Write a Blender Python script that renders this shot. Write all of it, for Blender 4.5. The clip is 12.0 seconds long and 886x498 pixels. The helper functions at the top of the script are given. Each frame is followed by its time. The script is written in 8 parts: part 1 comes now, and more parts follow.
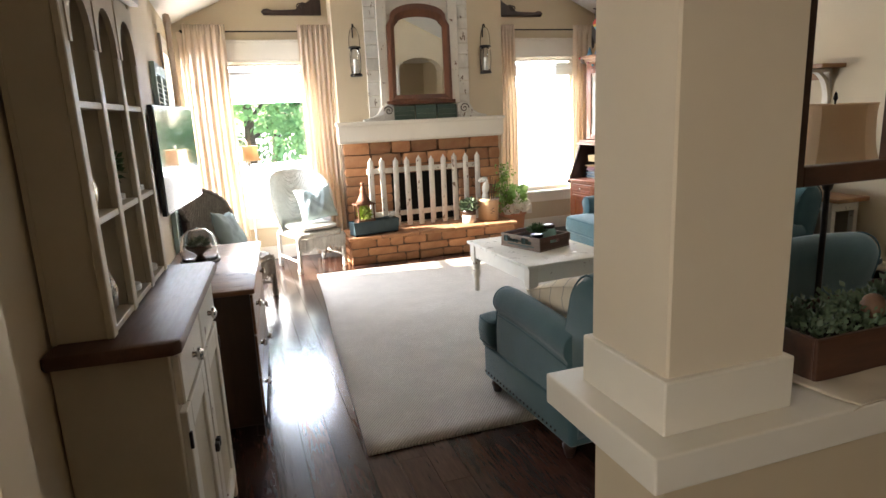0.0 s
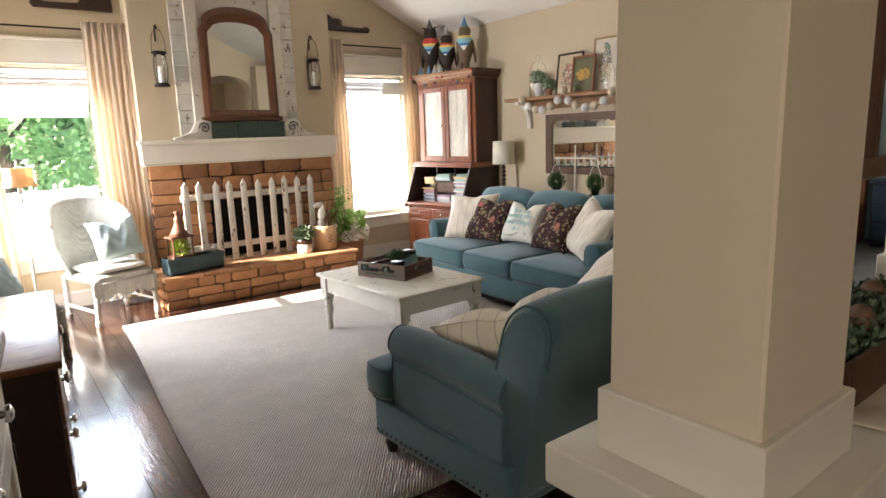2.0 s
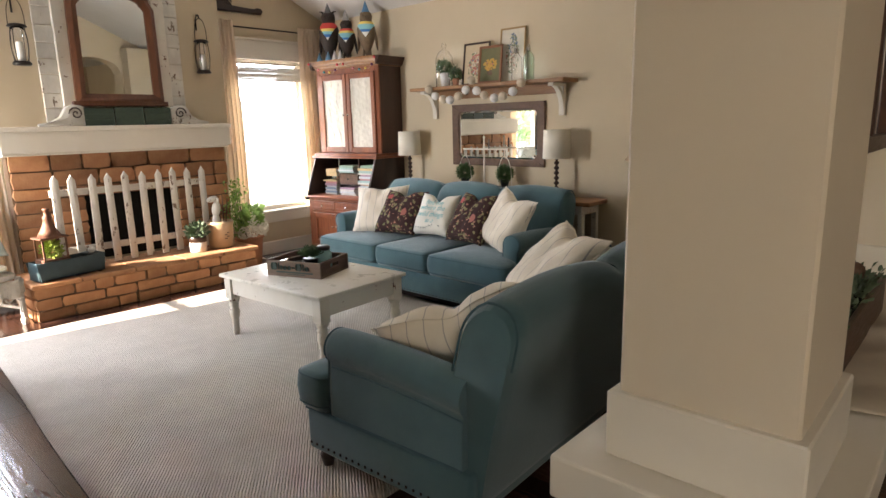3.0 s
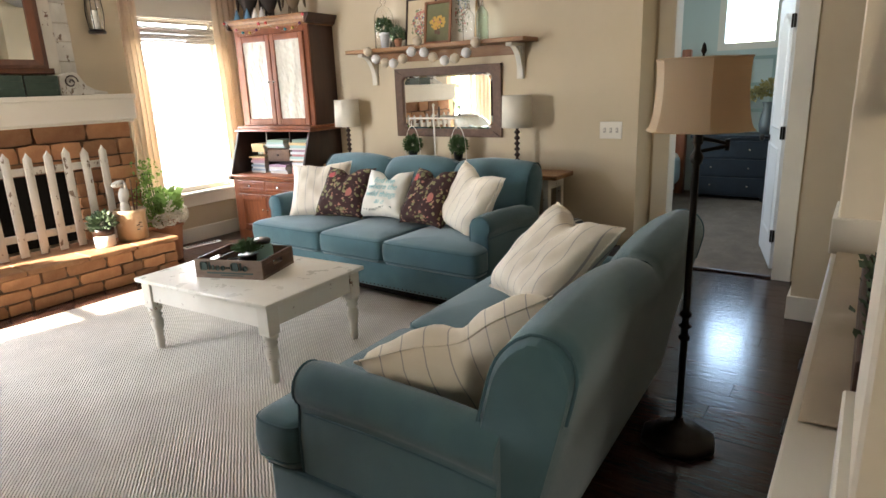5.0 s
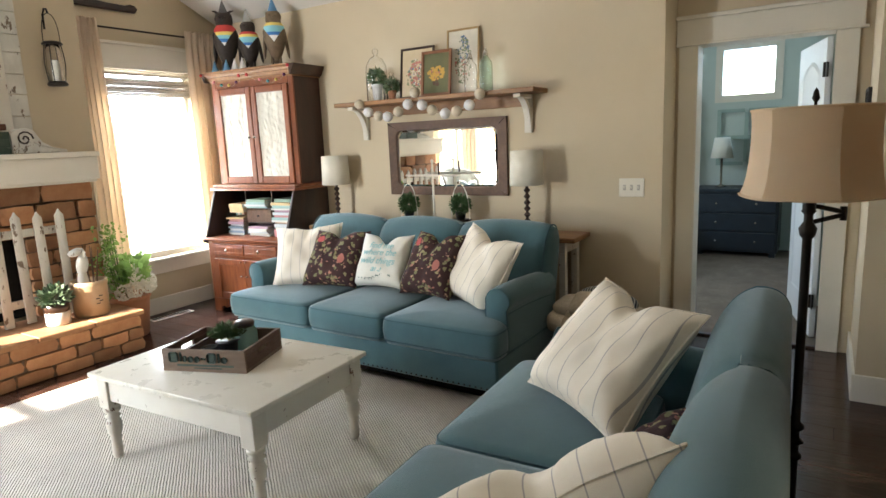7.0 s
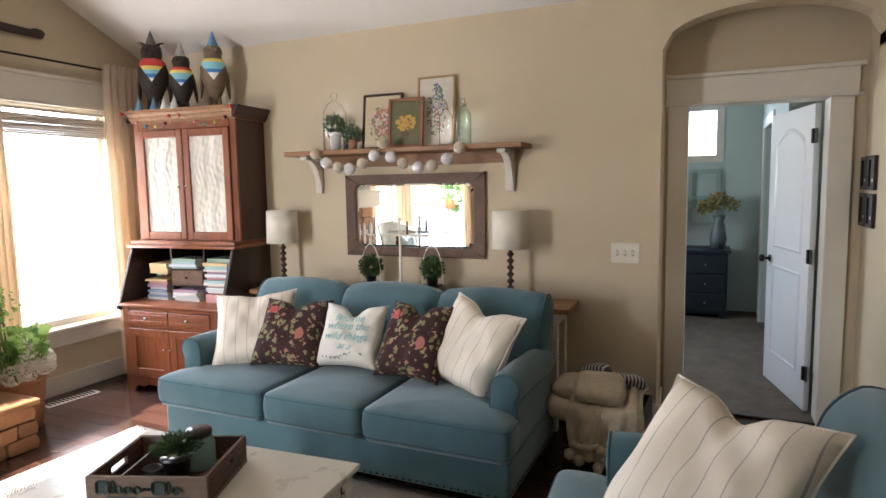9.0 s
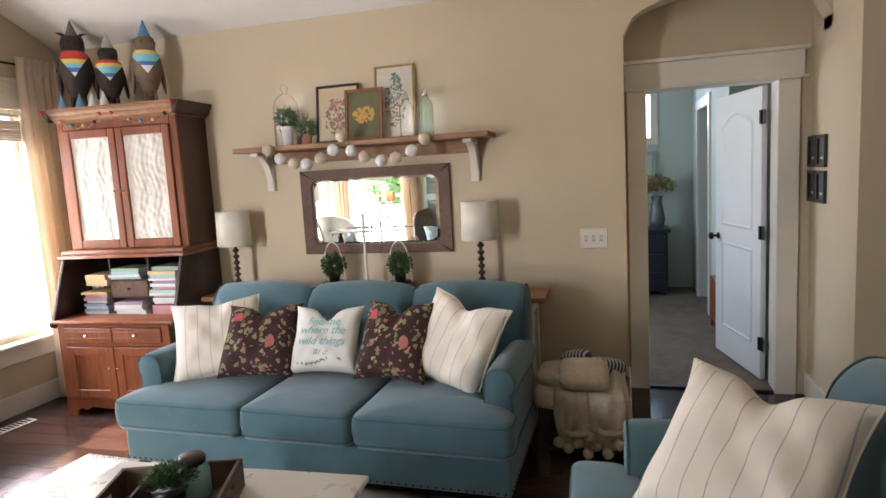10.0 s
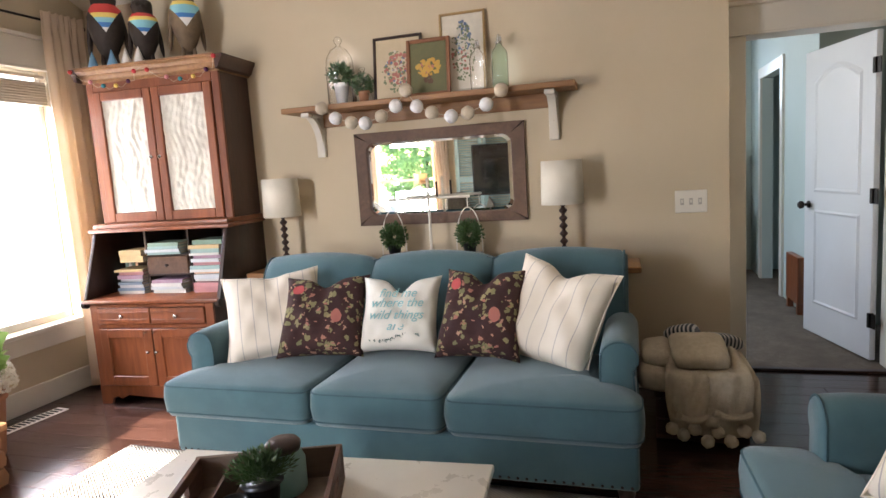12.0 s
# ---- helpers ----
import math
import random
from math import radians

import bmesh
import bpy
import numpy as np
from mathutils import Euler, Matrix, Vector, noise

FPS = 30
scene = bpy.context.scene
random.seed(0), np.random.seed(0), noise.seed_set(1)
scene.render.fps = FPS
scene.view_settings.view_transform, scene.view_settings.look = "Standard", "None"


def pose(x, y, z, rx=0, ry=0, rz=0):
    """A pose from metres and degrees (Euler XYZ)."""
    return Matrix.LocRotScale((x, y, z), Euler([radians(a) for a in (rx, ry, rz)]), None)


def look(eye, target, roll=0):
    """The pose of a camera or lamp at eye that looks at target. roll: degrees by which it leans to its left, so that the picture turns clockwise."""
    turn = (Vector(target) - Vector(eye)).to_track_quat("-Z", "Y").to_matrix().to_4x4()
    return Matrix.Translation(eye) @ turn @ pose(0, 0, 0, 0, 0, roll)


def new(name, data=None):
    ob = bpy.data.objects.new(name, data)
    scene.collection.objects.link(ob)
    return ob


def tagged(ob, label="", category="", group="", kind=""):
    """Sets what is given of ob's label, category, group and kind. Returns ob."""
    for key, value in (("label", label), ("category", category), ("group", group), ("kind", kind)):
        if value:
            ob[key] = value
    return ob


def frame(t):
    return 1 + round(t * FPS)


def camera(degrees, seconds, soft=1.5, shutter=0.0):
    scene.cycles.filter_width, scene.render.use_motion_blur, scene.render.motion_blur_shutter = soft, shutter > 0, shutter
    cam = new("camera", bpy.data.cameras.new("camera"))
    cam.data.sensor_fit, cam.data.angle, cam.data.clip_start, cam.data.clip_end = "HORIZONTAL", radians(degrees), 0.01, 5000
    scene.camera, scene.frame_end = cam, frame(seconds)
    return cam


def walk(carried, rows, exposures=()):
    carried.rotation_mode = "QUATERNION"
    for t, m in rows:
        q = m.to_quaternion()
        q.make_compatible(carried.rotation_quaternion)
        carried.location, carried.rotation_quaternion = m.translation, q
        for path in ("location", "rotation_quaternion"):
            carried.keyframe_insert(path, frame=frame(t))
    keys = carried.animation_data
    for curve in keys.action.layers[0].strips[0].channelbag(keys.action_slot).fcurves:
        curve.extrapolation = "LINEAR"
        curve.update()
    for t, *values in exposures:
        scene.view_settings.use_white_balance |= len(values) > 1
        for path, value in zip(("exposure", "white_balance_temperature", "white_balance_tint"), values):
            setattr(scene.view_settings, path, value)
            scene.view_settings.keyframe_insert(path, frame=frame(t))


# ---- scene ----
cam = camera(71.9, 12.0)
PATH = [
    (0, (0.047, -0.048, 1.525), (0.66, 1.805, 1.09), -2.6),
    (0.5, (-0.036, 0.08, 1.484), (0.772, 1.865, 1.082), -2.2),
    (1, (-0.075, 0.253, 1.466), (0.847, 1.983, 1.065), -1.8),
    (1.5, (-0.053, 0.446, 1.465), (0.965, 2.125, 1.088), -2.4),
    (2, (-0.07, 0.602, 1.438), (1.112, 2.173, 1.068), -2.0),
    (2.5, (-0.133, 0.752, 1.437), (1.217, 2.179, 1.061), -2.1),
    (3, (-0.123, 0.873, 1.418), (1.326, 2.191, 1.015), -1.4),
    (5, (0.144, 1.418, 1.423), (1.728, 2.527, 0.911), -2.2),
    (5.5, (0.182, 1.55, 1.408), (1.796, 2.623, 0.915), -1.6),
    (6, (0.279, 1.641, 1.418), (1.898, 2.713, 0.937), -1.6),
    (6.5, (0.412, 1.765, 1.44), (2.045, 2.844, 1.032), -1.7),
    (7, (0.464, 1.881, 1.444), (2.127, 2.935, 1.09), -2.5),
    (7.2, (0.506, 1.986, 1.426), (2.188, 3.019, 1.103), -3.3),
    (9, (0.709, 2.533, 1.502), (2.536, 3.32, 1.297), -1.0),
    (9.5, (0.717, 2.716, 1.526), (2.594, 3.372, 1.312), -1.8),
    (10, (0.701, 2.838, 1.529), (2.608, 3.388, 1.281), -3.2),
    (10.5, (0.761, 3.013, 1.499), (2.666, 3.562, 1.231), -3.4),
    (11, (0.888, 3.166, 1.49), (2.791, 3.699, 1.182), -4.2),
    (11.5, (0.965, 3.254, 1.425), (2.866, 3.8, 1.126), -4.4),
    (12, (0.954, 3.338, 1.329), (2.854, 3.907, 1.075), -3.7),
]
walk(cam, [(t, look(eye, target, roll)) for t, eye, target, roll in PATH], exposures=((0, 3.08, 6550, 12), (3, 2.88, 6850, 15), (5, 3.18, 6750, 12), (7, 3.2, 6550, 8), (9, 2.95, 6600, 16), (12, 3.03, 6700, 18)))

# ---- light ----
world = bpy.data.worlds.new("world")
scene.world = world
world.use_nodes = True
_wn = world.node_tree.nodes
_sky = _wn.new("ShaderNodeTexSky")
_sky.sky_type = "NISHITA"
_sky.sun_disc = False
_sky.sun_elevation = radians(26)
_sky.sun_rotation = radians(268)
world.node_tree.links.new(_sky.outputs[0], _wn["Background"].inputs[0])
_wn["Background"].inputs[1].default_value = 0.15
sun = new("sun", bpy.data.lights.new("sun", "SUN"))
sun.data.energy, sun.data.angle, sun.data.color = 5.0, radians(0.6), (1.0, 0.9, 0.76)
sun.matrix_world = look((-8, 6, 6), (-8 + 0.90, 6 - 0.145, 6 - 0.435))


def skylight(name, eye, target, w, h, watts, colour=(0.73, 0.84, 1.0)):
    """The sky's light at an opening."""
    l = new(name, bpy.data.lights.new(name, "AREA"))
    l.data.shape, l.data.size, l.data.size_y, l.data.energy, l.data.color = "RECTANGLE", w, h, watts, colour
    l.matrix_world = look(eye, target)
    return l


skylight("sky_window_1", (0.45, 7.55, 2.15), (1.2, 3.6, 0.5), 1.0, 0.9, 20)
skylight("ground_window_1", (0.45, 7.30, 0.80), (1.5, 3.2, 1.0), 0.86, 0.5, 4.5, (0.95, 0.96, 0.97))
skylight("sky_window_2", (3.74, 7.55, 2.15), (2.9, 3.6, 0.5), 1.0, 0.9, 13)
skylight("ground_window_2", (3.74, 7.30, 0.95), (2.6, 3.2, 1.0), 0.86, 0.8, 4.0, (0.95, 0.96, 0.97))
skylight("sky_window_3", (-1.05, 6.40, 2.15), (1.9, 4.2, 0.5), 0.8, 0.9, 25)
skylight("ground_window_3", (-0.80, 6.39, 0.78), (1.8, 3.1, 0.9), 0.72, 0.55, 9.5, (0.95, 0.96, 0.97))
skylight("sky_entry", (-2.75, -1.2, 1.6), (0.4, 1.0, 0.8), 0.7, 1.0, 9.0, (1.0, 0.90, 0.74))
skylight("sky_bedroom", (8.62, 2.70, 2.1), (6.5, 2.7, 0.9), 0.5, 0.5, 2.2, (0.50, 0.72, 1.0))
skylight("sky_bedroom_north", (6.5, 4.45, 1.6), (6.0, 2.2, 0.9), 0.9, 1.0, 3.2, (0.80, 0.91, 1.0))


# ---- materials ----
def shade(name, col, col2=None, rough=0.6, metal=0.0, scale=12.0, stretch=(1, 1, 1), bump=0.15, bscale=180.0, wear=None, wear_at=0.62,
          sheen=0.0, vary=0.0, rvar=0.12, spec=0.5, coat=0.0):
    """A surface with two scales of colour, fine relief, and where wear is given, chipped patches of that colour."""
    m = bpy.data.materials.new(name)
    m.use_nodes = True
    nt = m.node_tree
    b = nt.nodes["Principled BSDF"]
    co = nt.nodes.new("ShaderNodeTexCoord")
    mp = nt.nodes.new("ShaderNodeMapping")
    mp.inputs["Scale"].default_value = stretch
    nt.links.new(co.outputs["Object"], mp.inputs[0])

    def noise_at(s, detail=5.0, r=0.6):
        n = nt.nodes.new("ShaderNodeTexNoise")
        n.inputs["Scale"].default_value, n.inputs["Detail"].default_value, n.inputs["Roughness"].default_value = s, detail, r
        nt.links.new(mp.outputs[0], n.inputs["Vector"])
        return n

    def mix(f, a, c, blend="MIX"):
        x = nt.nodes.new("ShaderNodeMix")
        x.data_type, x.blend_type = "RGBA", blend
        for sock, v in ((x.inputs[0], f), (x.inputs[6], a), (x.inputs[7], c)):
            if isinstance(v, (int, float)):
                sock.default_value = v
            elif isinstance(v, tuple):
                sock.default_value = (*v, 1)
            else:
                nt.links.new(v, sock)
        return x.outputs[2]

    def ramp(f, lo, hi):
        r = nt.nodes.new("ShaderNodeMapRange")
        r.inputs[1].default_value, r.inputs[2].default_value = lo, hi
        nt.links.new(f, r.inputs[0])
        return r.outputs[0]

    col2 = col2 or tuple(c * 0.82 for c in col)
    out = mix(ramp(noise_at(scale).outputs[0], 0.35, 0.68), col, col2)
    out = mix(ramp(noise_at(scale * 0.13, 2.0).outputs[0], 0.35, 0.7), out, tuple(c * 0.9 for c in col2))
    if vary:
        info = nt.nodes.new("ShaderNodeObjectInfo")
        hs = nt.nodes.new("ShaderNodeHueSaturation")
        nt.links.new(out, hs.inputs["Color"])
        nt.links.new(ramp(info.outputs["Random"], -0.2, 1.2), hs.inputs["Value"])
        mr = nt.nodes.new("ShaderNodeMapRange")
        mr.inputs[3].default_value, mr.inputs[4].default_value = 1 - vary, 1 + vary
        nt.links.new(info.outputs["Random"], mr.inputs[0])
        nt.links.new(mr.outputs[0], hs.inputs["Value"])
        out = hs.outputs[0]
    if wear:
        out = mix(ramp(noise_at(scale * 1.7, 6.0, 0.7).outputs[0], wear_at, wear_at + 0.03), out, wear)
    nt.links.new(out, b.inputs["Base Color"])
    nt.links.new(ramp(noise_at(scale * 2.1).outputs[0], 0.2, 0.8), b.inputs["Roughness"])
    rr = nt.nodes.new("ShaderNodeMapRange")
    rr.inputs[3].default_value, rr.inputs[4].default_value = max(0.03, rough - rvar), min(1, rough + rvar)
    nt.links.new(noise_at(scale * 2.1).outputs[0], rr.inputs[0])
    nt.links.new(rr.outputs[0], b.inputs["Roughness"])
    b.inputs["Metallic"].default_value = metal
    b.inputs["Specular IOR Level"].default_value = spec
    b.inputs["Coat Weight"].default_value = coat
    b.inputs["Coat Roughness"].default_value = 0.12
    if sheen:
        b.inputs["Sheen Weight"].default_value = sheen
        b.inputs["Sheen Roughness"].default_value = 0.5
    if bump:
        bp = nt.nodes.new("ShaderNodeBump")
        bp.inputs["Strength"].default_value, bp.inputs["Distance"].default_value = bump, 0.004
        nt.links.new(noise_at(bscale, 3.0).outputs[0], bp.inputs["Height"])
        nt.links.new(bp.outputs[0], b.inputs["Normal"])
    return m


def striped(m, axis, period, width, colour, shift=0.0):
    """Adds woven stripes across an object's axis to a material."""
    nt = m.node_tree
    b = nt.nodes["Principled BSDF"]
    old = b.inputs["Base Color"].links[0].from_socket
    co = nt.nodes.new("ShaderNodeTexCoord")
    sep = nt.nodes.new("ShaderNodeSeparateXYZ")
    nt.links.new(co.outputs["Object"], sep.inputs[0])
    add = nt.nodes.new("ShaderNodeMath")
    add.operation = "ADD"
    add.inputs[1].default_value = 10 + shift
    nt.links.new(sep.outputs[axis], add.inputs[0])
    md = nt.nodes.new("ShaderNodeMath")
    md.operation = "MODULO"
    md.inputs[1].default_value = period
    nt.links.new(add.outputs[0], md.inputs[0])
    lt = nt.nodes.new("ShaderNodeMath")
    lt.operation = "LESS_THAN"
    lt.inputs[1].default_value = width
    nt.links.new(md.outputs[0], lt.inputs[0])
    x = nt.nodes.new("ShaderNodeMix")
    x.data_type = "RGBA"
    x.inputs[7].default_value = (*colour, 1)
    nt.links.new(lt.outputs[0], x.inputs[0])
    nt.links.new(old, x.inputs[6])
    nt.links.new(x.outputs[2], b.inputs["Base Color"])
    return m


def woven(m, scale, strength=0.6, angle=0.0, colour=None, both=False, loose=1.6):
    """Adds ribs of a weave, in relief and tone."""
    nt = m.node_tree
    b = nt.nodes["Principled BSDF"]
    co = nt.nodes.new("ShaderNodeTexCoord")
    mp = nt.nodes.new("ShaderNodeMapping")
    mp.inputs["Rotation"].default_value = (0, 0, angle)
    nt.links.new(co.outputs["Object"], mp.inputs[0])
    w = nt.nodes.new("ShaderNodeTexWave")
    w.inputs["Scale"].default_value, w.inputs["Distortion"].default_value, w.inputs["Detail"].default_value = scale, loose, 2.0
    w.inputs["Detail Scale"].default_value = 1.5
    nt.links.new(mp.outputs[0], w.inputs["Vector"])
    h = w.outputs["Fac"]
    if both:
        w2 = nt.nodes.new("ShaderNodeTexWave")
        w2.bands_direction = "Y"
        w2.inputs["Scale"].default_value, w2.inputs["Distortion"].default_value = scale * 0.8, 2.5
        nt.links.new(mp.outputs[0], w2.inputs["Vector"])
        mm = nt.nodes.new("ShaderNodeMath")
        mm.operation = "MULTIPLY"
        nt.links.new(h, mm.inputs[0])
        nt.links.new(w2.outputs["Fac"], mm.inputs[1])
        h = mm.outputs[0]
    bp = nt.nodes.new("ShaderNodeBump")
    bp.inputs["Strength"].default_value, bp.inputs["Distance"].default_value = strength, 0.006
    nt.links.new(h, bp.inputs["Height"])
    if b.inputs["Normal"].links:
        nt.links.new(b.inputs["Normal"].links[0].from_socket, bp.inputs["Normal"])
    nt.links.new(bp.outputs[0], b.inputs["Normal"])
    if colour:
        old = b.inputs["Base Color"].links[0].from_socket
        x = nt.nodes.new("ShaderNodeMix")
        x.data_type = "RGBA"
        x.inputs[7].default_value = (*colour, 1)
        nt.links.new(h, x.inputs[0])
        nt.links.new(x.outputs[2], b.inputs["Base Color"])
        nt.links.new(old, x.inputs[7])
        x.inputs[6].default_value = (*colour, 1)
    return m


def see_through(name, col, rough=0.0, ior=1.45):
    m = bpy.data.materials.new(name)
    m.use_nodes = True
    b = m.node_tree.nodes["Principled BSDF"]
    b.inputs["Base Color"].default_value = (*col, 1)
    b.inputs["Roughness"].default_value, b.inputs["IOR"].default_value = rough, ior
    b.inputs["Transmission Weight"].default_value = 1.0
    return m


def sheer(name, col, through_col, amount=0.5):
    """Cloth that lets light through."""
    m = bpy.data.materials.new(name)
    m.use_nodes = True
    nt = m.node_tree
    b = nt.nodes["Principled BSDF"]
    n = nt.nodes.new("ShaderNodeTexNoise")
    n.inputs["Scale"].default_value = 300
    bp = nt.nodes.new("ShaderNodeBump")
    bp.inputs["Strength"].default_value, bp.inputs["Distance"].default_value = 0.2, 0.002
    nt.links.new(n.outputs[0], bp.inputs["Height"])
    nt.links.new(bp.outputs[0], b.inputs["Normal"])
    b.inputs["Base Color"].default_value = (*col, 1)
    b.inputs["Roughness"].default_value = 0.9
    tr = nt.nodes.new("ShaderNodeBsdfTranslucent")
    tr.inputs[0].default_value = (*through_col, 1)
    x = nt.nodes.new("ShaderNodeMixShader")
    x.inputs[0].default_value = amount
    nt.links.new(b.outputs[0], x.inputs[1])
    nt.links.new(tr.outputs[0], x.inputs[2])
    nt.links.new(x.outputs[0], nt.nodes["Material Output"].inputs[0])
    return m


def mirror_glass(name):
    m = bpy.data.materials.new(name)
    m.use_nodes = True
    b = m.node_tree.nodes["Principled BSDF"]
    b.inputs["Base Color"].default_value = (0.88, 0.9, 0.88, 1)
    b.inputs["Metallic"].default_value, b.inputs["Roughness"].default_value = 1.0, 0.015
    return m


M = {}
M["wall"] = shade("wall paint", (0.60, 0.50, 0.35), (0.575, 0.477, 0.33), 0.75, scale=3, bump=0.10, bscale=260)
M["ceiling"] = shade("ceiling paint", (0.80, 0.77, 0.72), (0.77, 0.74, 0.69), 0.8, scale=3, bump=0.1, bscale=220)
M["column paint"] = shade("cream column paint", (0.70, 0.62, 0.495), (0.67, 0.59, 0.47), 0.7, scale=4, bump=0.12, bscale=240)
M["trim"] = shade("white trim paint", (0.77, 0.725, 0.635), (0.73, 0.685, 0.595), 0.38, scale=6, bump=0.06, bscale=90)
M["plank"] = shade("dark stained floorboard", (0.075, 0.036, 0.026), (0.034, 0.016, 0.012), 0.17, scale=9, stretch=(9, 1, 9), bump=0.22, bscale=5, vary=0.35, rvar=0.05, spec=0.42)
M["subfloor"] = shade("floor joint", (0.012, 0.007, 0.005), rough=0.8)
M["rug"] = woven(shade("natural woven rug", (0.84, 0.78, 0.70), (0.75, 0.69, 0.61), 0.95, scale=34, bump=0.5, bscale=260), 25, 1.2, radians(38), (0.51, 0.455, 0.385), loose=1.8)
M["teal"] = shade("teal upholstery", (0.056, 0.132, 0.150), (0.045, 0.108, 0.124), 0.88, scale=7, bump=0.35, bscale=420, sheen=0.3)
M["piping"] = shade("teal piping", (0.052, 0.112, 0.132), rough=0.9, bump=0.2)
M["darkwood"] = shade("dark turned wood", (0.05, 0.022, 0.013), (0.025, 0.012, 0.008), 0.38, scale=8, stretch=(3, 3, 0.6), bump=0.1)
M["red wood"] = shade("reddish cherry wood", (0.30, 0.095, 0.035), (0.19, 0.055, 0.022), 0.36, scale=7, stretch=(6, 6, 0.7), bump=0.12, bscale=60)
# Red wood darkened for the cabinet's shaded sides; also the blanket crate's own colour.
M["crate and shaded side"] = shade("dark red crate wood and shaded cabinet side", (0.07, 0.025, 0.013), (0.042, 0.016, 0.009), 0.42, scale=7, stretch=(6, 6, 0.7), bump=0.12, bscale=60)
M["honey"] = shade("honey stained pine", (0.33, 0.165, 0.06), (0.21, 0.095, 0.034), 0.5, scale=6, stretch=(6, 0.7, 6), bump=0.2, bscale=60)
M["walnut"] = shade("brown barn wood", (0.16, 0.085, 0.048), (0.10, 0.052, 0.03), 0.6, scale=7, stretch=(5, 1, 5), bump=0.3, bscale=60)
M["chippy"] = shade("chipped white paint", (0.72, 0.68, 0.59), (0.66, 0.61, 0.52), 0.5, scale=9, bump=0.2, bscale=80, wear=(0.16, 0.075, 0.045), wear_at=0.62)
M["table paint"] = shade("glossy old white paint", (0.76, 0.73, 0.65), (0.71, 0.67, 0.585), 0.33, scale=5.5, bump=0.12, bscale=60, wear=(0.20, 0.10, 0.065), wear_at=0.635, spec=0.55)
M["table top"] = shade("glossy old white paint", (0.76, 0.73, 0.65), (0.70, 0.66, 0.57), 0.3, scale=4.5, bump=0.12, bscale=60, wear=(0.30, 0.20, 0.14), wear_at=0.74, spec=0.55)
M["picket"] = shade("weathered white picket paint", (0.70, 0.67, 0.60), (0.55, 0.52, 0.46), 0.7, scale=10, stretch=(1, 1, 0.5), bump=0.4, bscale=60, wear=(0.17, 0.12, 0.085), wear_at=0.60)
M["mirror wood"] = shade("red-brown carved frame wood", (0.17, 0.062, 0.026), (0.10, 0.036, 0.016), 0.4, scale=8, stretch=(4, 4, 1), bump=0.2, bscale=60)
M["top wood"] = shade("dark stained top", (0.12, 0.052, 0.026), (0.07, 0.03, 0.016), 0.42, scale=7, stretch=(0.8, 6, 6), bump=0.15, bscale=60)
M["stone"] = shade("tan cut stone", (0.50, 0.27, 0.13), (0.36, 0.165, 0.078), 0.85, scale=11, bump=0.7, bscale=40, vary=0.36)
M["mortar"] = shade("sandy mortar", (0.17, 0.11, 0.068), rough=0.95, bump=0.6, bscale=120)
M["soot"] = shade("sooty firebox", (0.008, 0.007, 0.006), rough=0.95)
M["iron"] = shade("blackened iron", (0.016, 0.013, 0.012), (0.03, 0.024, 0.02), 0.42, metal=0.7, scale=20, bump=0.1)
M["brass"] = shade("glass and steel pull", (0.75, 0.72, 0.68), rough=0.16, metal=0.9, bump=0)
M["linen"] = shade("linen shade cloth", (0.62, 0.54, 0.42), (0.57, 0.49, 0.38), 0.9, scale=30, bump=0.5, bscale=500)
M["lamp linen"] = sheer("ecru lamp linen", (0.74, 0.60, 0.42), (0.86, 0.64, 0.40), 0.38)
M["cream shade"] = shade("cream drum shade", (0.74, 0.69, 0.58), (0.70, 0.65, 0.54), 0.9, scale=30, bump=0.3, bscale=500)
M["curtain"] = sheer("unbleached muslin", (0.72, 0.62, 0.51), (0.84, 0.69, 0.51), 0.42)
M["lace"] = shade("crinkled white lace", (0.74, 0.70, 0.61), (0.62, 0.58, 0.49), 0.95, scale=34, stretch=(1.4, 2.4, 0.9), bump=0.6, bscale=70)
M["mirror"] = mirror_glass("silvered mirror")
M["glass"] = see_through("clear glass", (1, 1, 1))
M["green glass"] = see_through("pale green bottle glass", (0.80, 0.92, 0.86))
M["cream stripe"] = striped(shade("cream ticking", (0.84, 0.765, 0.645), (0.78, 0.705, 0.59), 0.95, scale=18, bump=0.4, bscale=420), 0, 0.066, 0.0035, (0.43, 0.39, 0.36))
M["bedroom"] = shade("pale aqua paint", (0.55, 0.63, 0.60), (0.52, 0.60, 0.57), 0.8, scale=3, bump=0.1)
M["carpet"] = shade("greige carpet", (0.21, 0.165, 0.125), (0.15, 0.115, 0.085), 1.0, scale=40, bump=1.0, bscale=240)
M["white door"] = shade("white door paint", (0.82, 0.83, 0.84), (0.79, 0.80, 0.81), 0.4, scale=5, bump=0.04)
M["navy"] = shade("navy painted wood", (0.018, 0.03, 0.045), (0.012, 0.02, 0.03), 0.45, scale=8)
M["leaf"] = shade("green leaf", (0.075, 0.14, 0.04), (0.045, 0.095, 0.03), 0.55, scale=30, bump=0.1)
M["dusty leaf"] = shade("dusty succulent leaf", (0.105, 0.15, 0.085), (0.07, 0.11, 0.06), 0.6, scale=30, bump=0.1)
M["tree leaf"] = sheer("tree leaf", (0.20, 0.36, 0.17), (0.34, 0.52, 0.22), 0.5)
M["silver"] = shade("tarnished silver", (0.55, 0.52, 0.46), rough=0.25, metal=0.95, scale=20, bump=0.05)
# Flat grey that paints the shadow round the switch toggles.
M["toggle shade"] = shade("grey shade round a toggle", (0.50, 0.47, 0.41), rough=0.7)
M["terracotta"] = shade("terracotta", (0.45, 0.20, 0.10), rough=0.85, scale=14, bump=0.2)
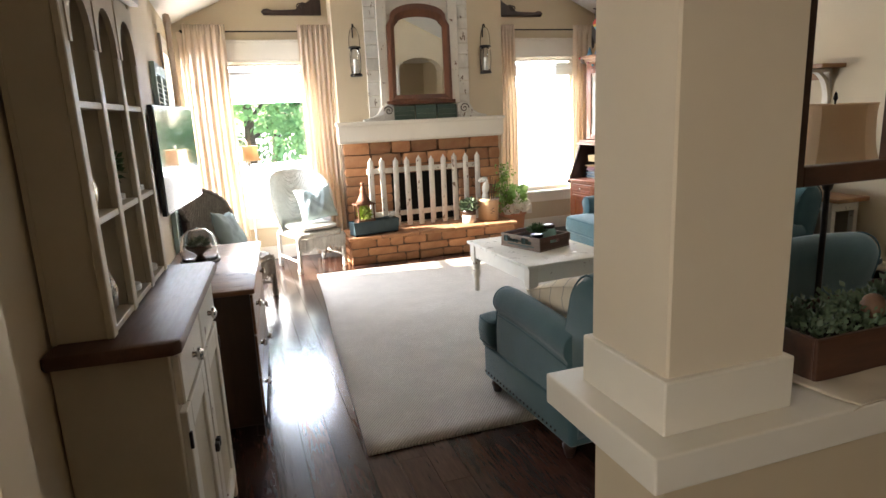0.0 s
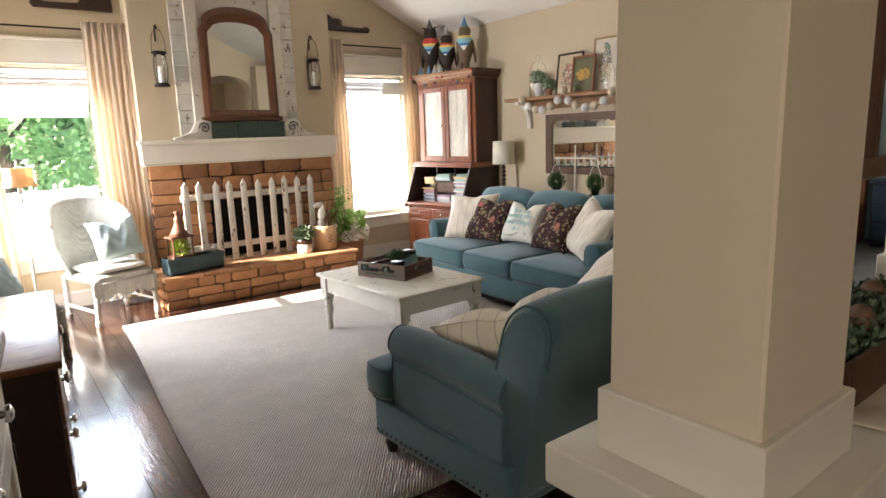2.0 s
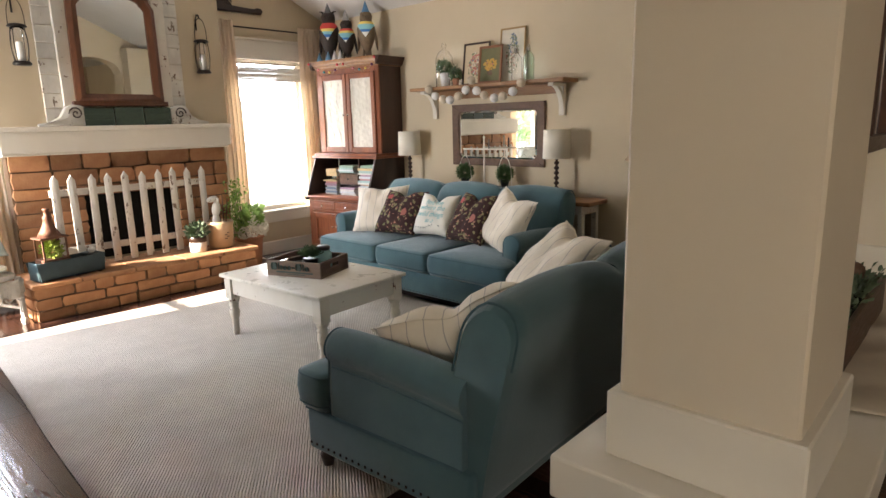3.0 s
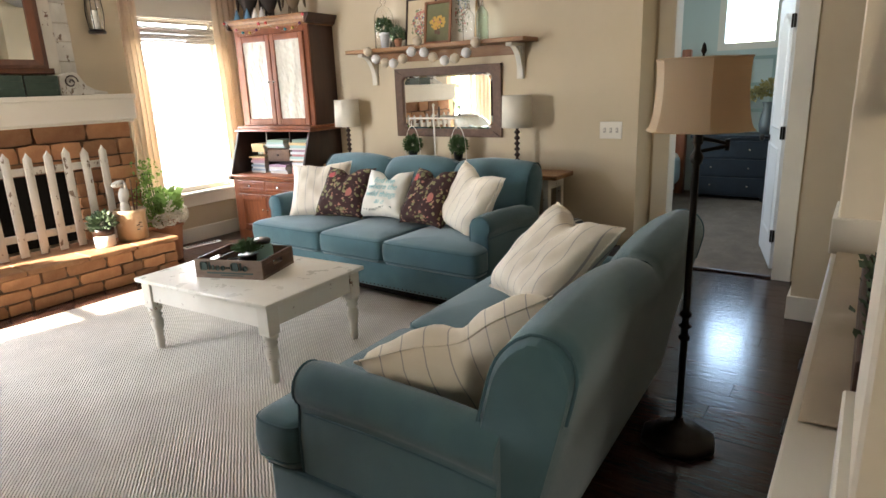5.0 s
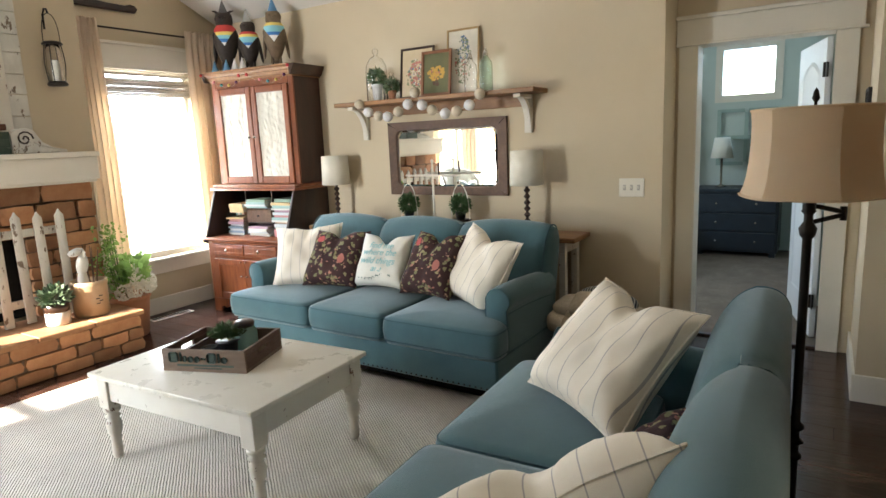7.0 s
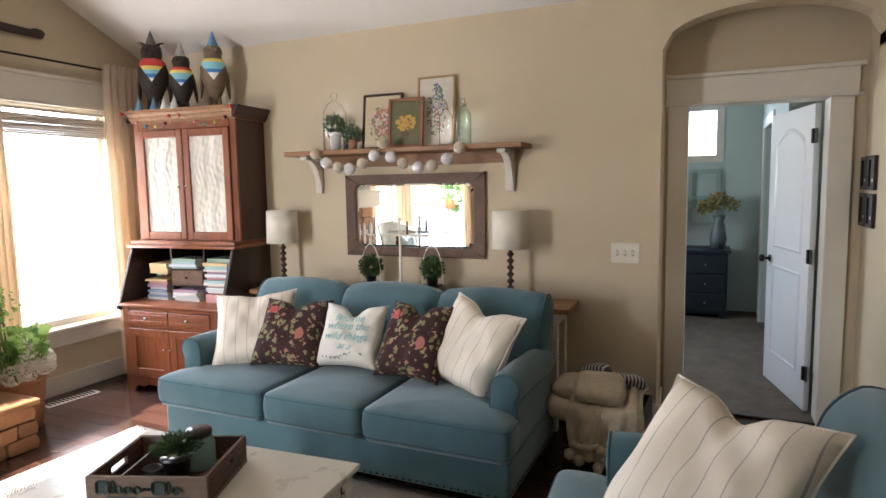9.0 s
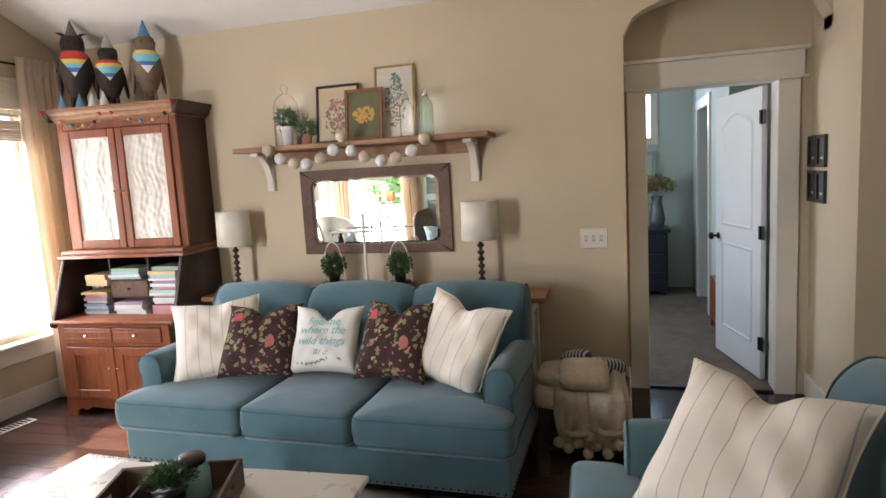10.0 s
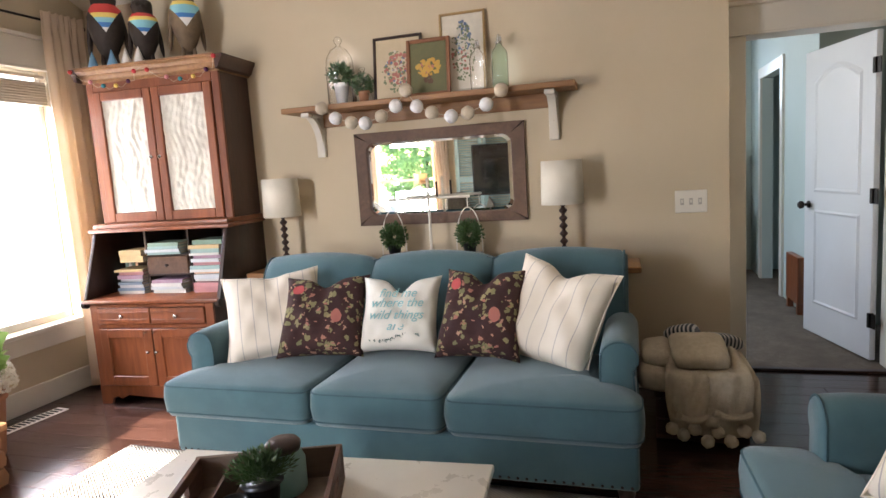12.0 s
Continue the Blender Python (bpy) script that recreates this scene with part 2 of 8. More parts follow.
M["crock"] = shade("salt-glazed stoneware", (0.50, 0.36, 0.22), (0.42, 0.29, 0.17), 0.4, scale=10, bump=0.1)
M["white pot"] = shade("white glazed pot", (0.78, 0.75, 0.69), rough=0.35, scale=8, bump=0.05)
M["black"] = shade("black plastic", (0.012, 0.012, 0.013), rough=0.35, bump=0.02)
M["wicker"] = woven(shade("white painted wicker", (0.76, 0.74, 0.68), (0.62, 0.60, 0.54), 0.6, scale=30, bump=0.5, bscale=90), 42, 1.0, 0.0, None, True)
M["grey wicker"] = woven(shade("grey brown wicker", (0.36, 0.30, 0.24), (0.24, 0.20, 0.16), 0.65, scale=30, bump=0.5, bscale=90), 42, 1.0, 0.0, None, True)
M["aqua cloth"] = shade("pale aqua cotton", (0.50, 0.62, 0.64), (0.44, 0.56, 0.58), 0.95, scale=16, bump=0.4, bscale=400)
M["wool"] = shade("cream knitted wool", (0.62, 0.53, 0.39), (0.50, 0.42, 0.30), 1.0, scale=40, bump=1.0, bscale=160)
M["tan pom"] = shade("tan wool pompom", (0.68, 0.59, 0.46), (0.56, 0.47, 0.35), 1.0, scale=60, bump=1.0, bscale=220)
M["white pom"] = shade("white wool pompom", (0.80, 0.78, 0.76), (0.68, 0.66, 0.65), 1.0, scale=60, bump=1.0, bscale=220)


# ---- mesh builders ----
def box(x0, x1, y0, y1, z0, z1, bevel=0.0, bm=None, seg=1):
    bm2 = bmesh.new()
    bmesh.ops.create_cube(bm2, size=1)
    for v in bm2.verts:
        v.co = Vector(((x0 + x1) / 2 + v.co.x * (x1 - x0), (y0 + y1) / 2 + v.co.y * (y1 - y0), (z0 + z1) / 2 + v.co.z * (z1 - z0)))
    if bevel:
        bmesh.ops.bevel(bm2, geom=bm2.edges[:], offset=bevel, segments=seg, affect="EDGES", profile=0.5)
    return merged(bm, bm2)


def merged(bm, bm2):
    if bm is None:
        return bm2
    me = bpy.data.meshes.new("tmp")
    bm2.to_mesh(me)
    bm2.free()
    bm.from_mesh(me)
    bpy.data.meshes.remove(me)
    return bm


def moved(bm, m):
    bmesh.ops.transform(bm, matrix=m, verts=bm.verts)
    return bm


def lathe(profile, seg=24, bm=None, at=(0, 0, 0)):
    """A turned shape from (radius, height) pairs."""
    bm2 = bmesh.new()
    rings = []
    for r, z in profile:
        if r < 1e-5:
            rings.append([bm2.verts.new((at[0], at[1], at[2] + z))])
        else:
            rings.append([bm2.verts.new((at[0] + r * math.cos(a), at[1] + r * math.sin(a), at[2] + z)) for a in [2 * math.pi * i / seg for i in range(seg)]])
    for a, b in zip(rings, rings[1:]):
        for i in range(seg):
            j = (i + 1) % seg
            q = [a[i % len(a)], a[j % len(a)], b[j % len(b)], b[i % len(b)]]
            q = [v for k, v in enumerate(q) if v not in q[:k]]
            if len(q) > 2:
                bm2.faces.new(q)
    for ring, flip in ((rings[0], True), (rings[-1], False)):
        if len(ring) > 2:
            bm2.faces.new(ring[::-1] if flip else ring)
    return merged(bm, bm2)


def tube(points, r, seg=8, bm=None, taper=None):
    """A round bar along points."""
    bm2 = bmesh.new()
    pts = [Vector(p) for p in points]
    rings = []
    for i, p in enumerate(pts):
        d = (pts[min(i + 1, len(pts) - 1)] - pts[max(i - 1, 0)]).normalized()
        up = Vector((0, 0, 1)) if abs(d.z) < 0.9 else Vector((1, 0, 0))
        s = d.cross(up).normalized()
        u = s.cross(d)
        rr = r if taper is None else r + (taper - r) * i / (len(pts) - 1)
        rings.append([bm2.verts.new(p + rr * (math.cos(a) * s + math.sin(a) * u)) for a in [2 * math.pi * k / seg for k in range(seg)]])
    for a, b in zip(rings, rings[1:]):
        for k in range(seg):
            bm2.faces.new((a[k], a[(k + 1) % seg], b[(k + 1) % seg], b[k]))
    bm2.faces.new(rings[0][::-1])
    bm2.faces.new(rings[-1])
    bmesh.ops.recalc_face_normals(bm2, faces=bm2.faces)
    return merged(bm, bm2)


def prism(outline, axis, a, b, bm=None, bevel=0.0):
    """An outline of 2D points drawn out along an axis from a to b."""
    bm2 = bmesh.new()

    def at(p, t):
        q = list(p)
        q.insert(axis, t)
        return q
    one = [bm2.verts.new(at(p, a)) for p in outline]
    two = [bm2.verts.new(at(p, b)) for p in outline]
    bm2.faces.new(one)
    bm2.faces.new(two[::-1])
    n = len(outline)
    for i in range(n):
        bm2.faces.new((one[i], two[i], two[(i + 1) % n], one[(i + 1) % n]))
    bmesh.ops.recalc_face_normals(bm2, faces=bm2.faces)
    if bevel:
        bmesh.ops.bevel(bm2, geom=[e for e in bm2.edges if e.calc_face_angle(0) > 0.7], offset=bevel, segments=2, affect="EDGES", profile=0.5)
    return merged(bm, bm2)


def pad(sx, sy, sz, p=4.0, q=2.6, n=14, m=10, bm=None):
    """A rounded cushion block round the origin."""
    bm2 = bmesh.new()
    bmesh.ops.create_uvsphere(bm2, u_segments=n * 2, v_segments=m * 2, radius=1)
    for v in bm2.verts:
        c = v.co.normalized()
        lat = math.asin(max(-1, min(1, c.z)))
        lon = math.atan2(c.y, c.x)

        def e(w, k):
            return math.copysign(abs(w) ** (2 / k), w)
        v.co = Vector((sx / 2 * e(math.cos(lat), q) * e(math.cos(lon), p), sy / 2 * e(math.cos(lat), q) * e(math.sin(lon), p), sz / 2 * e(math.sin(lat), q)))
    return merged(bm, bm2)


def pillow(w, h, d, seed=0, chop=0.0, n=22):
    """A stuffed square pillow standing in the xz plane: pinched corners, puffed middle, a chop in its top."""
    rng = random.Random(seed)
    ph = [rng.uniform(0, 6.3) for _ in range(6)]
    bm = bmesh.new()
    sides = []
    for s in (1, -1):
        grid = []
        for i in range(n + 1):
            row = []
            for j in range(n + 1):
                u, v = 2 * i / n - 1, 2 * j / n - 1
                puff = max(0.0, (1 - u ** 4) * (1 - v ** 4)) ** 0.5
                pull = 1 - 0.10 * (1 - abs(u) ** 2.2) * abs(v) ** 3
                pull2 = 1 - 0.10 * (1 - abs(v) ** 2.2) * abs(u) ** 3
                x, z = w / 2 * u * pull2, h / 2 * v * pull
                if chop:
                    z -= chop * math.exp(-(u / 0.28) ** 2) * max(0, (v + 0.35)) / 1.35
                y = s * d / 2 * puff * (1 - 0.22 * v) + puff * s * (0.006 * math.sin(7 * u + ph[0]) * math.sin(6 * v + ph[1]) + 0.004 * math.sin(11 * (u + 0.7 * v) + ph[2]) + 0.003 * math.sin(17 * (u - 0.5 * v) + ph[3] + 2 * v))
                if chop:
                    y *= 1 - 0.35 * math.exp(-(u / 0.18) ** 2) * max(0, v)
                row.append(bm.verts.new((x, y, z)))
            grid.append(row)
        sides.append(grid)
        for i in range(n):
            for j in range(n):
                q = (grid[i][j], grid[i + 1][j], grid[i + 1][j + 1], grid[i][j + 1])
                bm.faces.new(q if s < 0 else q[::-1])
    bmesh.ops.remove_doubles(bm, verts=bm.verts, dist=0.0005)
    return bm


def sheet(f, nu, nv, thick, bm=None):
    """A thin closed sheet: f(u, v) gives its place."""
    bm2 = bmesh.new()
    P = [[Vector(f(i / nu, j / nv)) for j in range(nv + 1)] for i in range(nu + 1)]
    N = []
    for i in range(nu + 1):
        row = []
        for j in range(nv + 1):
            du = P[min(i + 1, nu)][j] - P[max(i - 1, 0)][j]
            dv = P[i][min(j + 1, nv)] - P[i][max(j - 1, 0)]
            c = du.cross(dv)
            row.append(c.normalized() if c.length > 1e-9 else Vector((0, 0, 1)))
        N.append(row)
    A = [[bm2.verts.new(P[i][j]) for j in range(nv + 1)] for i in range(nu + 1)]
    B = [[bm2.verts.new(P[i][j] - thick * N[i][j]) for j in range(nv + 1)] for i in range(nu + 1)]
    for i in range(nu):
        for j in range(nv):
            bm2.faces.new((A[i][j], A[i + 1][j], A[i + 1][j + 1], A[i][j + 1]))
            bm2.faces.new((B[i][j + 1], B[i + 1][j + 1], B[i + 1][j], B[i][j]))
    for i in range(nu):
        bm2.faces.new((A[i + 1][0], A[i][0], B[i][0], B[i + 1][0]))
        bm2.faces.new((A[i][nv], A[i + 1][nv], B[i + 1][nv], B[i][nv]))
    for j in range(nv):
        bm2.faces.new((A[0][j], A[0][j + 1], B[0][j + 1], B[0][j]))
        bm2.faces.new((A[nu][j + 1], A[nu][j], B[nu][j], B[nu][j + 1]))
    return merged(bm, bm2)


def leaves(count, place, size, rng, bm=None, long=1.6):
    """Many small folded leaves; place() gives a point and a direction."""
    verts, faces = [], []
    for _ in range(count):
        p, d = place()
        d = d.normalized()
        s = d.cross(Vector((rng.uniform(-1, 1), rng.uniform(-1, 1), rng.uniform(-1, 1))))
        s = s.normalized() if s.length > 1e-4 else Vector((1, 0, 0))
        n = s.cross(d)
        a = size * rng.uniform(0.6, 1.25)
        k = len(verts)
        verts += [p, p + d * a * long * 0.5 + s * a * 0.5 + n * a * 0.12, p + d * a * long, p + d * a * long * 0.5 - s * a * 0.5 + n * a * 0.12]
        faces += [(k, k + 1, k + 2), (k, k + 2, k + 3)]
    me = bpy.data.meshes.new("leaves")
    me.from_pydata(verts, [], faces)
    bm = bm or bmesh.new()
    bm.from_mesh(me)
    bpy.data.meshes.remove(me)
    return bm


def made(name, bm, material, smooth=0.0):
    me = bpy.data.meshes.new(name)
    if smooth:
        for f in bm.faces:
            f.smooth = True
        for e in bm.edges:
            e.smooth = e.calc_face_angle(0) < smooth
    bm.to_mesh(me)
    bm.free()
    me.materials.append(M[material] if isinstance(material, str) else material)
    return me


def part(name, bm, material, parent, label="", smooth=0.6, at=None):
    ob = new(name, made(name, bm, material, smooth))
    ob.parent = parent
    if at is not None:
        ob.matrix_basis = at
    if label:
        ob["label"] = label
    return ob


def thing(name, label, category, at=None, group="", kind=""):
    ob = new(name)
    ob.empty_display_size = 0.05
    if at is not None:
        ob.matrix_basis = at
    return tagged(ob, label, category, group, kind)


def solid(name, bm, material, label="", category="", kind="", group="", smooth=0.6, at=None):
    ob = new(name, made(name, bm, material, smooth))
    if at is not None:
        ob.matrix_basis = at
    return tagged(ob, label, category, group, kind)


# ---- the room ----
W, E, N = -0.45, 4.57, 6.95          # faces of the west, east and north walls
RIDGE, PEAK, SLOPE = 2.18, 3.725, 0.47
WIN = ((-0.01, 0.91), (3.28, 4.20))  # openings of the two north windows
SILL, HEAD = 0.50, 2.14


def roof(x):
    return PEAK - SLOPE * abs(x - RIDGE)


def structure(name, bm, material, label, category, smooth=0.0):
    return solid(name, bm, material, label, category, "structure", smooth=smooth)


bm = bmesh.new()
for a, b in ((W - 0.15, WIN[0][0]), (WIN[0][1], RIDGE), (RIDGE, WIN[1][0]), (WIN[1][1], E + 0.15)):
    prism([(a, -0.05), (b, -0.05), (b, roof(b) + 0.02), (a, roof(a) + 0.02)], 1, N, N + 0.15, bm)
for a, b in WIN:
    prism([(a, HEAD), (b, HEAD), (b, roof(b) + 0.02), (a, roof(a) + 0.02)], 1, N, N + 0.15, bm)
    box(a, b, N, N + 0.15, -0.05, SILL, bm=bm)
structure("wall_north", bm, "wall", "warm beige painted gable wall with two windows", "wall")

WW = (5.96, 6.87, 0.45, 2.14)        # the west window's opening
bm = bmesh.new()
zt = roof(W) + 0.02
box(W - 0.15, W, 1.05, WW[0], -0.05, zt, bm=bm)
box(W - 0.15, W, WW[1], N, -0.05, zt, bm=bm)
box(W - 0.15, W, WW[0], WW[1], -0.05, WW[2], bm=bm)
box(W - 0.15, W, WW[0], WW[1], WW[3], zt, bm=bm)
structure("wall_west", bm, "wall", "warm beige painted wall with a window", "wall")

# the east wall ends at the arched niche of the bedroom door
AR = (1.70, 2.785, 2.265, 2.475)     # niche from y to y, springing and crown
bm = bmesh.new()
box(E, E + 0.15, AR[1], N, -0.05, roof(E) + 0.02, bm=bm)
n = 20
arch = [(AR[0] + (AR[1] - AR[0]) * i / n, AR[2] + (AR[3] - AR[2]) * math.sqrt(max(0, 1 - (2 * i / n - 1) ** 2)) ** 0.9) for i in range(n + 1)]
for (y0, z0), (y1, z1) in zip(arch, arch[1:]):
    prism([(y0, z0), (y1, z1), (y1, roof(E) + 0.02), (y0, roof(E) + 0.02)], 0, E, E + 0.15, bm)
box(E, E + 0.15, 1.45, AR[0], 2.2, roof(E) + 0.02, bm=bm)
structure("wall_east", bm, "wall", "warm beige painted wall with an arched niche", "wall")

# niche: side walls, soffit and the wall that holds the bedroom door
DX, DY = 4.92, (1.885, 2.645)
bm = box(E + 0.15, DX, AR[1], AR[1] + 0.15, -0.05, 2.6)
box(E + 0.15, DX, AR[0], AR[1], 2.56, 2.62, bm=bm)
structure("wall_niche", bm, "wall", "beige painted side of the door niche", "wall")
bm = box(DX, DX + 0.12, DY[1] + 0.02, 4.2, -0.05, 2.75)
box(DX, DX + 0.12, 0.9, DY[0] - 0.02, -0.05, 2.75, bm=bm)
box(DX, DX + 0.12, DY[0] - 0.02, DY[1] + 0.02, 2.0, 2.75, bm=bm)
structure("wall_door", bm, "wall", "beige painted wall round the bedroom door", "wall")
bm = box(4.14, DX, 1.45, AR[0], -0.05, 2.6)
structure("wall_pictures", bm, "wall", "short beige painted wall with small pictures", "wall")

# south side: arches over columns and a low wall
SY = (1.03, 1.42)
bm = bmesh.new()


def arch_over(x0, x1, spring, crown, bm):
    k = 18
    pts = [(x0 + (x1 - x0) * i / k, spring + (crown - spring) * math.sqrt(max(0, 1 - (2 * i / k - 1) ** 2))) for i in range(k + 1)]
    for (a, za), (b, zb) in zip(pts, pts[1:]):
        for p, q in (((a, za), (b, zb)),):
            if p[0] < RIDGE < q[0]:
                prism([p, q, (q[0], roof(q[0]) + 0.02), (RIDGE, PEAK + 0.02), (p[0], roof(p[0]) + 0.02)], 1, SY[0] + 0.04, SY[1] - 0.04, bm)
            else:
                prism([p, q, (q[0], roof(q[0]) + 0.02), (p[0], roof(p[0]) + 0.02)], 1, SY[0] + 0.04, SY[1] - 0.04, bm)


arch_over(W, 0.975, 2.2, 2.45, bm)
arch_over(1.335, 2.905, 2.25, 2.5, bm)
arch_over(3.235, 4.14, 2.2, 2.45, bm)
for a, b in ((0.975, 1.335), (2.905, 3.235), (4.14, E + 0.15)):
    z0 = 2.15 if a < 4 else -0.05
    prism([(a, z0), (b, z0), (b, roof(b) + 0.02), (a, roof(a) + 0.02)], 1, SY[0] + 0.04, SY[1] - 0.04, bm)
box(W - 0.15, -0.325, SY[0] - 0.12, SY[0] + 0.02, -0.05, 2.5, bm=bm)
box(W - 0.15, W, SY[0] + 0.02, SY[1], -0.05, roof(W) + 0.02, bm=bm)
structure("wall_south", bm, "wall", "beige painted gable wall of arched openings", "wall")

bm = box(0.97, 3.18, 1.07, 1.38, 0.0, 0.67)
structure("wall_low", bm, "wall", "low beige wall under the column", "wall")
bm = box(0.865, 3.2, 0.975, 1.49, 0.650, 0.745, 0.006, seg=2)
structure("trim_low_wall_cap", bm, "trim", "white painted cap of the low wall", "trim")


def column(name, x0, x1, y0, y1):
    c = thing(name, "square column painted cream with a stepped base", "column", kind="structure")
    part("shaft", box(x0 + 0.018, x1 - 0.018, y0 + 0.018, y1 - 0.018, 0.745, 2.3, 0.006), "column paint", c)
    bmc = box(x0, x1, y0, y1, 0.745, 0.885, 0.004)
    part("base_board", bmc, "trim", c, "white painted base board")


column("column_west", 0.94, 1.335, 1.045, 1.405)
column("column_east", 2.86, 3.25, 1.06, 1.50)

# ceilings: two slopes, and the flat one of the entry side
bm = prism([(W - 0.15, roof(W - 0.15)), (RIDGE, PEAK), (E + 0.15, roof(E + 0.15)), (E + 0.15, roof(E + 0.15) + 0.12), (RIDGE, PEAK + 0.12), (W - 0.15, roof(W - 0.15) + 0.12)], 1, SY[0], N + 0.15)
structure("ceiling", bm, "ceiling", "white painted vaulted ceiling", "ceiling")
bm = box(-2.6, 5.4, -3.6, SY[0], 2.6, 2.72)
structure("ceiling_entry", bm, "ceiling", "flat white ceiling of the entry", "ceiling")
bm = box(-2.6, -2.45, -3.6, -1.5, -0.05, 2.6)
box(-2.6, -2.45, -0.85, 1.03, -0.05, 2.6, bm=bm)
box(-2.6, -2.45, -1.5, -0.85, -0.05, 1.0, bm=bm)
box(-2.6, -2.45, -1.5, -0.85, 2.1, 2.6, bm=bm)
box(-2.6, W - 0.15, 0.90, 1.06, -0.05, 2.6, bm=bm)
box(5.25, 5.4, -3.6, 1.03, -0.05, 2.6, bm=bm)
box(-2.6, 5.4, -3.6, -3.45, -0.05, 2.6, bm=bm)
box(E + 0.15, 5.4, 0.9, 1.07, -0.05, 2.6, bm=bm)
structure("wall_entry", bm, "wall", "plain beige walls of the entry", "wall")

# bedroom behind the door
bm = box(8.4, 8.52, 1.8, 2.44, -0.05, 2.9)
box(8.4, 8.52, 2.97, 4.2, -0.05, 2.9, bm=bm)
box(8.4, 8.52, 2.44, 2.97, -0.05, 1.8, bm=bm)
box(8.4, 8.52, 2.44, 2.97, 2.3, 2.9, bm=bm)
box(DX + 0.12, 6.0, 4.2, 4.3, -0.05, 2.9, bm=bm)
box(7.0, 8.52, 4.2, 4.3, -0.05, 2.9, bm=bm)
box(6.0, 7.0, 4.2, 4.3, -0.05, 1.0, bm=bm)
box(6.0, 7.0, 4.2, 4.3, 2.1, 2.9, bm=bm)
box(6.0, 7.05, 1.88, 1.98, -0.05, 2.9, bm=bm)
box(7.85, 8.52, 1.88, 1.98, -0.05, 2.9, bm=bm)
box(7.05, 7.85, 1.88, 1.98, 2.03, 2.9, bm=bm)
box(6.0, 6.1, 0.9, 1.88, -0.05, 2.9, bm=bm)
box(DX + 0.12, 8.52, 0.8, 0.9, -0.05, 2.9, bm=bm)
box(8.4, 8.52, 0.8, 1.8, -0.05, 2.9, bm=bm)
structure("wall_bedroom", bm, "bedroom", "pale aqua bedroom walls", "wall")
bm = box(DX, 8.52, 0.8, 4.3, 2.75, 2.85)
structure("ceiling_bedroom", bm, "ceiling", "white bedroom ceiling", "ceiling")
bm = box(DX + 0.01, 8.4, 0.9, 4.2, -0.03, 0.012)
structure("floor_bedroom", bm, "carpet", "greige bedroom carpet", "floor")

# ---- trim, windows, door ----
def window(name, x0, x1, blind=True):
    w = thing(name, "white cased sash window with a raised woven shade", "window", kind="structure")
    c = 0.1
    bm = box(x0 - c, x0, N - 0.02, N, SILL, HEAD, 0.003)
    part("side_casing", bm, "trim", w)
    part("side_casing", box(x1, x1 + c, N - 0.02, N, SILL, HEAD, 0.003), "trim", w)
    bm = box(x0 - c - 0.015, x1 + c + 0.015, N - 0.026, N, HEAD, HEAD + 0.19, 0.003)
    box(x0 - c - 0.03, x1 + c + 0.03, N - 0.04, N, HEAD + 0.19, HEAD + 0.215, 0.004, bm=bm)
    box(x0 - c - 0.02, x1 + c + 0.02, N - 0.032, N, HEAD - 0.004, HEAD + 0.012, 0.003, bm=bm)
    part("header", bm, "trim", w)
    bm = box(x0 - c - 0.03, x1 + c + 0.03, N - 0.05, N + 0.02, SILL - 0.03, SILL, 0.006)
    part("window_sill", bm, "trim", w)
    part("apron", box(x0 - c, x1 + c, N - 0.02, N, SILL - 0.14, SILL - 0.03, 0.003), "trim", w)
    yy = N + 0.06
    bm = box(x0, x0 + 0.04, yy, yy + 0.035, SILL, HEAD, 0.004)
    box(x1 - 0.04, x1, yy, yy + 0.035, SILL, HEAD, 0.004, bm=bm)
    box(x0 + 0.04, x1 - 0.04, yy, yy + 0.035, SILL, SILL + 0.05, 0.004, bm=bm)
    box(x0 + 0.04, x1 - 0.04, yy, yy + 0.035, HEAD - 0.04, HEAD, 0.004, bm=bm)
    part("sash", bm, "trim", w)
    g = part("pane", box(x0 + 0.04, x1 - 0.04, yy + 0.015, yy + 0.018, SILL + 0.05, HEAD - 0.04), "glass", w)
    g.visible_shadow = False
    if blind:
        bm = bmesh.new()
        box(x0 + 0.01, x1 - 0.01, N + 0.005, N + 0.03, HEAD - 0.05, HEAD - 0.03, 0.004, bm=bm)
        for i in range(9):
            z = HEAD - 0.075 - i * 0.0165
            box(x0 + 0.01, x1 - 0.01, N + 0.004 - 0.004 * (i % 2), N + 0.022 + 0.006 * (i % 3), z - 0.0145, z, 0.003, bm=bm)
        part("woven_shade", bm, "linen", w, "raised woven slat shade")
    return w


window("window_1", *WIN[0])
window("window_2", *WIN[1])

ww = thing("window_3", "west window in white casing", "window", kind="structure")
bm = box(W, W + 0.02, WW[0] - 0.1, WW[0], WW[2] - 0.12, WW[3] + 0.15, 0.003)
box(W, W + 0.02, WW[1], WW[1] + 0.1, WW[2] - 0.12, WW[3] + 0.15, 0.003, bm=bm)
box(W, W + 0.018, WW[0], WW[1], WW[3], WW[3] + 0.15, 0.003, bm=bm)
box(W, W + 0.05, WW[0], WW[1], WW[2] - 0.03, WW[2], 0.003, bm=bm)
part("casing", bm, "trim", ww)
bm = box(W - 0.1, W - 0.07, WW[0], WW[1], 1.2, 1.24)
part("meeting_rail", bm, "trim", ww)

# baseboards
def baseboard(name, x0, x1, y0, y1, along):
    bm = box(x0, x1, y0, y1, 0, 0.145, 0.003)
    structure(name, bm, "trim", "tall white painted baseboard", "baseboard")
    return


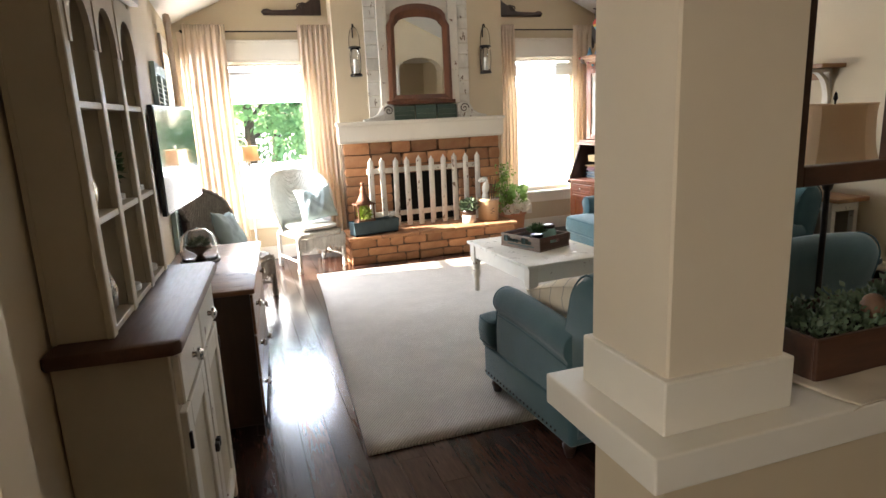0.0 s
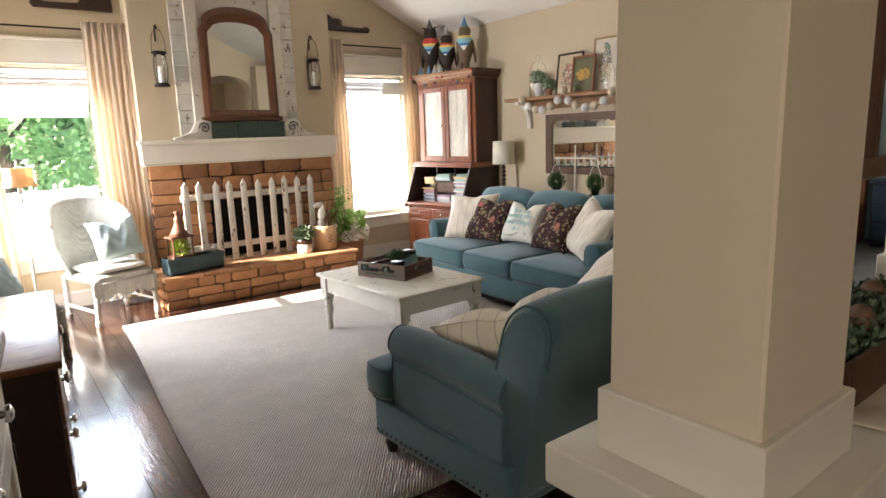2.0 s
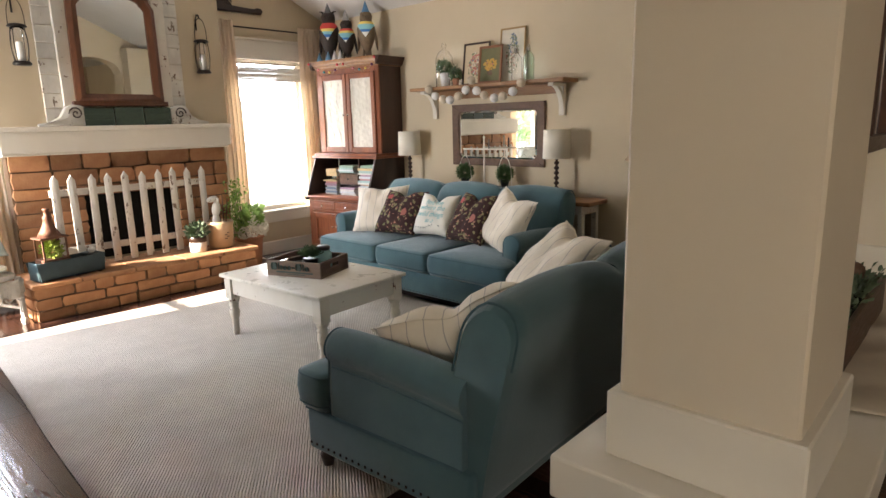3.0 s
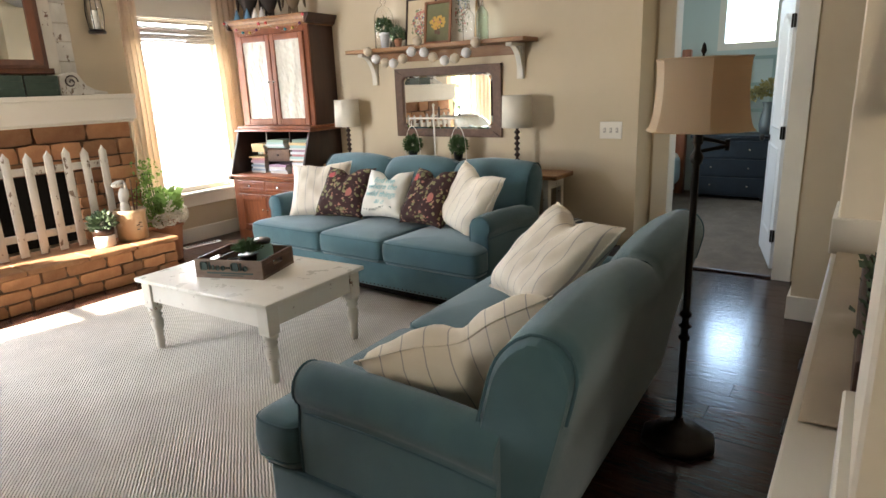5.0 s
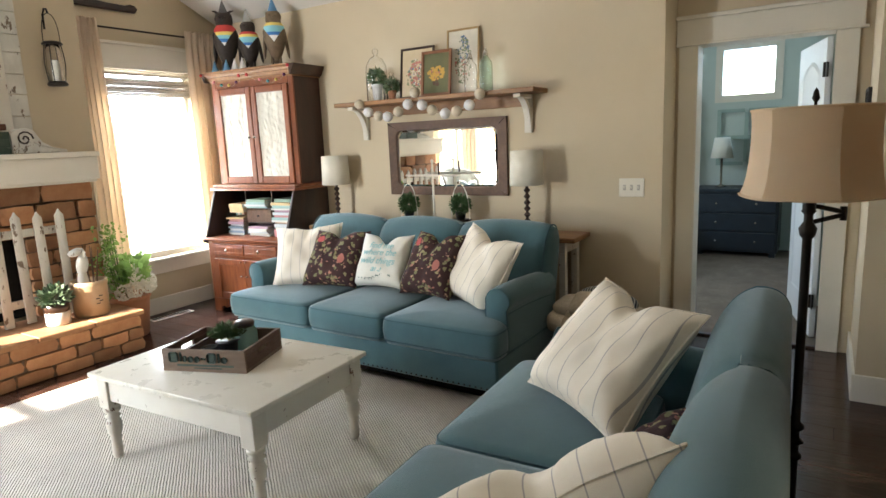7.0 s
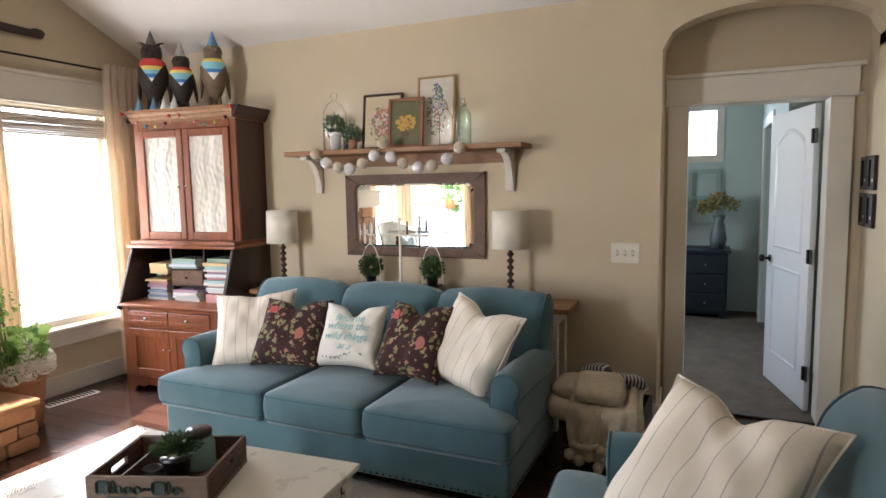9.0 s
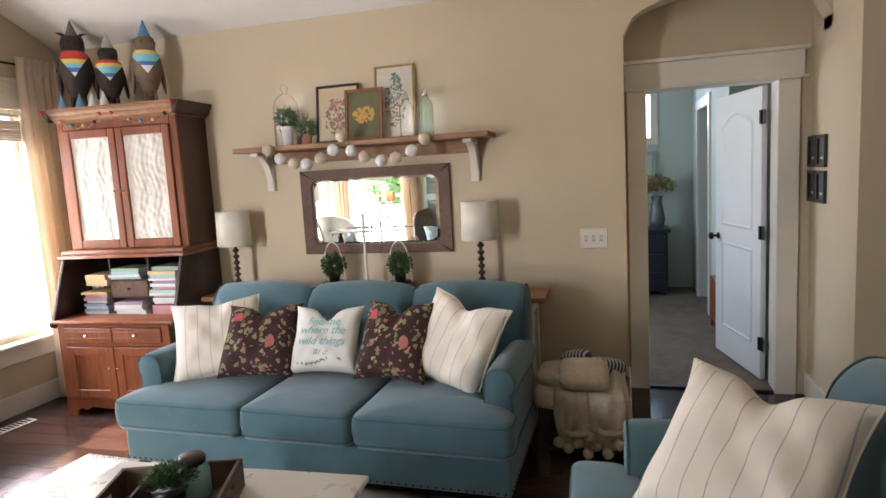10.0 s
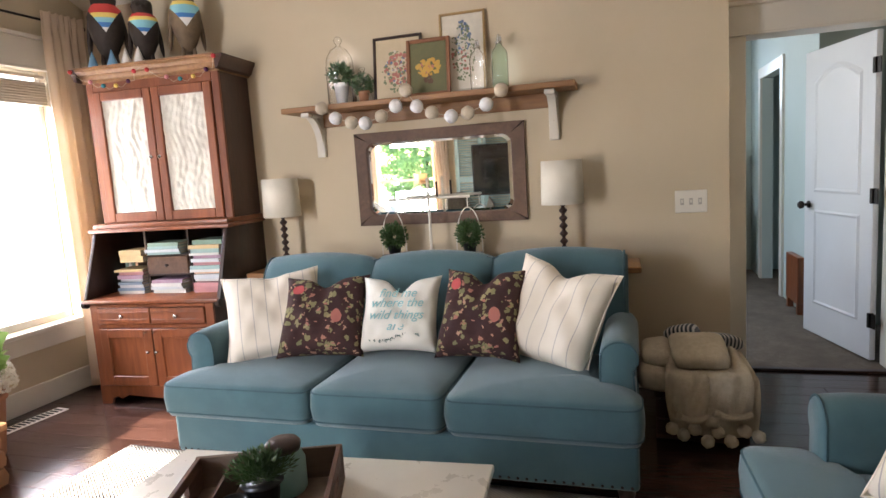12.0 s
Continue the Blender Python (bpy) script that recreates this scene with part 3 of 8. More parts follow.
baseboard("baseboard", 3.12, E, N - 0.016, N, 0)
baseboard("baseboard", W, 1.15, N - 0.016, N, 0)
baseboard("baseboard", E - 0.016, E, AR[1], N - 0.016, 1)
baseboard("baseboard", 4.124, 4.14, 1.4, 1.716, 1)
baseboard("baseboard", 4.14, DX, AR[0], AR[0] + 0.016, 0)
baseboard("baseboard", E - 0.016, DX, AR[1] - 0.014, AR[1], 0)

# bedroom door: casing, slab and hinges
dc = thing("door_casing", "tall white craftsman door casing with a cornice", "door frame", kind="structure")
part("jamb_casing", box(DX - 0.022, DX, DY[0] - 0.12, DY[0], 0, 1.975, 0.003), "trim", dc)
part("jamb_casing", box(DX - 0.022, DX, DY[1], DY[1] + 0.12, 0, 1.975, 0.003), "trim", dc)
bm = box(DX - 0.03, DX, DY[0] - 0.14, DY[1] + 0.135, 1.99, 2.14, 0.003)
box(DX - 0.045, DX, DY[0] - 0.16, DY[1] + 0.137, 1.975, 1.99, 0.003, bm=bm)
box(DX - 0.055, DX, DY[0] - 0.165, DY[1] + 0.138, 2.14, 2.165, 0.004, bm=bm)
part("header", bm, "trim", dc)
bm = box(DX, DX + 0.16, DY[0] - 0.02, DY[0], 0, 1.995)
box(DX, DX + 0.16, DY[1], DY[1] + 0.02, 0, 1.995, bm=bm)
box(DX, DX + 0.16, DY[0], DY[1], 1.975, 1.995, bm=bm)
part("jamb", bm, "trim", dc)
structure("threshold", box(DX - 0.005, DX + 0.04, DY[0], DY[1], 0, 0.016, 0.004), "darkwood", "dark wooden threshold at the carpet", "threshold")

door = thing("door", "white moulded two-panel bedroom door standing open", "door", pose(DX + 0.20, DY[0] + 0.01, 0, 0, 0, 13))
part("slab", box(0, 0.76, 0, 0.035, 0.02, 1.968, 0.003), "white door", door)


def door_panel(z0, z1, curved):
    out = [(0.12, z0), (0.64, z0), (0.64, z1)]
    if curved:
        out += [(0.64 - 0.52 * i / 12, z1 + 0.09 * math.sin(math.pi * i / 12)) for i in range(1, 12)]
    out += [(0.12, z1)]
    inner = [((x - 0.38) * 0.86 + 0.38, (z - (z0 + z1) / 2) * 0.92 + (z0 + z1) / 2) for x, z in out]
    bm = bmesh.new()
    n = len(out)
    for yy, s in ((0.035, 1), (0.0, -1)):
        a = [bm.verts.new((x, yy + s * 0.001, z)) for x, z in out]
        m = [bm.verts.new(((x * 0.5 + u * 0.5), yy + s * 0.009, (z * 0.5 + v * 0.5))) for (x, z), (u, v) in zip(out, inner)]
        c = [bm.verts.new((u, yy + s * 0.002, v)) for u, v in inner]
        for r, q in ((a, m), (m, c)):
            for i in range(n):
                bm.faces.new((r[i], r[(i + 1) % n], q[(i + 1) % n], q[i]))
        bm.faces.new(c)
    bmesh.ops.recalc_face_normals(bm, faces=bm.faces)
    return bm


part("raised_panel", door_panel(1.02, 1.76, True), "white door", door, smooth=0.3)
part("raised_panel", door_panel(0.24, 0.90, False), "white door", door, smooth=0.3)
knob = moved(lathe([(0.0, 0), (0.026, 0.0), (0.026, 0.006), (0.010, 0.012), (0.010, 0.035), (0.026, 0.045), (0.029, 0.06), (0.018, 0.072), (0, 0.074)], 16), pose(0.70, 0.035, 0.93, -90))
part("knob", knob, "iron", door, "dark bronze knob")
knob = moved(lathe([(0.0, 0), (0.026, 0.0), (0.026, 0.006), (0.010, 0.012), (0.010, 0.035), (0.026, 0.045), (0.029, 0.06), (0.018, 0.072), (0, 0.074)], 16), pose(0.70, 0.0, 0.93, 90))
part("knob", knob, "iron", door, "dark bronze knob")
for z in (0.27, 1.02, 1.77):
    bm = box(-0.012, 0.012, 0.02, 0.05, z - 0.045, z + 0.045, 0.003)
    box(-0.05, 0.0, 0.036, 0.04, z - 0.045, z + 0.045, bm=bm)
    part("hinge", bm, "iron", door, "black butt hinge")


# ---- curtains ----
def curtain(x0, x1, z0, z1, y, folds, amp, flare, seed, turn=0.0, label="gathered unbleached muslin curtain on a rod"):
    rng = random.Random(seed)
    ph = [rng.uniform(0, 6.28) for _ in range(5)]
    c, wd = (x0 + x1) / 2, x1 - x0

    def f(u, v):
        z = z1 - (z1 - z0) * v
        a = amp * (0.55 + 0.6 * v)
        s = math.sin(2 * math.pi * folds * u + ph[0] + 0.5 * math.sin(3 * v + ph[1]))
        t = 0.4 * math.sin(2 * math.pi * folds * 0.47 * u + ph[2] + 1.2 * v)
        spread = 1 + flare * v * v
        ruff = 0.010 * math.sin(2 * math.pi * folds * 2.3 * u + ph[3]) if v < 0.035 else 0
        return (c + (u - 0.5) * wd * spread + 0.01 * math.sin(5 * v + ph[4]), y + a * (s + t) + ruff, z + (0.006 * math.sin(40 * u) if v == 0 else 0))
    return sheet(f, 90, 40, 0.003)


def rod(points, at=None):
    r = thing("curtain_rod", "thin dark bronze curtain rod with ball ends", "curtain rod", at)
    part("bar", tube(points, 0.008), "iron", r)
    for p in (points[0], points[-1]):
        part("finial", lathe([(0, -0.018), (0.013, -0.012), (0.018, 0), (0.013, 0.012), (0, 0.018)], 12, at=p), "iron", r)
    for k in (0.06, 0.94):
        p = Vector(points[0]).lerp(Vector(points[-1]), k)
        part("bracket", tube([p, p + Vector((0, 0.065, -0.012))], 0.006), "iron", r)
    return r


CL = "gathered unbleached muslin curtain glowing in the window"
for i, (x0, x1, fl) in enumerate(((-0.30, 0.10, 0.10), (0.82, 1.16, 0.05), (3.14, 3.34, 0.15), (4.12, 4.42, 0.05))):
    bm = curtain(x0, x1, 0.03, 2.49, N - 0.128, 6.5 if x1 - x0 > 0.3 else 4.5, 0.021, fl, i)
    solid("curtain", bm, "curtain", CL, "curtain", group="muslin curtains", smooth=1.2)
rod([(-0.32, N - 0.085, 2.43), (1.15, N - 0.085, 2.43)])
rod([(3.16, N - 0.085, 2.445), (4.46, N - 0.085, 2.445)])
bm = moved(curtain(-0.12, 0.12, 0.03, 2.42, 0, 6.5, 0.024, 0.0, 9), pose(W + 0.085, 5.84, 0, 0, 0, 90))
solid("curtain", bm, "curtain", "tan muslin curtain drawn beside the west window", "curtain", group="muslin curtains", smooth=1.2)
bm = moved(curtain(-0.04, 0.04, 0.03, 2.42, 0, 4.5, 0.02, 0.0, 11), pose(W + 0.11, 6.875, 0, 0, 0, 90))
solid("curtain", bm, "curtain", "tan muslin curtain drawn beside the west window", "curtain", group="muslin curtains", smooth=1.2)

# ---- fireplace ----
BY = 6.70                            # face of the chimney breast
bm = bmesh.new()
prism([(1.165, -0.02), (RIDGE, -0.02), (RIDGE, PEAK), (1.165, roof(1.165))], 1, 6.80, N, bm)
prism([(RIDGE, -0.02), (3.10, -0.02), (3.10, roof(3.10)), (RIDGE, PEAK)], 1, 6.80, N, bm)
prism([(1.165, 1.27), (RIDGE, 1.27), (RIDGE, PEAK), (1.165, roof(1.165))], 1, BY, 6.80, bm)
prism([(RIDGE, 1.27), (3.10, 1.27), (3.10, roof(3.10)), (RIDGE, PEAK)], 1, BY, 6.80, bm)
structure("chimney_breast", bm, "wall", "beige painted chimney breast", "chimney breast")

fp = thing("fireplace", "tan cut-stone fireplace with a raised hearth", "fireplace", kind="structure")
FB = (1.70, 2.50, 0.88)              # firebox opening
bm = box(1.175, FB[0], 6.69, 6.80, 0.3, 1.255)
box(FB[1], 3.025, 6.69, 6.80, 0.3, 1.255, bm=bm)
box(FB[0], FB[1], 6.69, 6.80, FB[2], 1.255, bm=bm)
part("mortar_bed", bm, "mortar", fp)
bm = box(FB[0] - 0.02, FB[1] + 0.02, 6.795, 6.80, 0.3, FB[2] + 0.02)
part("firebox", bm, "soot", fp, "black sooty firebox")
part("hearth_core", box(1.11, 2.95, 6.16, 6.69, 0, 0.262), "mortar", fp)
rng = random.Random(5)


def stone_mesh(seed, w, h, d):
    r = random.Random(seed)
    bm = bmesh.new()
    bmesh.ops.create_cube(bm, size=1)
    bmesh.ops.subdivide_edges(bm, edges=bm.edges[:], cuts=1, use_grid_fill=True)
    for v in bm.verts:
        c = v.co
        corner = abs(c.x) > 0.4 and abs(c.z) > 0.4
        k = 0.93 if corner else 1.0
        v.co = Vector((c.x * w * k + r.uniform(-1, 1) * 0.006, c.y * d * (0.85 if corner else 1) + r.uniform(-1, 1) * 0.006, c.z * h * k + r.uniform(-1, 1) * 0.005))
    return bm


def course(x0, x1, z, h, y, depth, gap=0.009, lo=0.14, hi=0.34, skip=None):
    x = x0
    while x < x1 - 0.02:
        w = min(rng.uniform(lo, hi), x1 - x)
        if x1 - x - w < 0.09:
            w = x1 - x
        if not (skip and skip(x, x + w, z)):
            part("stone", stone_mesh(rng.random(), w - gap, h - gap, depth), "stone", fp, at=pose(x + w / 2, y + rng.uniform(-0.008, 0.004), z + h / 2), smooth=0.5)
        x += w


for z, h in ((0.0, 0.088), (0.088, 0.086), (0.174, 0.088)):
    course(1.09, 2.97, z, h, 6.165, 0.05)
    for k, (y0, y1) in enumerate(((6.19, 6.40), (6.40, 6.66))):
        for xe in (1.105, 2.955):
            part("stone", stone_mesh(rng.random(), 0.04, h - 0.009, y1 - y0 - 0.01), "stone", fp, at=pose(xe, (y0 + y1) / 2, z + h / 2), smooth=0.5)
xs = [1.075, 1.42, 1.83, 2.25, 2.62, 2.985]
for a, b in zip(xs, xs[1:]):
    bm = box(a + 0.003, b - 0.003, 6.115, 6.69, 0.262, 0.30, 0.007)
    part("hearth_slab", bm, "stone", fp)
z = 0.30
for h in (0.082, 0.10, 0.085, 0.095, 0.108, 0.11):
    for a, b in ((1.175, FB[0]), (FB[1], 3.025)):
        course(a, b, z, h, 6.685, 0.05, lo=0.12, hi=0.30)
    z += h
course(1.175, 3.025, z, 0.095, 6.685, 0.05, lo=0.18, hi=0.36)
z += 0.095
course(1.175, 3.025, z, 0.135, 6.68, 0.06, lo=0.2, hi=0.42)
z += 0.135
course(1.175, 3.025, z, 1.258 - z, 6.685, 0.05, lo=0.22, hi=0.4)

mt = thing("mantel", "deep white painted mantel shelf above the stone", "mantel", kind="structure")
bm = box(1.125, 3.045, 6.575, BY, 1.262, 1.43, 0.003)
part("beam", bm, "trim", mt)
part("shelf", box(1.11, 3.06, 6.56, BY, 1.43, 1.468, 0.004), "trim", mt)
part("bed_mould", box(1.135, 3.035, 6.60, BY, 1.24, 1.262, 0.004), "trim", mt)


# ---- seats ----
def loft(section, xs, end=0.03):
    """A body drawn through closed sections; section(x) gives points (y, z)."""
    bm = bmesh.new()
    rings = [[bm.verts.new((x, y, z)) for y, z in section(x)] for x in xs]
    n = len(rings[0])
    for a, b in zip(rings, rings[1:]):
        for i in range(n):
            bm.faces.new((a[i], b[i], b[(i + 1) % n], a[(i + 1) % n]))
    for ring, s in ((rings[0], 1), (rings[-1], -1)):
        bm.faces.new(ring[::s])
    bmesh.ops.recalc_face_normals(bm, faces=bm.faces)
    return bm


def rounded(pts, r, k=4):
    """The outline with its corners rounded off."""
    out = []
    n = len(pts)
    for i in range(n):
        p, a, b = Vector(pts[i]), Vector(pts[i - 1]), Vector(pts[(i + 1) % n])
        ra = min(r, (a - p).length * 0.48)
        rb = min(r, (b - p).length * 0.48)
        s, e = p + (a - p).normalized() * ra, p + (b - p).normalized() * rb
        for j in range(k + 1):
            t = j / k
            out.append(tuple((1 - t) ** 2 * s + 2 * t * (1 - t) * p + t * t * e))
    return out


def cushion_block(outline, z0, z1, puff, r=0.045):
    """A box cushion with soft edges over an outline, its top a little crowned."""
    o = rounded(outline, 0.06, 4)
    cx = sum(p[0] for p in o) / len(o)
    cy = sum(p[1] for p in o) / len(o)
    bm = bmesh.new()
    h = z1 - z0
    layers = [(0.965, z0), (1.0, z0 + 0.2 * h), (1.012, z0 + 0.5 * h), (1.0, z0 + 0.80 * h), (0.975, z0 + 0.93 * h), (0.90, z0 + h), (0.6, z0 + h + puff * 0.75), (0.25, z0 + h + puff)]
    rings = [[bm.verts.new((cx + (x - cx) * k, cy + (y - cy) * k, z)) for x, y in o] for k, z in layers]
    n = len(o)
    for a, b in zip(rings, rings[1:]):
        for i in range(n):
            bm.faces.new((a[i], a[(i + 1) % n], b[(i + 1) % n], b[i]))
    bm.faces.new(rings[0][::-1])
    bm.faces.new(rings[-1])
    return bm


def sofa(name, label, w, seats, depth, at, back_h=0.86):
    s = thing(name, label, "sofa", at)
    hw, arm = w / 2, 0.16
    wi = hw - arm
    part("base", box(-hw + 0.02, hw - 0.02, 0.05, depth - 0.16, 0.09, 0.275, 0.018, seg=3), "teal", s)
    part("welt", box(-hw + 0.016, hw - 0.016, 0.045, depth - 0.2, 0.268, 0.281, 0.005), "piping", s)
    cw = 2 * wi / seats
    for i in range(seats):
        a, b = -wi + i * cw + 0.002, -wi + (i + 1) * cw - 0.002
        out = [(a, 0.0), (b, 0.0), (b, 0.66), (a, 0.66)]
        if i == 0:
            out = [(-hw + 0.0, 0.0), (b, 0.0), (b, 0.66), (a, 0.66), (a, 0.185), (-hw + 0.0, 0.185)]
        if i == seats - 1:
            out = [(a, 0.0), (hw, 0.0), (hw, 0.185), (b, 0.185), (b, 0.66), (a, 0.66)]
        c = part("seat_cushion", cushion_block(out, 0.283, 0.445, 0.026), "teal", s, smooth=0.9)
        oo = rounded(out, 0.06, 4)
        cx, cy = sum(p[0] for p in oo) / len(oo), sum(p[1] for p in oo) / len(oo)
        for k, z in ((0.985, 0.428), (0.992, 0.305)):
            part("piping", tube([(cx + (x - cx) * k, cy + (y - cy) * k, z) for x, y in oo + oo[:1]], 0.004, 6), "piping", c)
    # the back: a padded body with a soft hump over each seat
    d0 = depth
    prof = [(d0 - 0.16, 0.10), (d0 - 0.10, 0.40), (d0 - 0.02, 0.72), (d0 - 0.005, 0.81), (d0 - 0.05, 0.88), (d0 - 0.15, 0.885), (d0 - 0.235, 0.80), (d0 - 0.30, 0.55), (d0 - 0.34, 0.40), (d0 - 0.34, 0.10)]
    base = rounded(prof, 0.06, 4)
    bw = hw - 0.055

    def crest(x):
        u = (x + bw) / (2 * bw) * seats
        f = u - math.floor(min(u, seats - 1e-6))
        return math.sin(math.pi * min(max(f, 0), 1))

    def section(x):
        edge = min(1.0, (bw - abs(x)) / 0.05)
        k = math.sqrt(max(0.0, 1 - (1 - edge) ** 2))
        hum = crest(x)
        outer = seats * (bw - abs(x)) / (2 * bw) < 0.5
        dip = abs(hum) ** 0.6 if not outer else 0.45 + 0.55 * abs(hum) ** 0.9
        res = []
        for y, z in base:
            zz = z
            if z > 0.45:
                zz = 0.45 + (z - 0.45) * ((back_h - 0.45) / 0.435) * (0.895 + 0.105 * dip) * (0.95 + 0.05 * k)
            yy = y
            if y < d0 - 0.14 and z > 0.42:
                yy = y + 0.04 * (1 - abs(hum) ** 0.35) * (0.4 if outer else 1.0)
            yc = d0 - 0.15
            res.append((yc + (yy - yc) * (0.88 + 0.12 * k), zz))
        return res
    nx = 20 * seats
    part("back", loft(section, [-bw + 2 * bw * i / nx for i in range(nx + 1)]), "teal", s, smooth=1.0)
    for x in (-bw + 0.02, bw - 0.02):
        sec = [p for p in section(x) if p[1] > 0.47]
        part("piping", tube([(x * 1.004, y, z + 0.002) for y, z in sec], 0.0045, 6), "piping", s)
    for i in range(1, seats):
        x = -bw + 2 * bw * i / seats
        sec = [(y - 0.004, z) for y, z in section(x) if z > 0.44 and y < d0 - 0.03]
        sec.sort(key=lambda p: p[1] if p[0] < d0 - 0.15 else 2 + p[0])
        part("seam", tube([(x, y, z + 0.003) for y, z in sec], 0.0035, 6), "piping", s)
    for sx in (-1, 1):
        # low rolled arm: a flat side panel under a soft roll, with a seam between them
        ys = [0.19, 0.20, 0.22, 0.27, 0.45, 0.66, depth - 0.20]
        r0 = 0.076

        def armsec(y, sx=sx):
            lift = -0.05 * max(0.0, y - 0.25) + 0.012 * math.sin(max(0.0, y - 0.2) * 5)
            sh = {0.19: 0.80, 0.20: 0.93, 0.22: 0.985}.get(y, 1.0)
            zt = 0.556 + lift
            cx = hw - 0.088
            pts = [(hw - arm - 0.005, 0.12), (hw - arm - 0.005, zt - 0.04)]
            for k in range(17):
                a = math.pi * (1.06 - 1.30 * k / 16)
                pts.append((cx + r0 * math.cos(a), zt + r0 * math.sin(a)))
            pts += [(hw - 0.032, zt - 0.07), (hw - 0.024, 0.40), (hw - 0.024, 0.11)]
            mx, mz = cx, zt
            return [(sx * (mx + (x - mx) * sh), z if z < 0.42 else mz + (z - mz) * sh) for x, z in pts]
        bm = bmesh.new()
        rings = [[bm.verts.new((x, y, z)) for x, z in armsec(y)] for y in ys]
        n = len(rings[0])
        for a, b in zip(rings, rings[1:]):
            for i in range(n):
                bm.faces.new((a[i], b[i], b[(i + 1) % n], a[(i + 1) % n]))
        bm.faces.new(rings[0])
        bm.faces.new(rings[-1][::-1])
        bmesh.ops.recalc_face_normals(bm, faces=bm.faces)
        a = part("arm", bm, "teal", s, smooth=0.8)
        part("piping", tube([(x, 0.197, z) for x, z in armsec(0.20)], 0.0045, 6), "piping", a)
        part("seam", tube([(armsec(y)[19][0] + sx * 0.001, y, armsec(y)[19][1]) for y in ys[2:]], 0.003, 6), "piping", a)
    foot = [(0.0, 0.0), (0.016, 0.0), (0.022, 0.012), (0.030, 0.045), (0.034, 0.06), (0.026, 0.075), (0.036, 0.09), (0.036, 0.095), (0, 0.095)]
    for x in (-hw + 0.07, hw - 0.07):
        for y in (0.11, depth - 0.24):
            part("foot", lathe(foot, 14, at=(x, y, 0)), "darkwood", s, "dark turned bun foot")
    nails = bmesh.new()
    k = int((2 * hw - 0.06) / 0.036)
    for i in range(k + 1):
        bmesh.ops.create_icosphere(nails, subdivisions=1, radius=0.0075, matrix=pose(-hw + 0.03 + 0.036 * i, 0.052, 0.108))
    for sx in (-1, 1):
        for i in range(int((depth - 0.3) / 0.036)):
            bmesh.ops.create_icosphere(nails, subdivisions=1, radius=0.0075, matrix=pose(sx * (hw - 0.021), 0.07 + 0.036 * i, 0.122))
    tagged(part("nailheads", nails, "iron", s, "row of dark nailheads"), kind="stuff")
    return s


sofa("sofa", "three-seat teal rolled-arm sofa against the wall", 2.13, 3, 1.03, pose(3.16, 4.35, 0, 0, 0, -91.0), 0.91)
sofa("loveseat", "two-seat teal rolled-arm sofa standing on the rug edge", 1.71, 2, 1.07, pose(2.065, 2.985, 0, 0, 0, 182.5), 0.895)

# ---- floor and rug ----
bm = box(-2.6, 5.4, -3.6, N + 0.1, -0.12, -0.012)
fl = structure("floor", bm, "subfloor", "dark hand-scraped wooden plank floor", "floor")
rug_corner = [Vector((0.47, 2.48)), Vector((3.25, 2.50)), Vector((3.40, 5.84)), Vector((0.70, 5.94))]


def rug_at(u, v):
    a, b, c, d = rug_corner
    p = (a * (1 - u) + b * u) * (1 - v) + (d * (1 - u) + c * u) * v
    wob = 0.006 * math.sin(9 * v + 1) * (1 - u) + 0.005 * math.sin(11 * u)
    return (p.x + wob, p.y, 0.013 + 0.0015 * math.sin(14 * u + 5 * v))


bm = sheet(rug_at, 40, 40, 0.0125)
solid("rug", bm, "rug", "large natural woven rug with ribbed texture", "rug", smooth=0.8)

# ---- coffee table ----
ct = thing("coffee_table", "chippy white painted farmhouse coffee table", "coffee table", pose(2.245, 4.235, 0.013, 0, 0, 3))
TW, TL, TH = 0.745, 1.055, 0.437
part("tabletop", box(-TW / 2, TW / 2, -TL / 2, TL / 2, TH - 0.024, TH, 0.006, seg=2), "table top", ct)
for x in (-TW / 2 + 0.035, TW / 2 - 0.055):
    part("apron", box(x, x + 0.02, -TL / 2 + 0.09, TL / 2 - 0.09, TH - 0.14, TH - 0.024, 0.003), "table paint", ct)
for y in (-TL / 2 + 0.035, TL / 2 - 0.055):
    part("apron", box(-TW / 2 + 0.09, TW / 2 - 0.09, y, y + 0.02, TH - 0.14, TH - 0.024, 0.003), "table paint", ct)
leg = [(r * 1.22, z) for r, z in ((0.0, 0.0), (0.015, 0.0), (0.019, 0.012), (0.021, 0.05), (0.019, 0.09), (0.024, 0.10), (0.019, 0.11), (0.026, 0.13), (0.030, 0.165), (0.024, 0.19), (0.020, 0.20), (0.030, 0.212), (0.020, 0.224), (0.032, 0.24), (0.032, 0.262))]
for x in (-TW / 2 + 0.06, TW / 2 - 0.06):
    for y in (-TL / 2 + 0.06, TL / 2 - 0.06):
        bm = lathe(leg, 16, at=(x, y, 0))
        box(x - 0.037, x + 0.037, y - 0.037, y + 0.037, 0.26, TH - 0.024, 0.003, bm=bm)
        part("leg", bm, "chippy", ct)

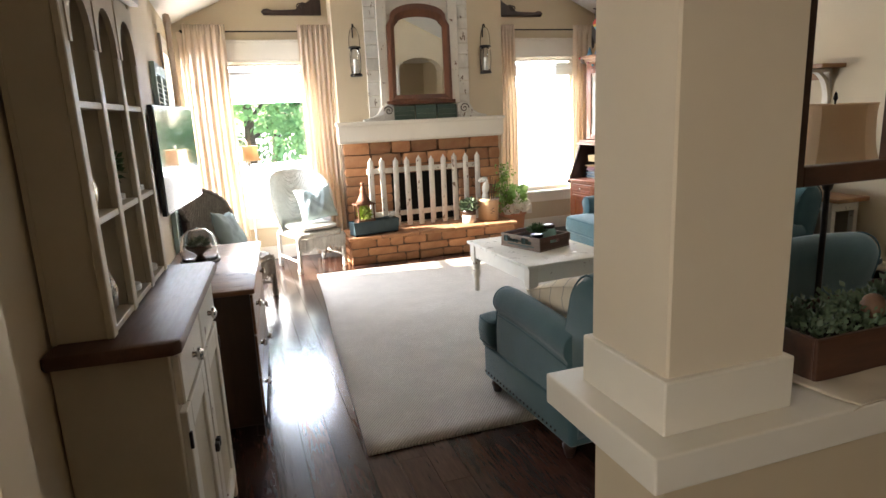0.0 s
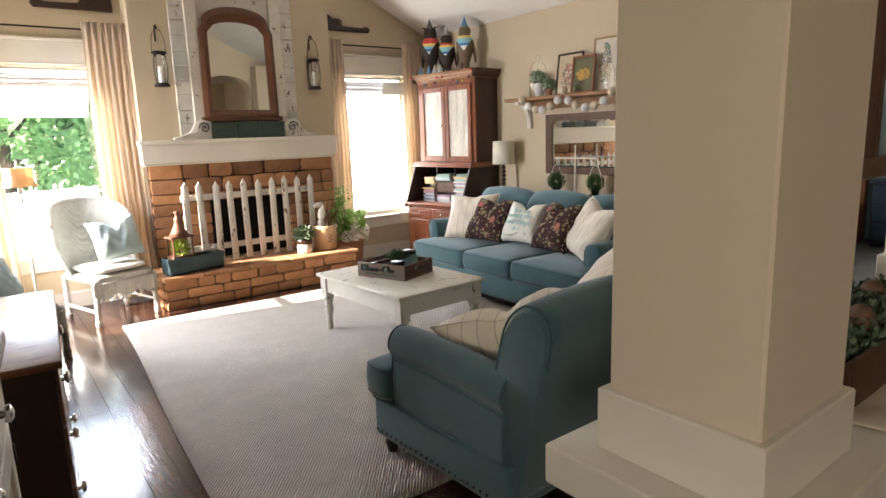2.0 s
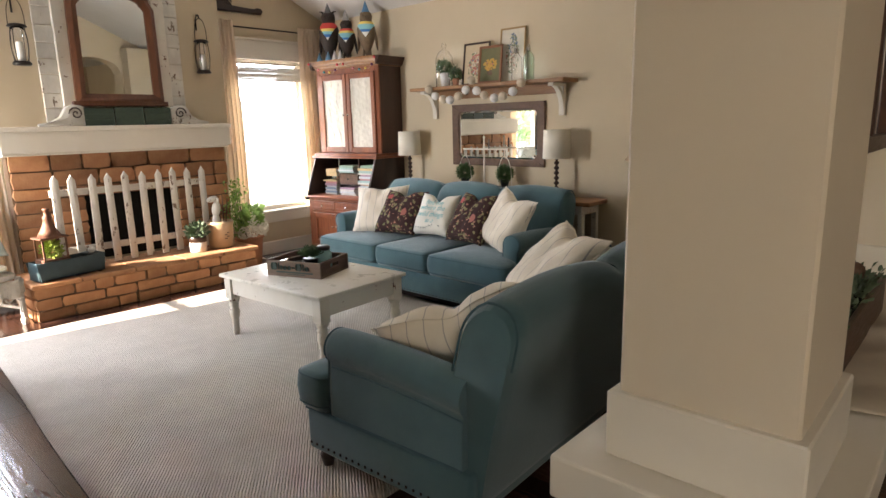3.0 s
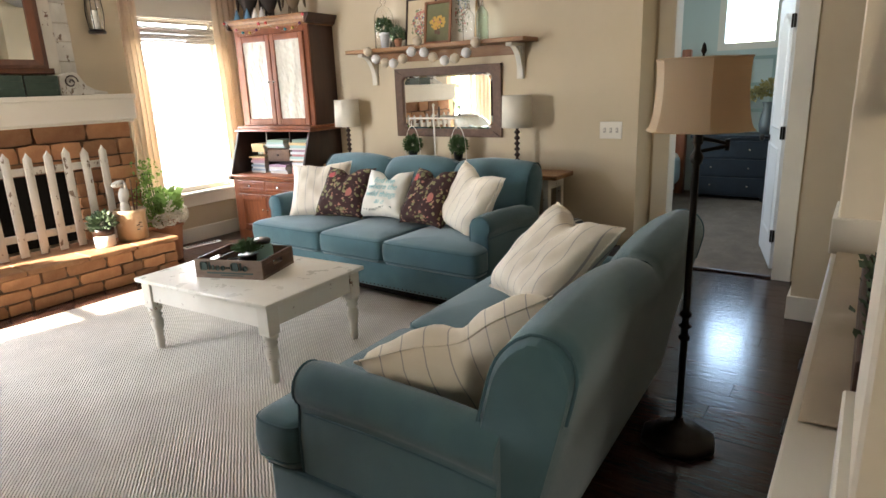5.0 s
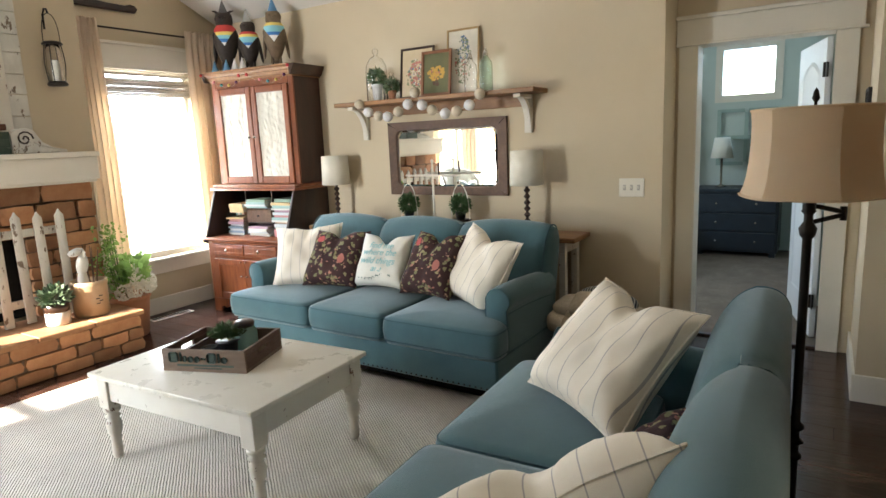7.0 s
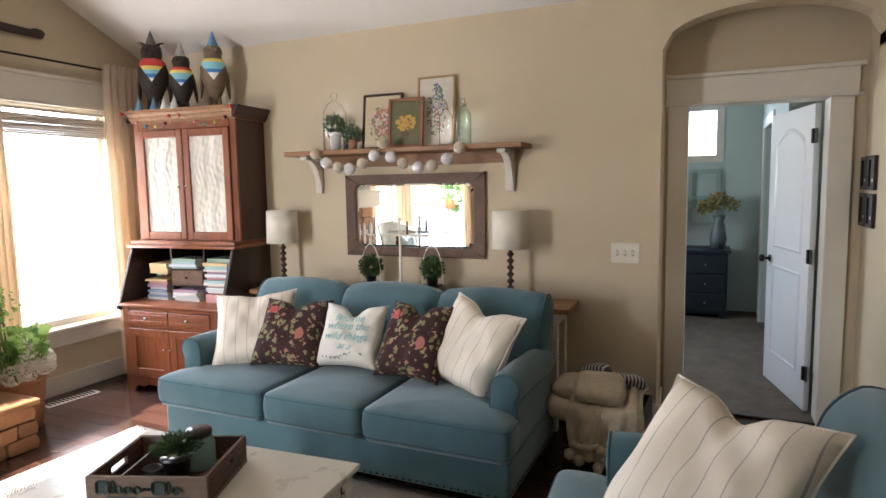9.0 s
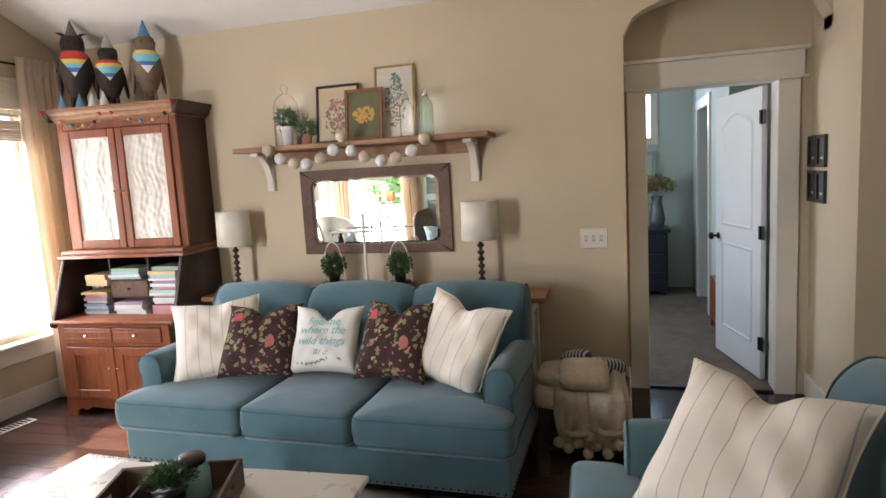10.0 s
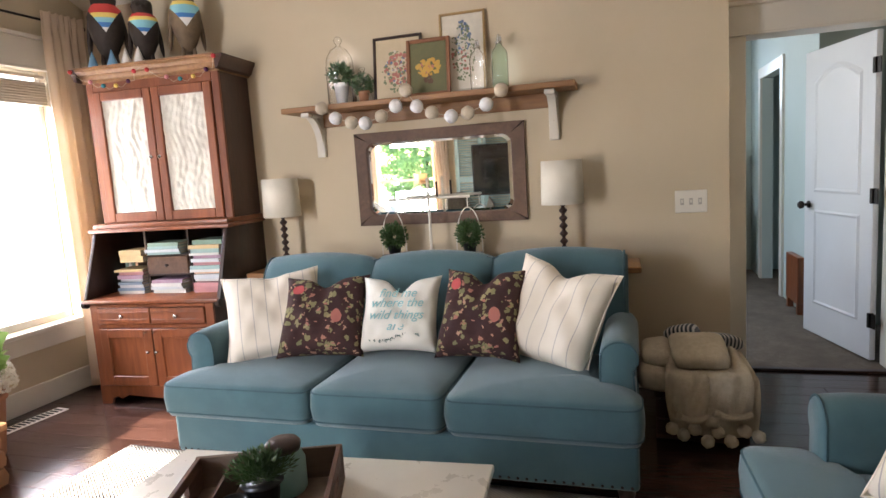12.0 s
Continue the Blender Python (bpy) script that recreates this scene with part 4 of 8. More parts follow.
# ---- secretary cabinet ----
hu = thing("secretary_cabinet", "tall reddish wooden secretary cabinet with lace-backed doors", "cabinet", pose(3.945, 6.115, 0, 0, 0, -86))
hw, hl = 0.47, 0.43              # half widths of the upper and the lower body
# the body is darker than its front: side shade put into the colour
part("carcass", box(-hl, hl, 0.012, 0.60, 0.10, 0.645, 0.004), "crate and shaded side", hu, "lower carcass with the shade of its sides painted in")
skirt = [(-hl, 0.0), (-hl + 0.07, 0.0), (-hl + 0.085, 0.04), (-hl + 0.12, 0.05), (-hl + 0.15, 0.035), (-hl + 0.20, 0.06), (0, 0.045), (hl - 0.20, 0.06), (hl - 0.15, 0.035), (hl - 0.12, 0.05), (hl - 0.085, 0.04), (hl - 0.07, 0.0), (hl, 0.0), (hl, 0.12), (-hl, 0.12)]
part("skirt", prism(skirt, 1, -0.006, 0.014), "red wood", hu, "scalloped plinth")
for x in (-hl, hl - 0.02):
    part("side_foot", box(x, x + 0.02, 0.014, 0.60, 0.0, 0.10, 0.003), "crate and shaded side", hu)
bm = box(-hl, -hl + 0.055, -0.006, 0.012, 0.12, 0.64, 0.003)
box(hl - 0.055, hl, -0.006, 0.012, 0.12, 0.64, 0.003, bm=bm)
box(-hl + 0.055, hl - 0.055, -0.006, 0.012, 0.49, 0.515, 0.003, bm=bm)
box(-hl + 0.055, hl - 0.055, -0.006, 0.012, 0.62, 0.64, 0.003, bm=bm)
part("face_frame", bm, "red wood", hu)


def pull(parent, p, r=0.011):
    part("knob", moved(lathe([(0.0, 0), (r * 0.5, 0), (r * 0.45, 0.010), (r, 0.016), (r * 1.05, 0.024), (r * 0.6, 0.03), (0, 0.031)], 10), pose(*p, 90)), "brass", parent, "small glass knob")


for s in (-1, 1):
    a, b = (-hl + 0.058, -0.004) if s < 0 else (0.004, hl - 0.058)
    d = part("drawer", box(a, b, -0.016, 0.02, 0.518, 0.617, 0.004), "red wood", hu)
    for k in (0.545, 0.59):
        part("bead", box(a + 0.01, b - 0.01, -0.02, -0.015, k, k + 0.006, 0.002), "red wood", d)
    pull(d, ((a + b) / 2, -0.016, 0.568), 0.012)
    bm = box(a, a + 0.06, -0.016, 0.006, 0.125, 0.486, 0.003)
    box(b - 0.06, b, -0.016, 0.006, 0.125, 0.486, 0.003, bm=bm)
    box(a + 0.06, b - 0.06, -0.016, 0.006, 0.125, 0.185, 0.003, bm=bm)
    box(a + 0.06, b - 0.06, -0.016, 0.006, 0.43, 0.486, 0.003, bm=bm)
    d = part("door", bm, "red wood", hu)
    part("panel", box(a + 0.055, b - 0.055, -0.004, 0.004, 0.18, 0.435), "red wood", d)
    pull(d, (-s * -0.03 if s > 0 else -0.03, -0.016, 0.345), 0.009)
    pull(d, (0.03 * s, -0.016, 0.47), 0.006)
part("writing_surface", box(-hw, hw, -0.02, 0.60, 0.645, 0.668, 0.006, seg=2), "red wood", hu)
for s in (-1, 1):
    bm = prism([(0.0, 0.655), (0.155, 1.072), (0.60, 1.072), (0.60, 0.655)], 0, s * (hw - 0.004) - 0.012, s * (hw - 0.004) + 0.012, bevel=0.003)
    sd = part("slant_side", bm, "darkwood", hu)
    part("roundel", moved(lathe([(0, -0.016), (0.026, -0.013), (0.026, 0.013), (0, 0.016)], 14), pose(s * (hw - 0.004), 0.005, 0.64, 0, 90)), "darkwood", sd)
part("back_board", box(-hw, hw, 0.58, 0.60, 0.668, 1.07), "darkwood", hu)
for x in (-0.155, 0.155):
    part("divider", box(x - 0.006, x + 0.006, 0.22, 0.58, 0.668, 1.068), "darkwood", hu)
part("pigeonhole_shelf", box(-0.149, 0.149, 0.22, 0.58, 0.775, 0.785), "darkwood", hu)
part("pigeonhole_shelf", box(-0.149, 0.149, 0.22, 0.58, 0.905, 0.915), "darkwood", hu)
d = part("inner_drawer", box(-0.145, 0.145, 0.205, 0.50, 0.788, 0.902, 0.004), "walnut", hu, "small pigeonhole drawer")
part("knob", moved(lathe([(0, 0), (0.006, 0), (0.006, 0.01), (0.011, 0.016), (0, 0.026)], 10), pose(0, 0.205, 0.845, 90)), "darkwood", d)
part("hood", box(-hw - 0.03, hw + 0.03, 0.135, 0.60, 1.072, 1.096, 0.006, seg=2), "red wood", hu)
part("hood_mould", box(-hw - 0.012, hw + 0.012, 0.16, 0.60, 1.096, 1.125, 0.006, seg=2), "red wood", hu)
part("upper_carcass", box(-hw, hw, 0.272, 0.60, 1.125, 2.02, 0.003), "crate and shaded side", hu, "dark red upper carcass, its side shade painted in")
bm = box(-hw, -hw + 0.05, 0.252, 0.272, 1.125, 2.02, 0.003)
box(hw - 0.05, hw, 0.252, 0.272, 1.125, 2.02, 0.003, bm=bm)
box(-hw + 0.05, hw - 0.05, 0.252, 0.272, 1.96, 2.02, 0.003, bm=bm)
part("upper_frame", bm, "red wood", hu)
for s in (-1, 1):
    a, b = (-hw + 0.052, -0.003) if s < 0 else (0.003, hw - 0.052)
    bm = box(a, a + 0.055, 0.234, 0.256, 1.13, 1.957, 0.004)
    box(b - 0.055, b, 0.234, 0.256, 1.13, 1.957, 0.004, bm=bm)
    box(a + 0.055, b - 0.055, 0.234, 0.256, 1.13, 1.19, 0.004, bm=bm)
    box(a + 0.055, b - 0.055, 0.234, 0.256, 1.90, 1.957, 0.004, bm=bm)
    d = part("door", bm, "red wood", hu)
    rr = random.Random(s)

    def lacef(u, v, a=a, b=b):
        x = a + 0.05 + (b - a - 0.10) * u
        w1 = 0.5 * math.sin(17 * u + 1.8 * math.sin(5 * v + s)) + 0.22 * math.sin(53 * u + 4 * math.sin(11 * v)) + 0.22 * math.sin(37 * u + 3.4 * math.sin(17 * v + 2)) + 0.2 * math.sin(70 * v + 15 * u) + 0.15 * math.sin(43 * v - 31 * u)
        return (x, 0.250 + 0.0045 * w1, 1.185 + 0.725 * v)
    part("lace_panel", sheet(lacef, 90, 70, 0.002), "lace", d, "crinkled white lace behind the frame", smooth=1.2)
    pull(d, (-0.03 if s < 0 else 0.03, 0.234, 1.53), 0.011)
cor = [(0.272, 2.012), (0.246, 2.015), (0.246, 2.032), (0.236, 2.036), (0.226, 2.052), (0.226, 2.060), (0.212, 2.064), (0.198, 2.082), (0.198, 2.090), (0.185, 2.092), (0.185, 2.108), (0.60, 2.108), (0.60, 2.012)]
bm = prism(cor, 0, -hw - 0.015, hw + 0.015)
part("cornice", bm, "honey", hu, "stepped honey-toned cornice")
# returns take the dark side colour, not honey, to paint their shade
for s in (-1, 1):
    bm = prism([(0, 2.02), (0.02, 2.03), (0.032, 2.06), (0.05, 2.085), (0.054, 2.105), (0, 2.105)], 1, 0.20, 0.60)
    moved(bm, Matrix.Translation((s * (hw + 0.015), 0, 0)) @ Matrix.Diagonal((s, 1, 1, 1)))
    bmesh.ops.recalc_face_normals(bm, faces=bm.faces)
    part("cornice_return", bm, "crate and shaded side", hu)

HU = hu.matrix_basis
book_cols = [(0.75, 0.45, 0.06), (0.72, 0.70, 0.62), (0.10, 0.25, 0.42), (0.55, 0.09, 0.10), (0.20, 0.45, 0.42), (0.72, 0.32, 0.10), (0.60, 0.66, 0.70), (0.36, 0.12, 0.25), (0.14, 0.35, 0.20)]
for i, c in enumerate(book_cols):
    M["book%d" % i] = shade("book cloth", tuple(0.6 * v + 0.4 * (0.38 + 0.3 * sum(c) / 3) for v in c), rough=0.55, scale=20, bump=0.1)
M["pages"] = shade("book pages", (0.72, 0.66, 0.54), rough=0.9, scale=60, stretch=(1, 1, 12), bump=0.1)


def book(c, w, d, t, at, group="books in the secretary", label="worn cloth-bound book lying on the shelf"):
    b = thing("book", label, "book", at, group)
    bm = box(-w / 2, w / 2, 0, 0.003, 0, t)
    bm = box(-w / 2, w / 2, 0.0, d, 0, 0.003)
    box(-w / 2, w / 2, 0.0, d, t - 0.003, t, bm=bm)
    box(-w / 2, w / 2, -0.003, 0.003, 0, t, 0.0, bm=bm)
    part("cover", bm, "book%d" % c, b)
    part("page_block", box(-w / 2 + 0.004, w / 2 - 0.004, 0.003, d - 0.004, 0.003, t - 0.003), "pages", b)


rb = random.Random(8)


def stack(x, z, n, wid, cols, y=0.19, tmin=0.014, tmax=0.030, top=None):
    for i in range(n):
        t = rb.uniform(tmin, tmax)
        if top and z + t > top:
            break
        book(cols[i % len(cols)], wid * rb.uniform(0.85, 1.0), 0.18, t, HU @ pose(x + rb.uniform(-0.01, 0.01), y + rb.uniform(-0.02, 0.015), z, 0, 0, rb.uniform(-4, 4)))
        z += t + 0.0005


stack(-0.27, 0.6685, 8, 0.20, [1, 2, 6, 2, 6, 7, 3, 0], top=0.87)
stack(-0.245, 0.874, 2, 0.18, [0, 0], tmin=0.035, tmax=0.04)
stack(0.0, 0.6685, 5, 0.24, [1, 6, 1, 7, 6], top=0.77)
stack(0.0, 0.9155, 4, 0.25, [4, 6, 4, 8], top=1.03)
stack(0.29, 0.6685, 2, 0.23, [3, 3], tmin=0.03, tmax=0.034)
stack(0.29, 0.737, 12, 0.22, [1, 6, 5, 1, 4, 3, 6, 7, 1, 4, 0, 8], top=1.02)
for i in range(4):
    book([4, 1, 8, 5][i], 0.18, 0.15, 0.022, HU @ pose(-0.44 + 0.026 * i, 0.36, 0.6685 + 0.09 - 0.0, 0, 90, 0) @ pose(0, 0, 0), label="upright worn book leaning on the cabinet side")


# statues on top: one plain shape each, in a knitted striped bib
def banded(name, ground, bands, reach=0.12):
    m = shade(name, ground, tuple(c * 0.6 for c in ground), 0.7, scale=22, bump=0.5, bscale=40)
    nt = m.node_tree
    b = nt.nodes["Principled BSDF"]
    old = b.inputs["Base Color"].links[0].from_socket
    co = nt.nodes.new("ShaderNodeTexCoord")
    sep = nt.nodes.new("ShaderNodeSeparateXYZ")
    nt.links.new(co.outputs["Object"], sep.inputs[0])
    ab = nt.nodes.new("ShaderNodeMath")
    ab.operation = "ABSOLUTE"
    nt.links.new(sep.outputs[0], ab.inputs[0])
    wide = nt.nodes.new("ShaderNodeMapRange")
    wide.inputs[1].default_value, wide.inputs[2].default_value = bands[0][0], bands[-1][1]
    wide.inputs[3].default_value, wide.inputs[4].default_value = 0.0, reach
    nt.links.new(sep.outputs[2], wide.inputs[0])
    inside = nt.nodes.new("ShaderNodeMath")
    inside.operation = "LESS_THAN"
    nt.links.new(ab.outputs[0], inside.inputs[0])
    nt.links.new(wide.outputs[0], inside.inputs[1])
    for z0, z1, c in bands:
        gt = nt.nodes.new("ShaderNodeMath")
        gt.operation = "COMPARE"
        gt.inputs[1].default_value, gt.inputs[2].default_value = (z0 + z1) / 2, (z1 - z0) / 2
        nt.links.new(sep.outputs[2], gt.inputs[0])
        both = nt.nodes.new("ShaderNodeMath")
        both.operation = "MULTIPLY"
        nt.links.new(gt.outputs[0], both.inputs[0])
        nt.links.new(inside.outputs[0], both.inputs[1])
        x = nt.nodes.new("ShaderNodeMix")
        x.data_type = "RGBA"
        x.inputs[7].default_value = (*c, 1)
        nt.links.new(both.outputs[0], x.inputs[0])
        nt.links.new(old, x.inputs[6])
        old = x.outputs[2]
    nt.links.new(old, b.inputs["Base Color"])
    return m


def statue(h, r, at, mat_, seed, tufts):
    prof = [(0, 0.13 * h), (r * 0.28, 0.14 * h), (r * 0.50, 0.22 * h), (r * 0.74, 0.34 * h), (r * 0.92, 0.50 * h), (r * 0.95, 0.62 * h), (r * 0.80, 0.72 * h), (r * 0.60, 0.77 * h), (r * 0.62, 0.82 * h), (r * 0.66, 0.88 * h), (r * 0.58, 0.95 * h), (r * 0.30, 0.985 * h), (0, 0.99 * h)]
    bm = lathe(prof, 20)
    rng2 = random.Random(seed)
    for v in bm.verts:
        v.co.y = v.co.y * 0.82 + 0.05 * r * (0.6 - v.co.z / h)
        v.co += Vector((rng2.uniform(-1, 1), rng2.uniform(-1, 1), 0)) * 0.004
    for s in (-1, 1):
        merged(bm, moved(pad(r * 0.30, r * 0.80, h * 0.56, 2, 2, 9, 7), pose(s * r * 0.90, 0.42 * r, 0.44 * h, 10, s * -6, 0)))
        tube([(s * r * 0.30, 0, 0.20 * h), (s * r * 0.34, -0.02, 0.09 * h), (s * r * 0.34, -0.03, 0.0)], r * 0.13, 8, bm)
        for k in (-1, 0, 1):
            merged(bm, moved(pad(r * 0.16, r * 0.55, r * 0.16, 2, 2, 6, 5), pose(s * r * 0.34 + k * r * 0.14, -0.03 - r * 0.22, r * 0.08, 0, 0, k * -25)))
        if tufts:
            tube([(s * r * 0.32, -0.01, 0.95 * h), (s * r * 0.55, -0.02, 0.99 * h), (s * r * 0.80, -0.01, 1.005 * h)], r * 0.14, 7, bm, taper=r * 0.03)
        merged(bm, moved(pad(r * 0.26, r * 0.12, r * 0.26, 2, 2, 8, 6), pose(s * r * 0.27, -r * 0.52, 0.885 * h)))
    tube([(0, -r * 0.45, 0.87 * h), (0, -r * 0.68, 0.85 * h), (0, -r * 0.70, 0.82 * h)], r * 0.10, 6, bm, taper=r * 0.02)
    merged(bm, moved(pad(r * 0.7, r * 0.35, h * 0.30, 2, 2, 8, 6), pose(0, 0.55 * r, 0.17 * h, 18)))
    return solid("statue", bm, mat_, "dark carved bird figure in a striped knitted bib", "statue", group="bird figures on the cabinet", smooth=0.9, at=at)


R, Y_, B_, WH = (0.62, 0.06, 0.05), (0.82, 0.62, 0.16), (0.05, 0.20, 0.50), (0.80, 0.78, 0.74)
A_ = (0.24, 0.55, 0.62)


def bib(h, cols):
    n = len(cols)
    return [(0.43 * h + 0.34 * h * i / n, 0.43 * h + 0.34 * h * (i + 1) / n, c) for i, c in enumerate(cols)]


for hgt, rad, bx, mats, seed, tufts, hat in (
        (0.53, 0.115, -0.36, banded("bird dark one", (0.045, 0.028, 0.018), bib(0.53, [WH, B_, A_, Y_, R, R])), 1, True, (0.16, 0.15, 0.14)),
        (0.42, 0.095, -0.085, banded("bird dark two", (0.045, 0.028, 0.018), bib(0.42, [WH, B_, A_, A_, Y_, R])), 2, False, (0.45, 0.43, 0.40)),
        (0.47, 0.10, 0.215, banded("bird tan", (0.22, 0.15, 0.085), bib(0.47, [WH, WH, B_, A_, A_, Y_])), 3, False, (0.12, 0.28, 0.46))):
    statue(hgt, rad, HU @ pose(bx, 0.37, 2.106, 0, 0, 36), mats, seed, tufts)
    M["hat%d" % seed] = shade("paper hat", hat, rough=0.8)
    solid("party_hat", lathe([(0.042, 0), (0.040, 0.003), (0.002, 0.105), (0, 0.106)], 16), "hat%d" % seed, "small paper party hat on a bird figure", "party hat", group="paper party hats", at=HU @ pose(bx, 0.37, 2.106 + 0.978 * hgt, 6, 4, 0))
M["blue cone"] = shade("blue paper", (0.16, 0.34, 0.50), rough=0.8)
M["white cone"] = shade("white paper", (0.75, 0.72, 0.68), rough=0.8)
for x, m in ((-0.22, "blue cone"), (-0.12, "white cone"), (-0.03, "white cone"), (-0.36, "blue cone")):
    solid("party_hat", lathe([(0.034, 0), (0.032, 0.004), (0.002, 0.095), (0, 0.096)], 14), m, "small paper party hat standing on the cornice", "party hat", group="paper party hats", at=HU @ pose(x, 0.215, 2.106))
gar = thing("pompom_garland", "thin string of small coloured felt pompoms", "garland", HU)
pts = []
for i in range(23):
    u = i / 22
    pts.append((-0.50 + 1.0 * u, 0.182, 2.085 - 0.10 * abs(math.sin(u * math.pi * 2.0)) ** 0.8 - 0.02 * (i % 2)))
pts = [(x, 0.172 if z > 2.03 else 0.226, z) for x, y, z in pts]
part("string", tube(pts, 0.0012, 5), "wool", gar)
pc = [R, (0.75, 0.30, 0.32), (0.08, 0.35, 0.40), Y_, (0.10, 0.02, 0.08), (0.6, 0.05, 0.06)]
for i, c in enumerate(pc):
    M["pom%d" % i] = shade("felt pompom", c, rough=1.0, bump=0.6, bscale=200)
for i, p in enumerate(pts[::2]):
    bm = bmesh.new()
    bmesh.ops.create_icosphere(bm, subdivisions=2, radius=0.0135, matrix=Matrix.Translation(p))
    part("pompom", bm, "pom%d" % (i % 6), gar)

# ---- wall shelf and what stands on it ----
XW = E
sh = thing("wall_shelf", "honey-toned wooden wall shelf on chippy white brackets", "shelf")
SY0, SY1, SZ = 3.565, 5.32, 1.762
part("board", box(XW - 0.245, XW, SY0, SY1, SZ - 0.032, SZ, 0.004), "honey", sh)
part("ledger", box(XW - 0.02, XW, SY0 + 0.14, SY1 - 0.16, SZ - 0.115, SZ - 0.032, 0.003), "honey", sh)
for y in (SY0 + 0.14, SY1 - 0.14):
    bm = box(XW - 0.032, XW - 0.001, y - 0.028, y + 0.028, SZ - 0.30, SZ - 0.033, 0.004)
    box(XW - 0.21, XW - 0.032, y - 0.028, y + 0.028, SZ - 0.06, SZ - 0.033, 0.004, bm=bm)
    arc = [(XW - 0.032 - 0.16 * (1 - math.cos(a)), SZ - 0.27 + 0.215 * math.sin(a)) for a in [math.pi / 2 * i / 10 for i in range(11)]]
    arc2 = [(x - 0.0 + 0.028, z + 0.012) for x, z in arc][::-1]
    prism(arc + arc2, 1, y - 0.022, y + 0.022, bm)
    part("bracket", bm, "chippy", sh, "chippy white corbel bracket")

mr = thing("wall_mirror", "wide mirror with scalloped corners in a brown barn-wood frame", "mirror", pose(XW, 4.414, 1.300, 0, 0, -90))
mw, mh = 0.535, 0.29
inn = []
for sx, sz, a0 in ((1, 1, 0), (-1, 1, 90), (-1, -1, 180), (1, -1, 270)):
    for k in range(7):
        a = radians(a0 + 90 * k / 6)
        inn.append((sx * 0.395 + 0.065 * math.cos(a), sz * 0.175 + 0.065 * math.sin(a)))
inn2 = []
for x, z in inn:
    inn2.append((x, z + (0.012 * math.cos(4.2 * x / 0.46) if abs(z) > 0.2 else 0) * (1 if z > 0 else -1)))
bm = bmesh.new()
outer = []
for x, z in inn2:
    k = max(abs(x) / mw, abs(z) / mh)
    outer.append((x / k, z / k))
for i in range(4):
    sx, sz = ((1, 1), (-1, 1), (-1, -1), (1, -1))[i]
    outer[i * 7 + 3] = (sx * mw, sz * mh)
nn = len(inn2)
r0 = [bm.verts.new((x, -0.028, z)) for x, z in outer]
r1 = [bm.verts.new((x, -0.028, z)) for x, z in inn2]
r2 = [bm.verts.new((x * 0.985, -0.012, z * 0.97)) for x, z in inn2]
r3 = [bm.verts.new((x, -0.001, z)) for x, z in outer]
for a, b in ((r3, r0), (r0, r1), (r1, r2)):
    for i in range(nn):
        bm.faces.new((a[i], a[(i + 1) % nn], b[(i + 1) % nn], b[i]))
bmesh.ops.recalc_face_normals(bm, faces=bm.faces)
part("frame", bm, "walnut", mr, smooth=0.3)
bm = bmesh.new()
v1 = [bm.verts.new((x * 0.985, -0.0125, z * 0.97)) for x, z in inn2]
v2 = [bm.verts.new((x * 0.945, -0.0155, z * 0.91)) for x, z in inn2]
for i in range(nn):
    bm.faces.new((v1[i], v1[(i + 1) % nn], v2[(i + 1) % nn], v2[i]))
bm.faces.new(v2)
bmesh.ops.recalc_face_normals(bm, faces=bm.faces)
part("mirror_glass", bm, "mirror", mr, "bevelled mirror glass", smooth=0.0)


def glass_body(prof, thick=0.0025):
    """A thin-walled turned vessel from its outer profile."""
    inner = [(max(r - thick, 0.0005), z + (thick if i == 0 else 0)) for i, (r, z) in enumerate(prof)]
    return lathe([(0, prof[0][1])] + prof + inner[::-1] + [(0, prof[0][1] + thick)], 24)


def bush(parent, name, c, r, count, size, seed, m="leaf", squash=1.0, long=1.8):
    rg = random.Random(seed)

    def place():
        d = Vector((rg.gauss(0, 1), rg.gauss(0, 1), rg.gauss(0, 1))).normalized()
        k = rg.uniform(0.25, 0.95)
        p = Vector(c) + Vector((d.x * r * k, d.y * r * k, d.z * r * k * squash))
        return p, (d + Vector((0, 0, 0.35)))
    return part(name, leaves(count, place, size, rg, long=long), m, parent)


def cloche(y, h, r, ph):
    c = thing("glass_cloche", "glass bell jar over a small potted plant", "cloche", pose(XW - 0.11, y, SZ + 0.001), "bell jars on the shelf")
    part("dome", glass_body([(r, 0.0), (r, h * 0.55), (r * 0.93, h * 0.68), (r * 0.6, h * 0.80), (r * 0.2, h * 0.845), (r * 0.14, h * 0.875), (r * 0.25, h * 0.90), (r * 0.3, h * 0.94), (r * 0.2, h * 0.98), (0.002, h)]), "glass", c).visible_shadow = False
    part("pot", lathe([(0, 0.004), (r * 0.36, 0.004), (r * 0.5, ph), (r * 0.54, ph), (r * 0.54, ph * 1.2), (0, ph * 1.2)], 16), "terracotta" if h < 0.3 else "white pot", c)
    bush(c, "foliage", (0, 0, ph * 1.2 + r * 0.55), r * 0.82, 420, 0.018, int(h * 1000))
    return c


cloche(4.968, 0.41, 0.085, 0.11)
cloche(4.824, 0.215, 0.068, 0.06)


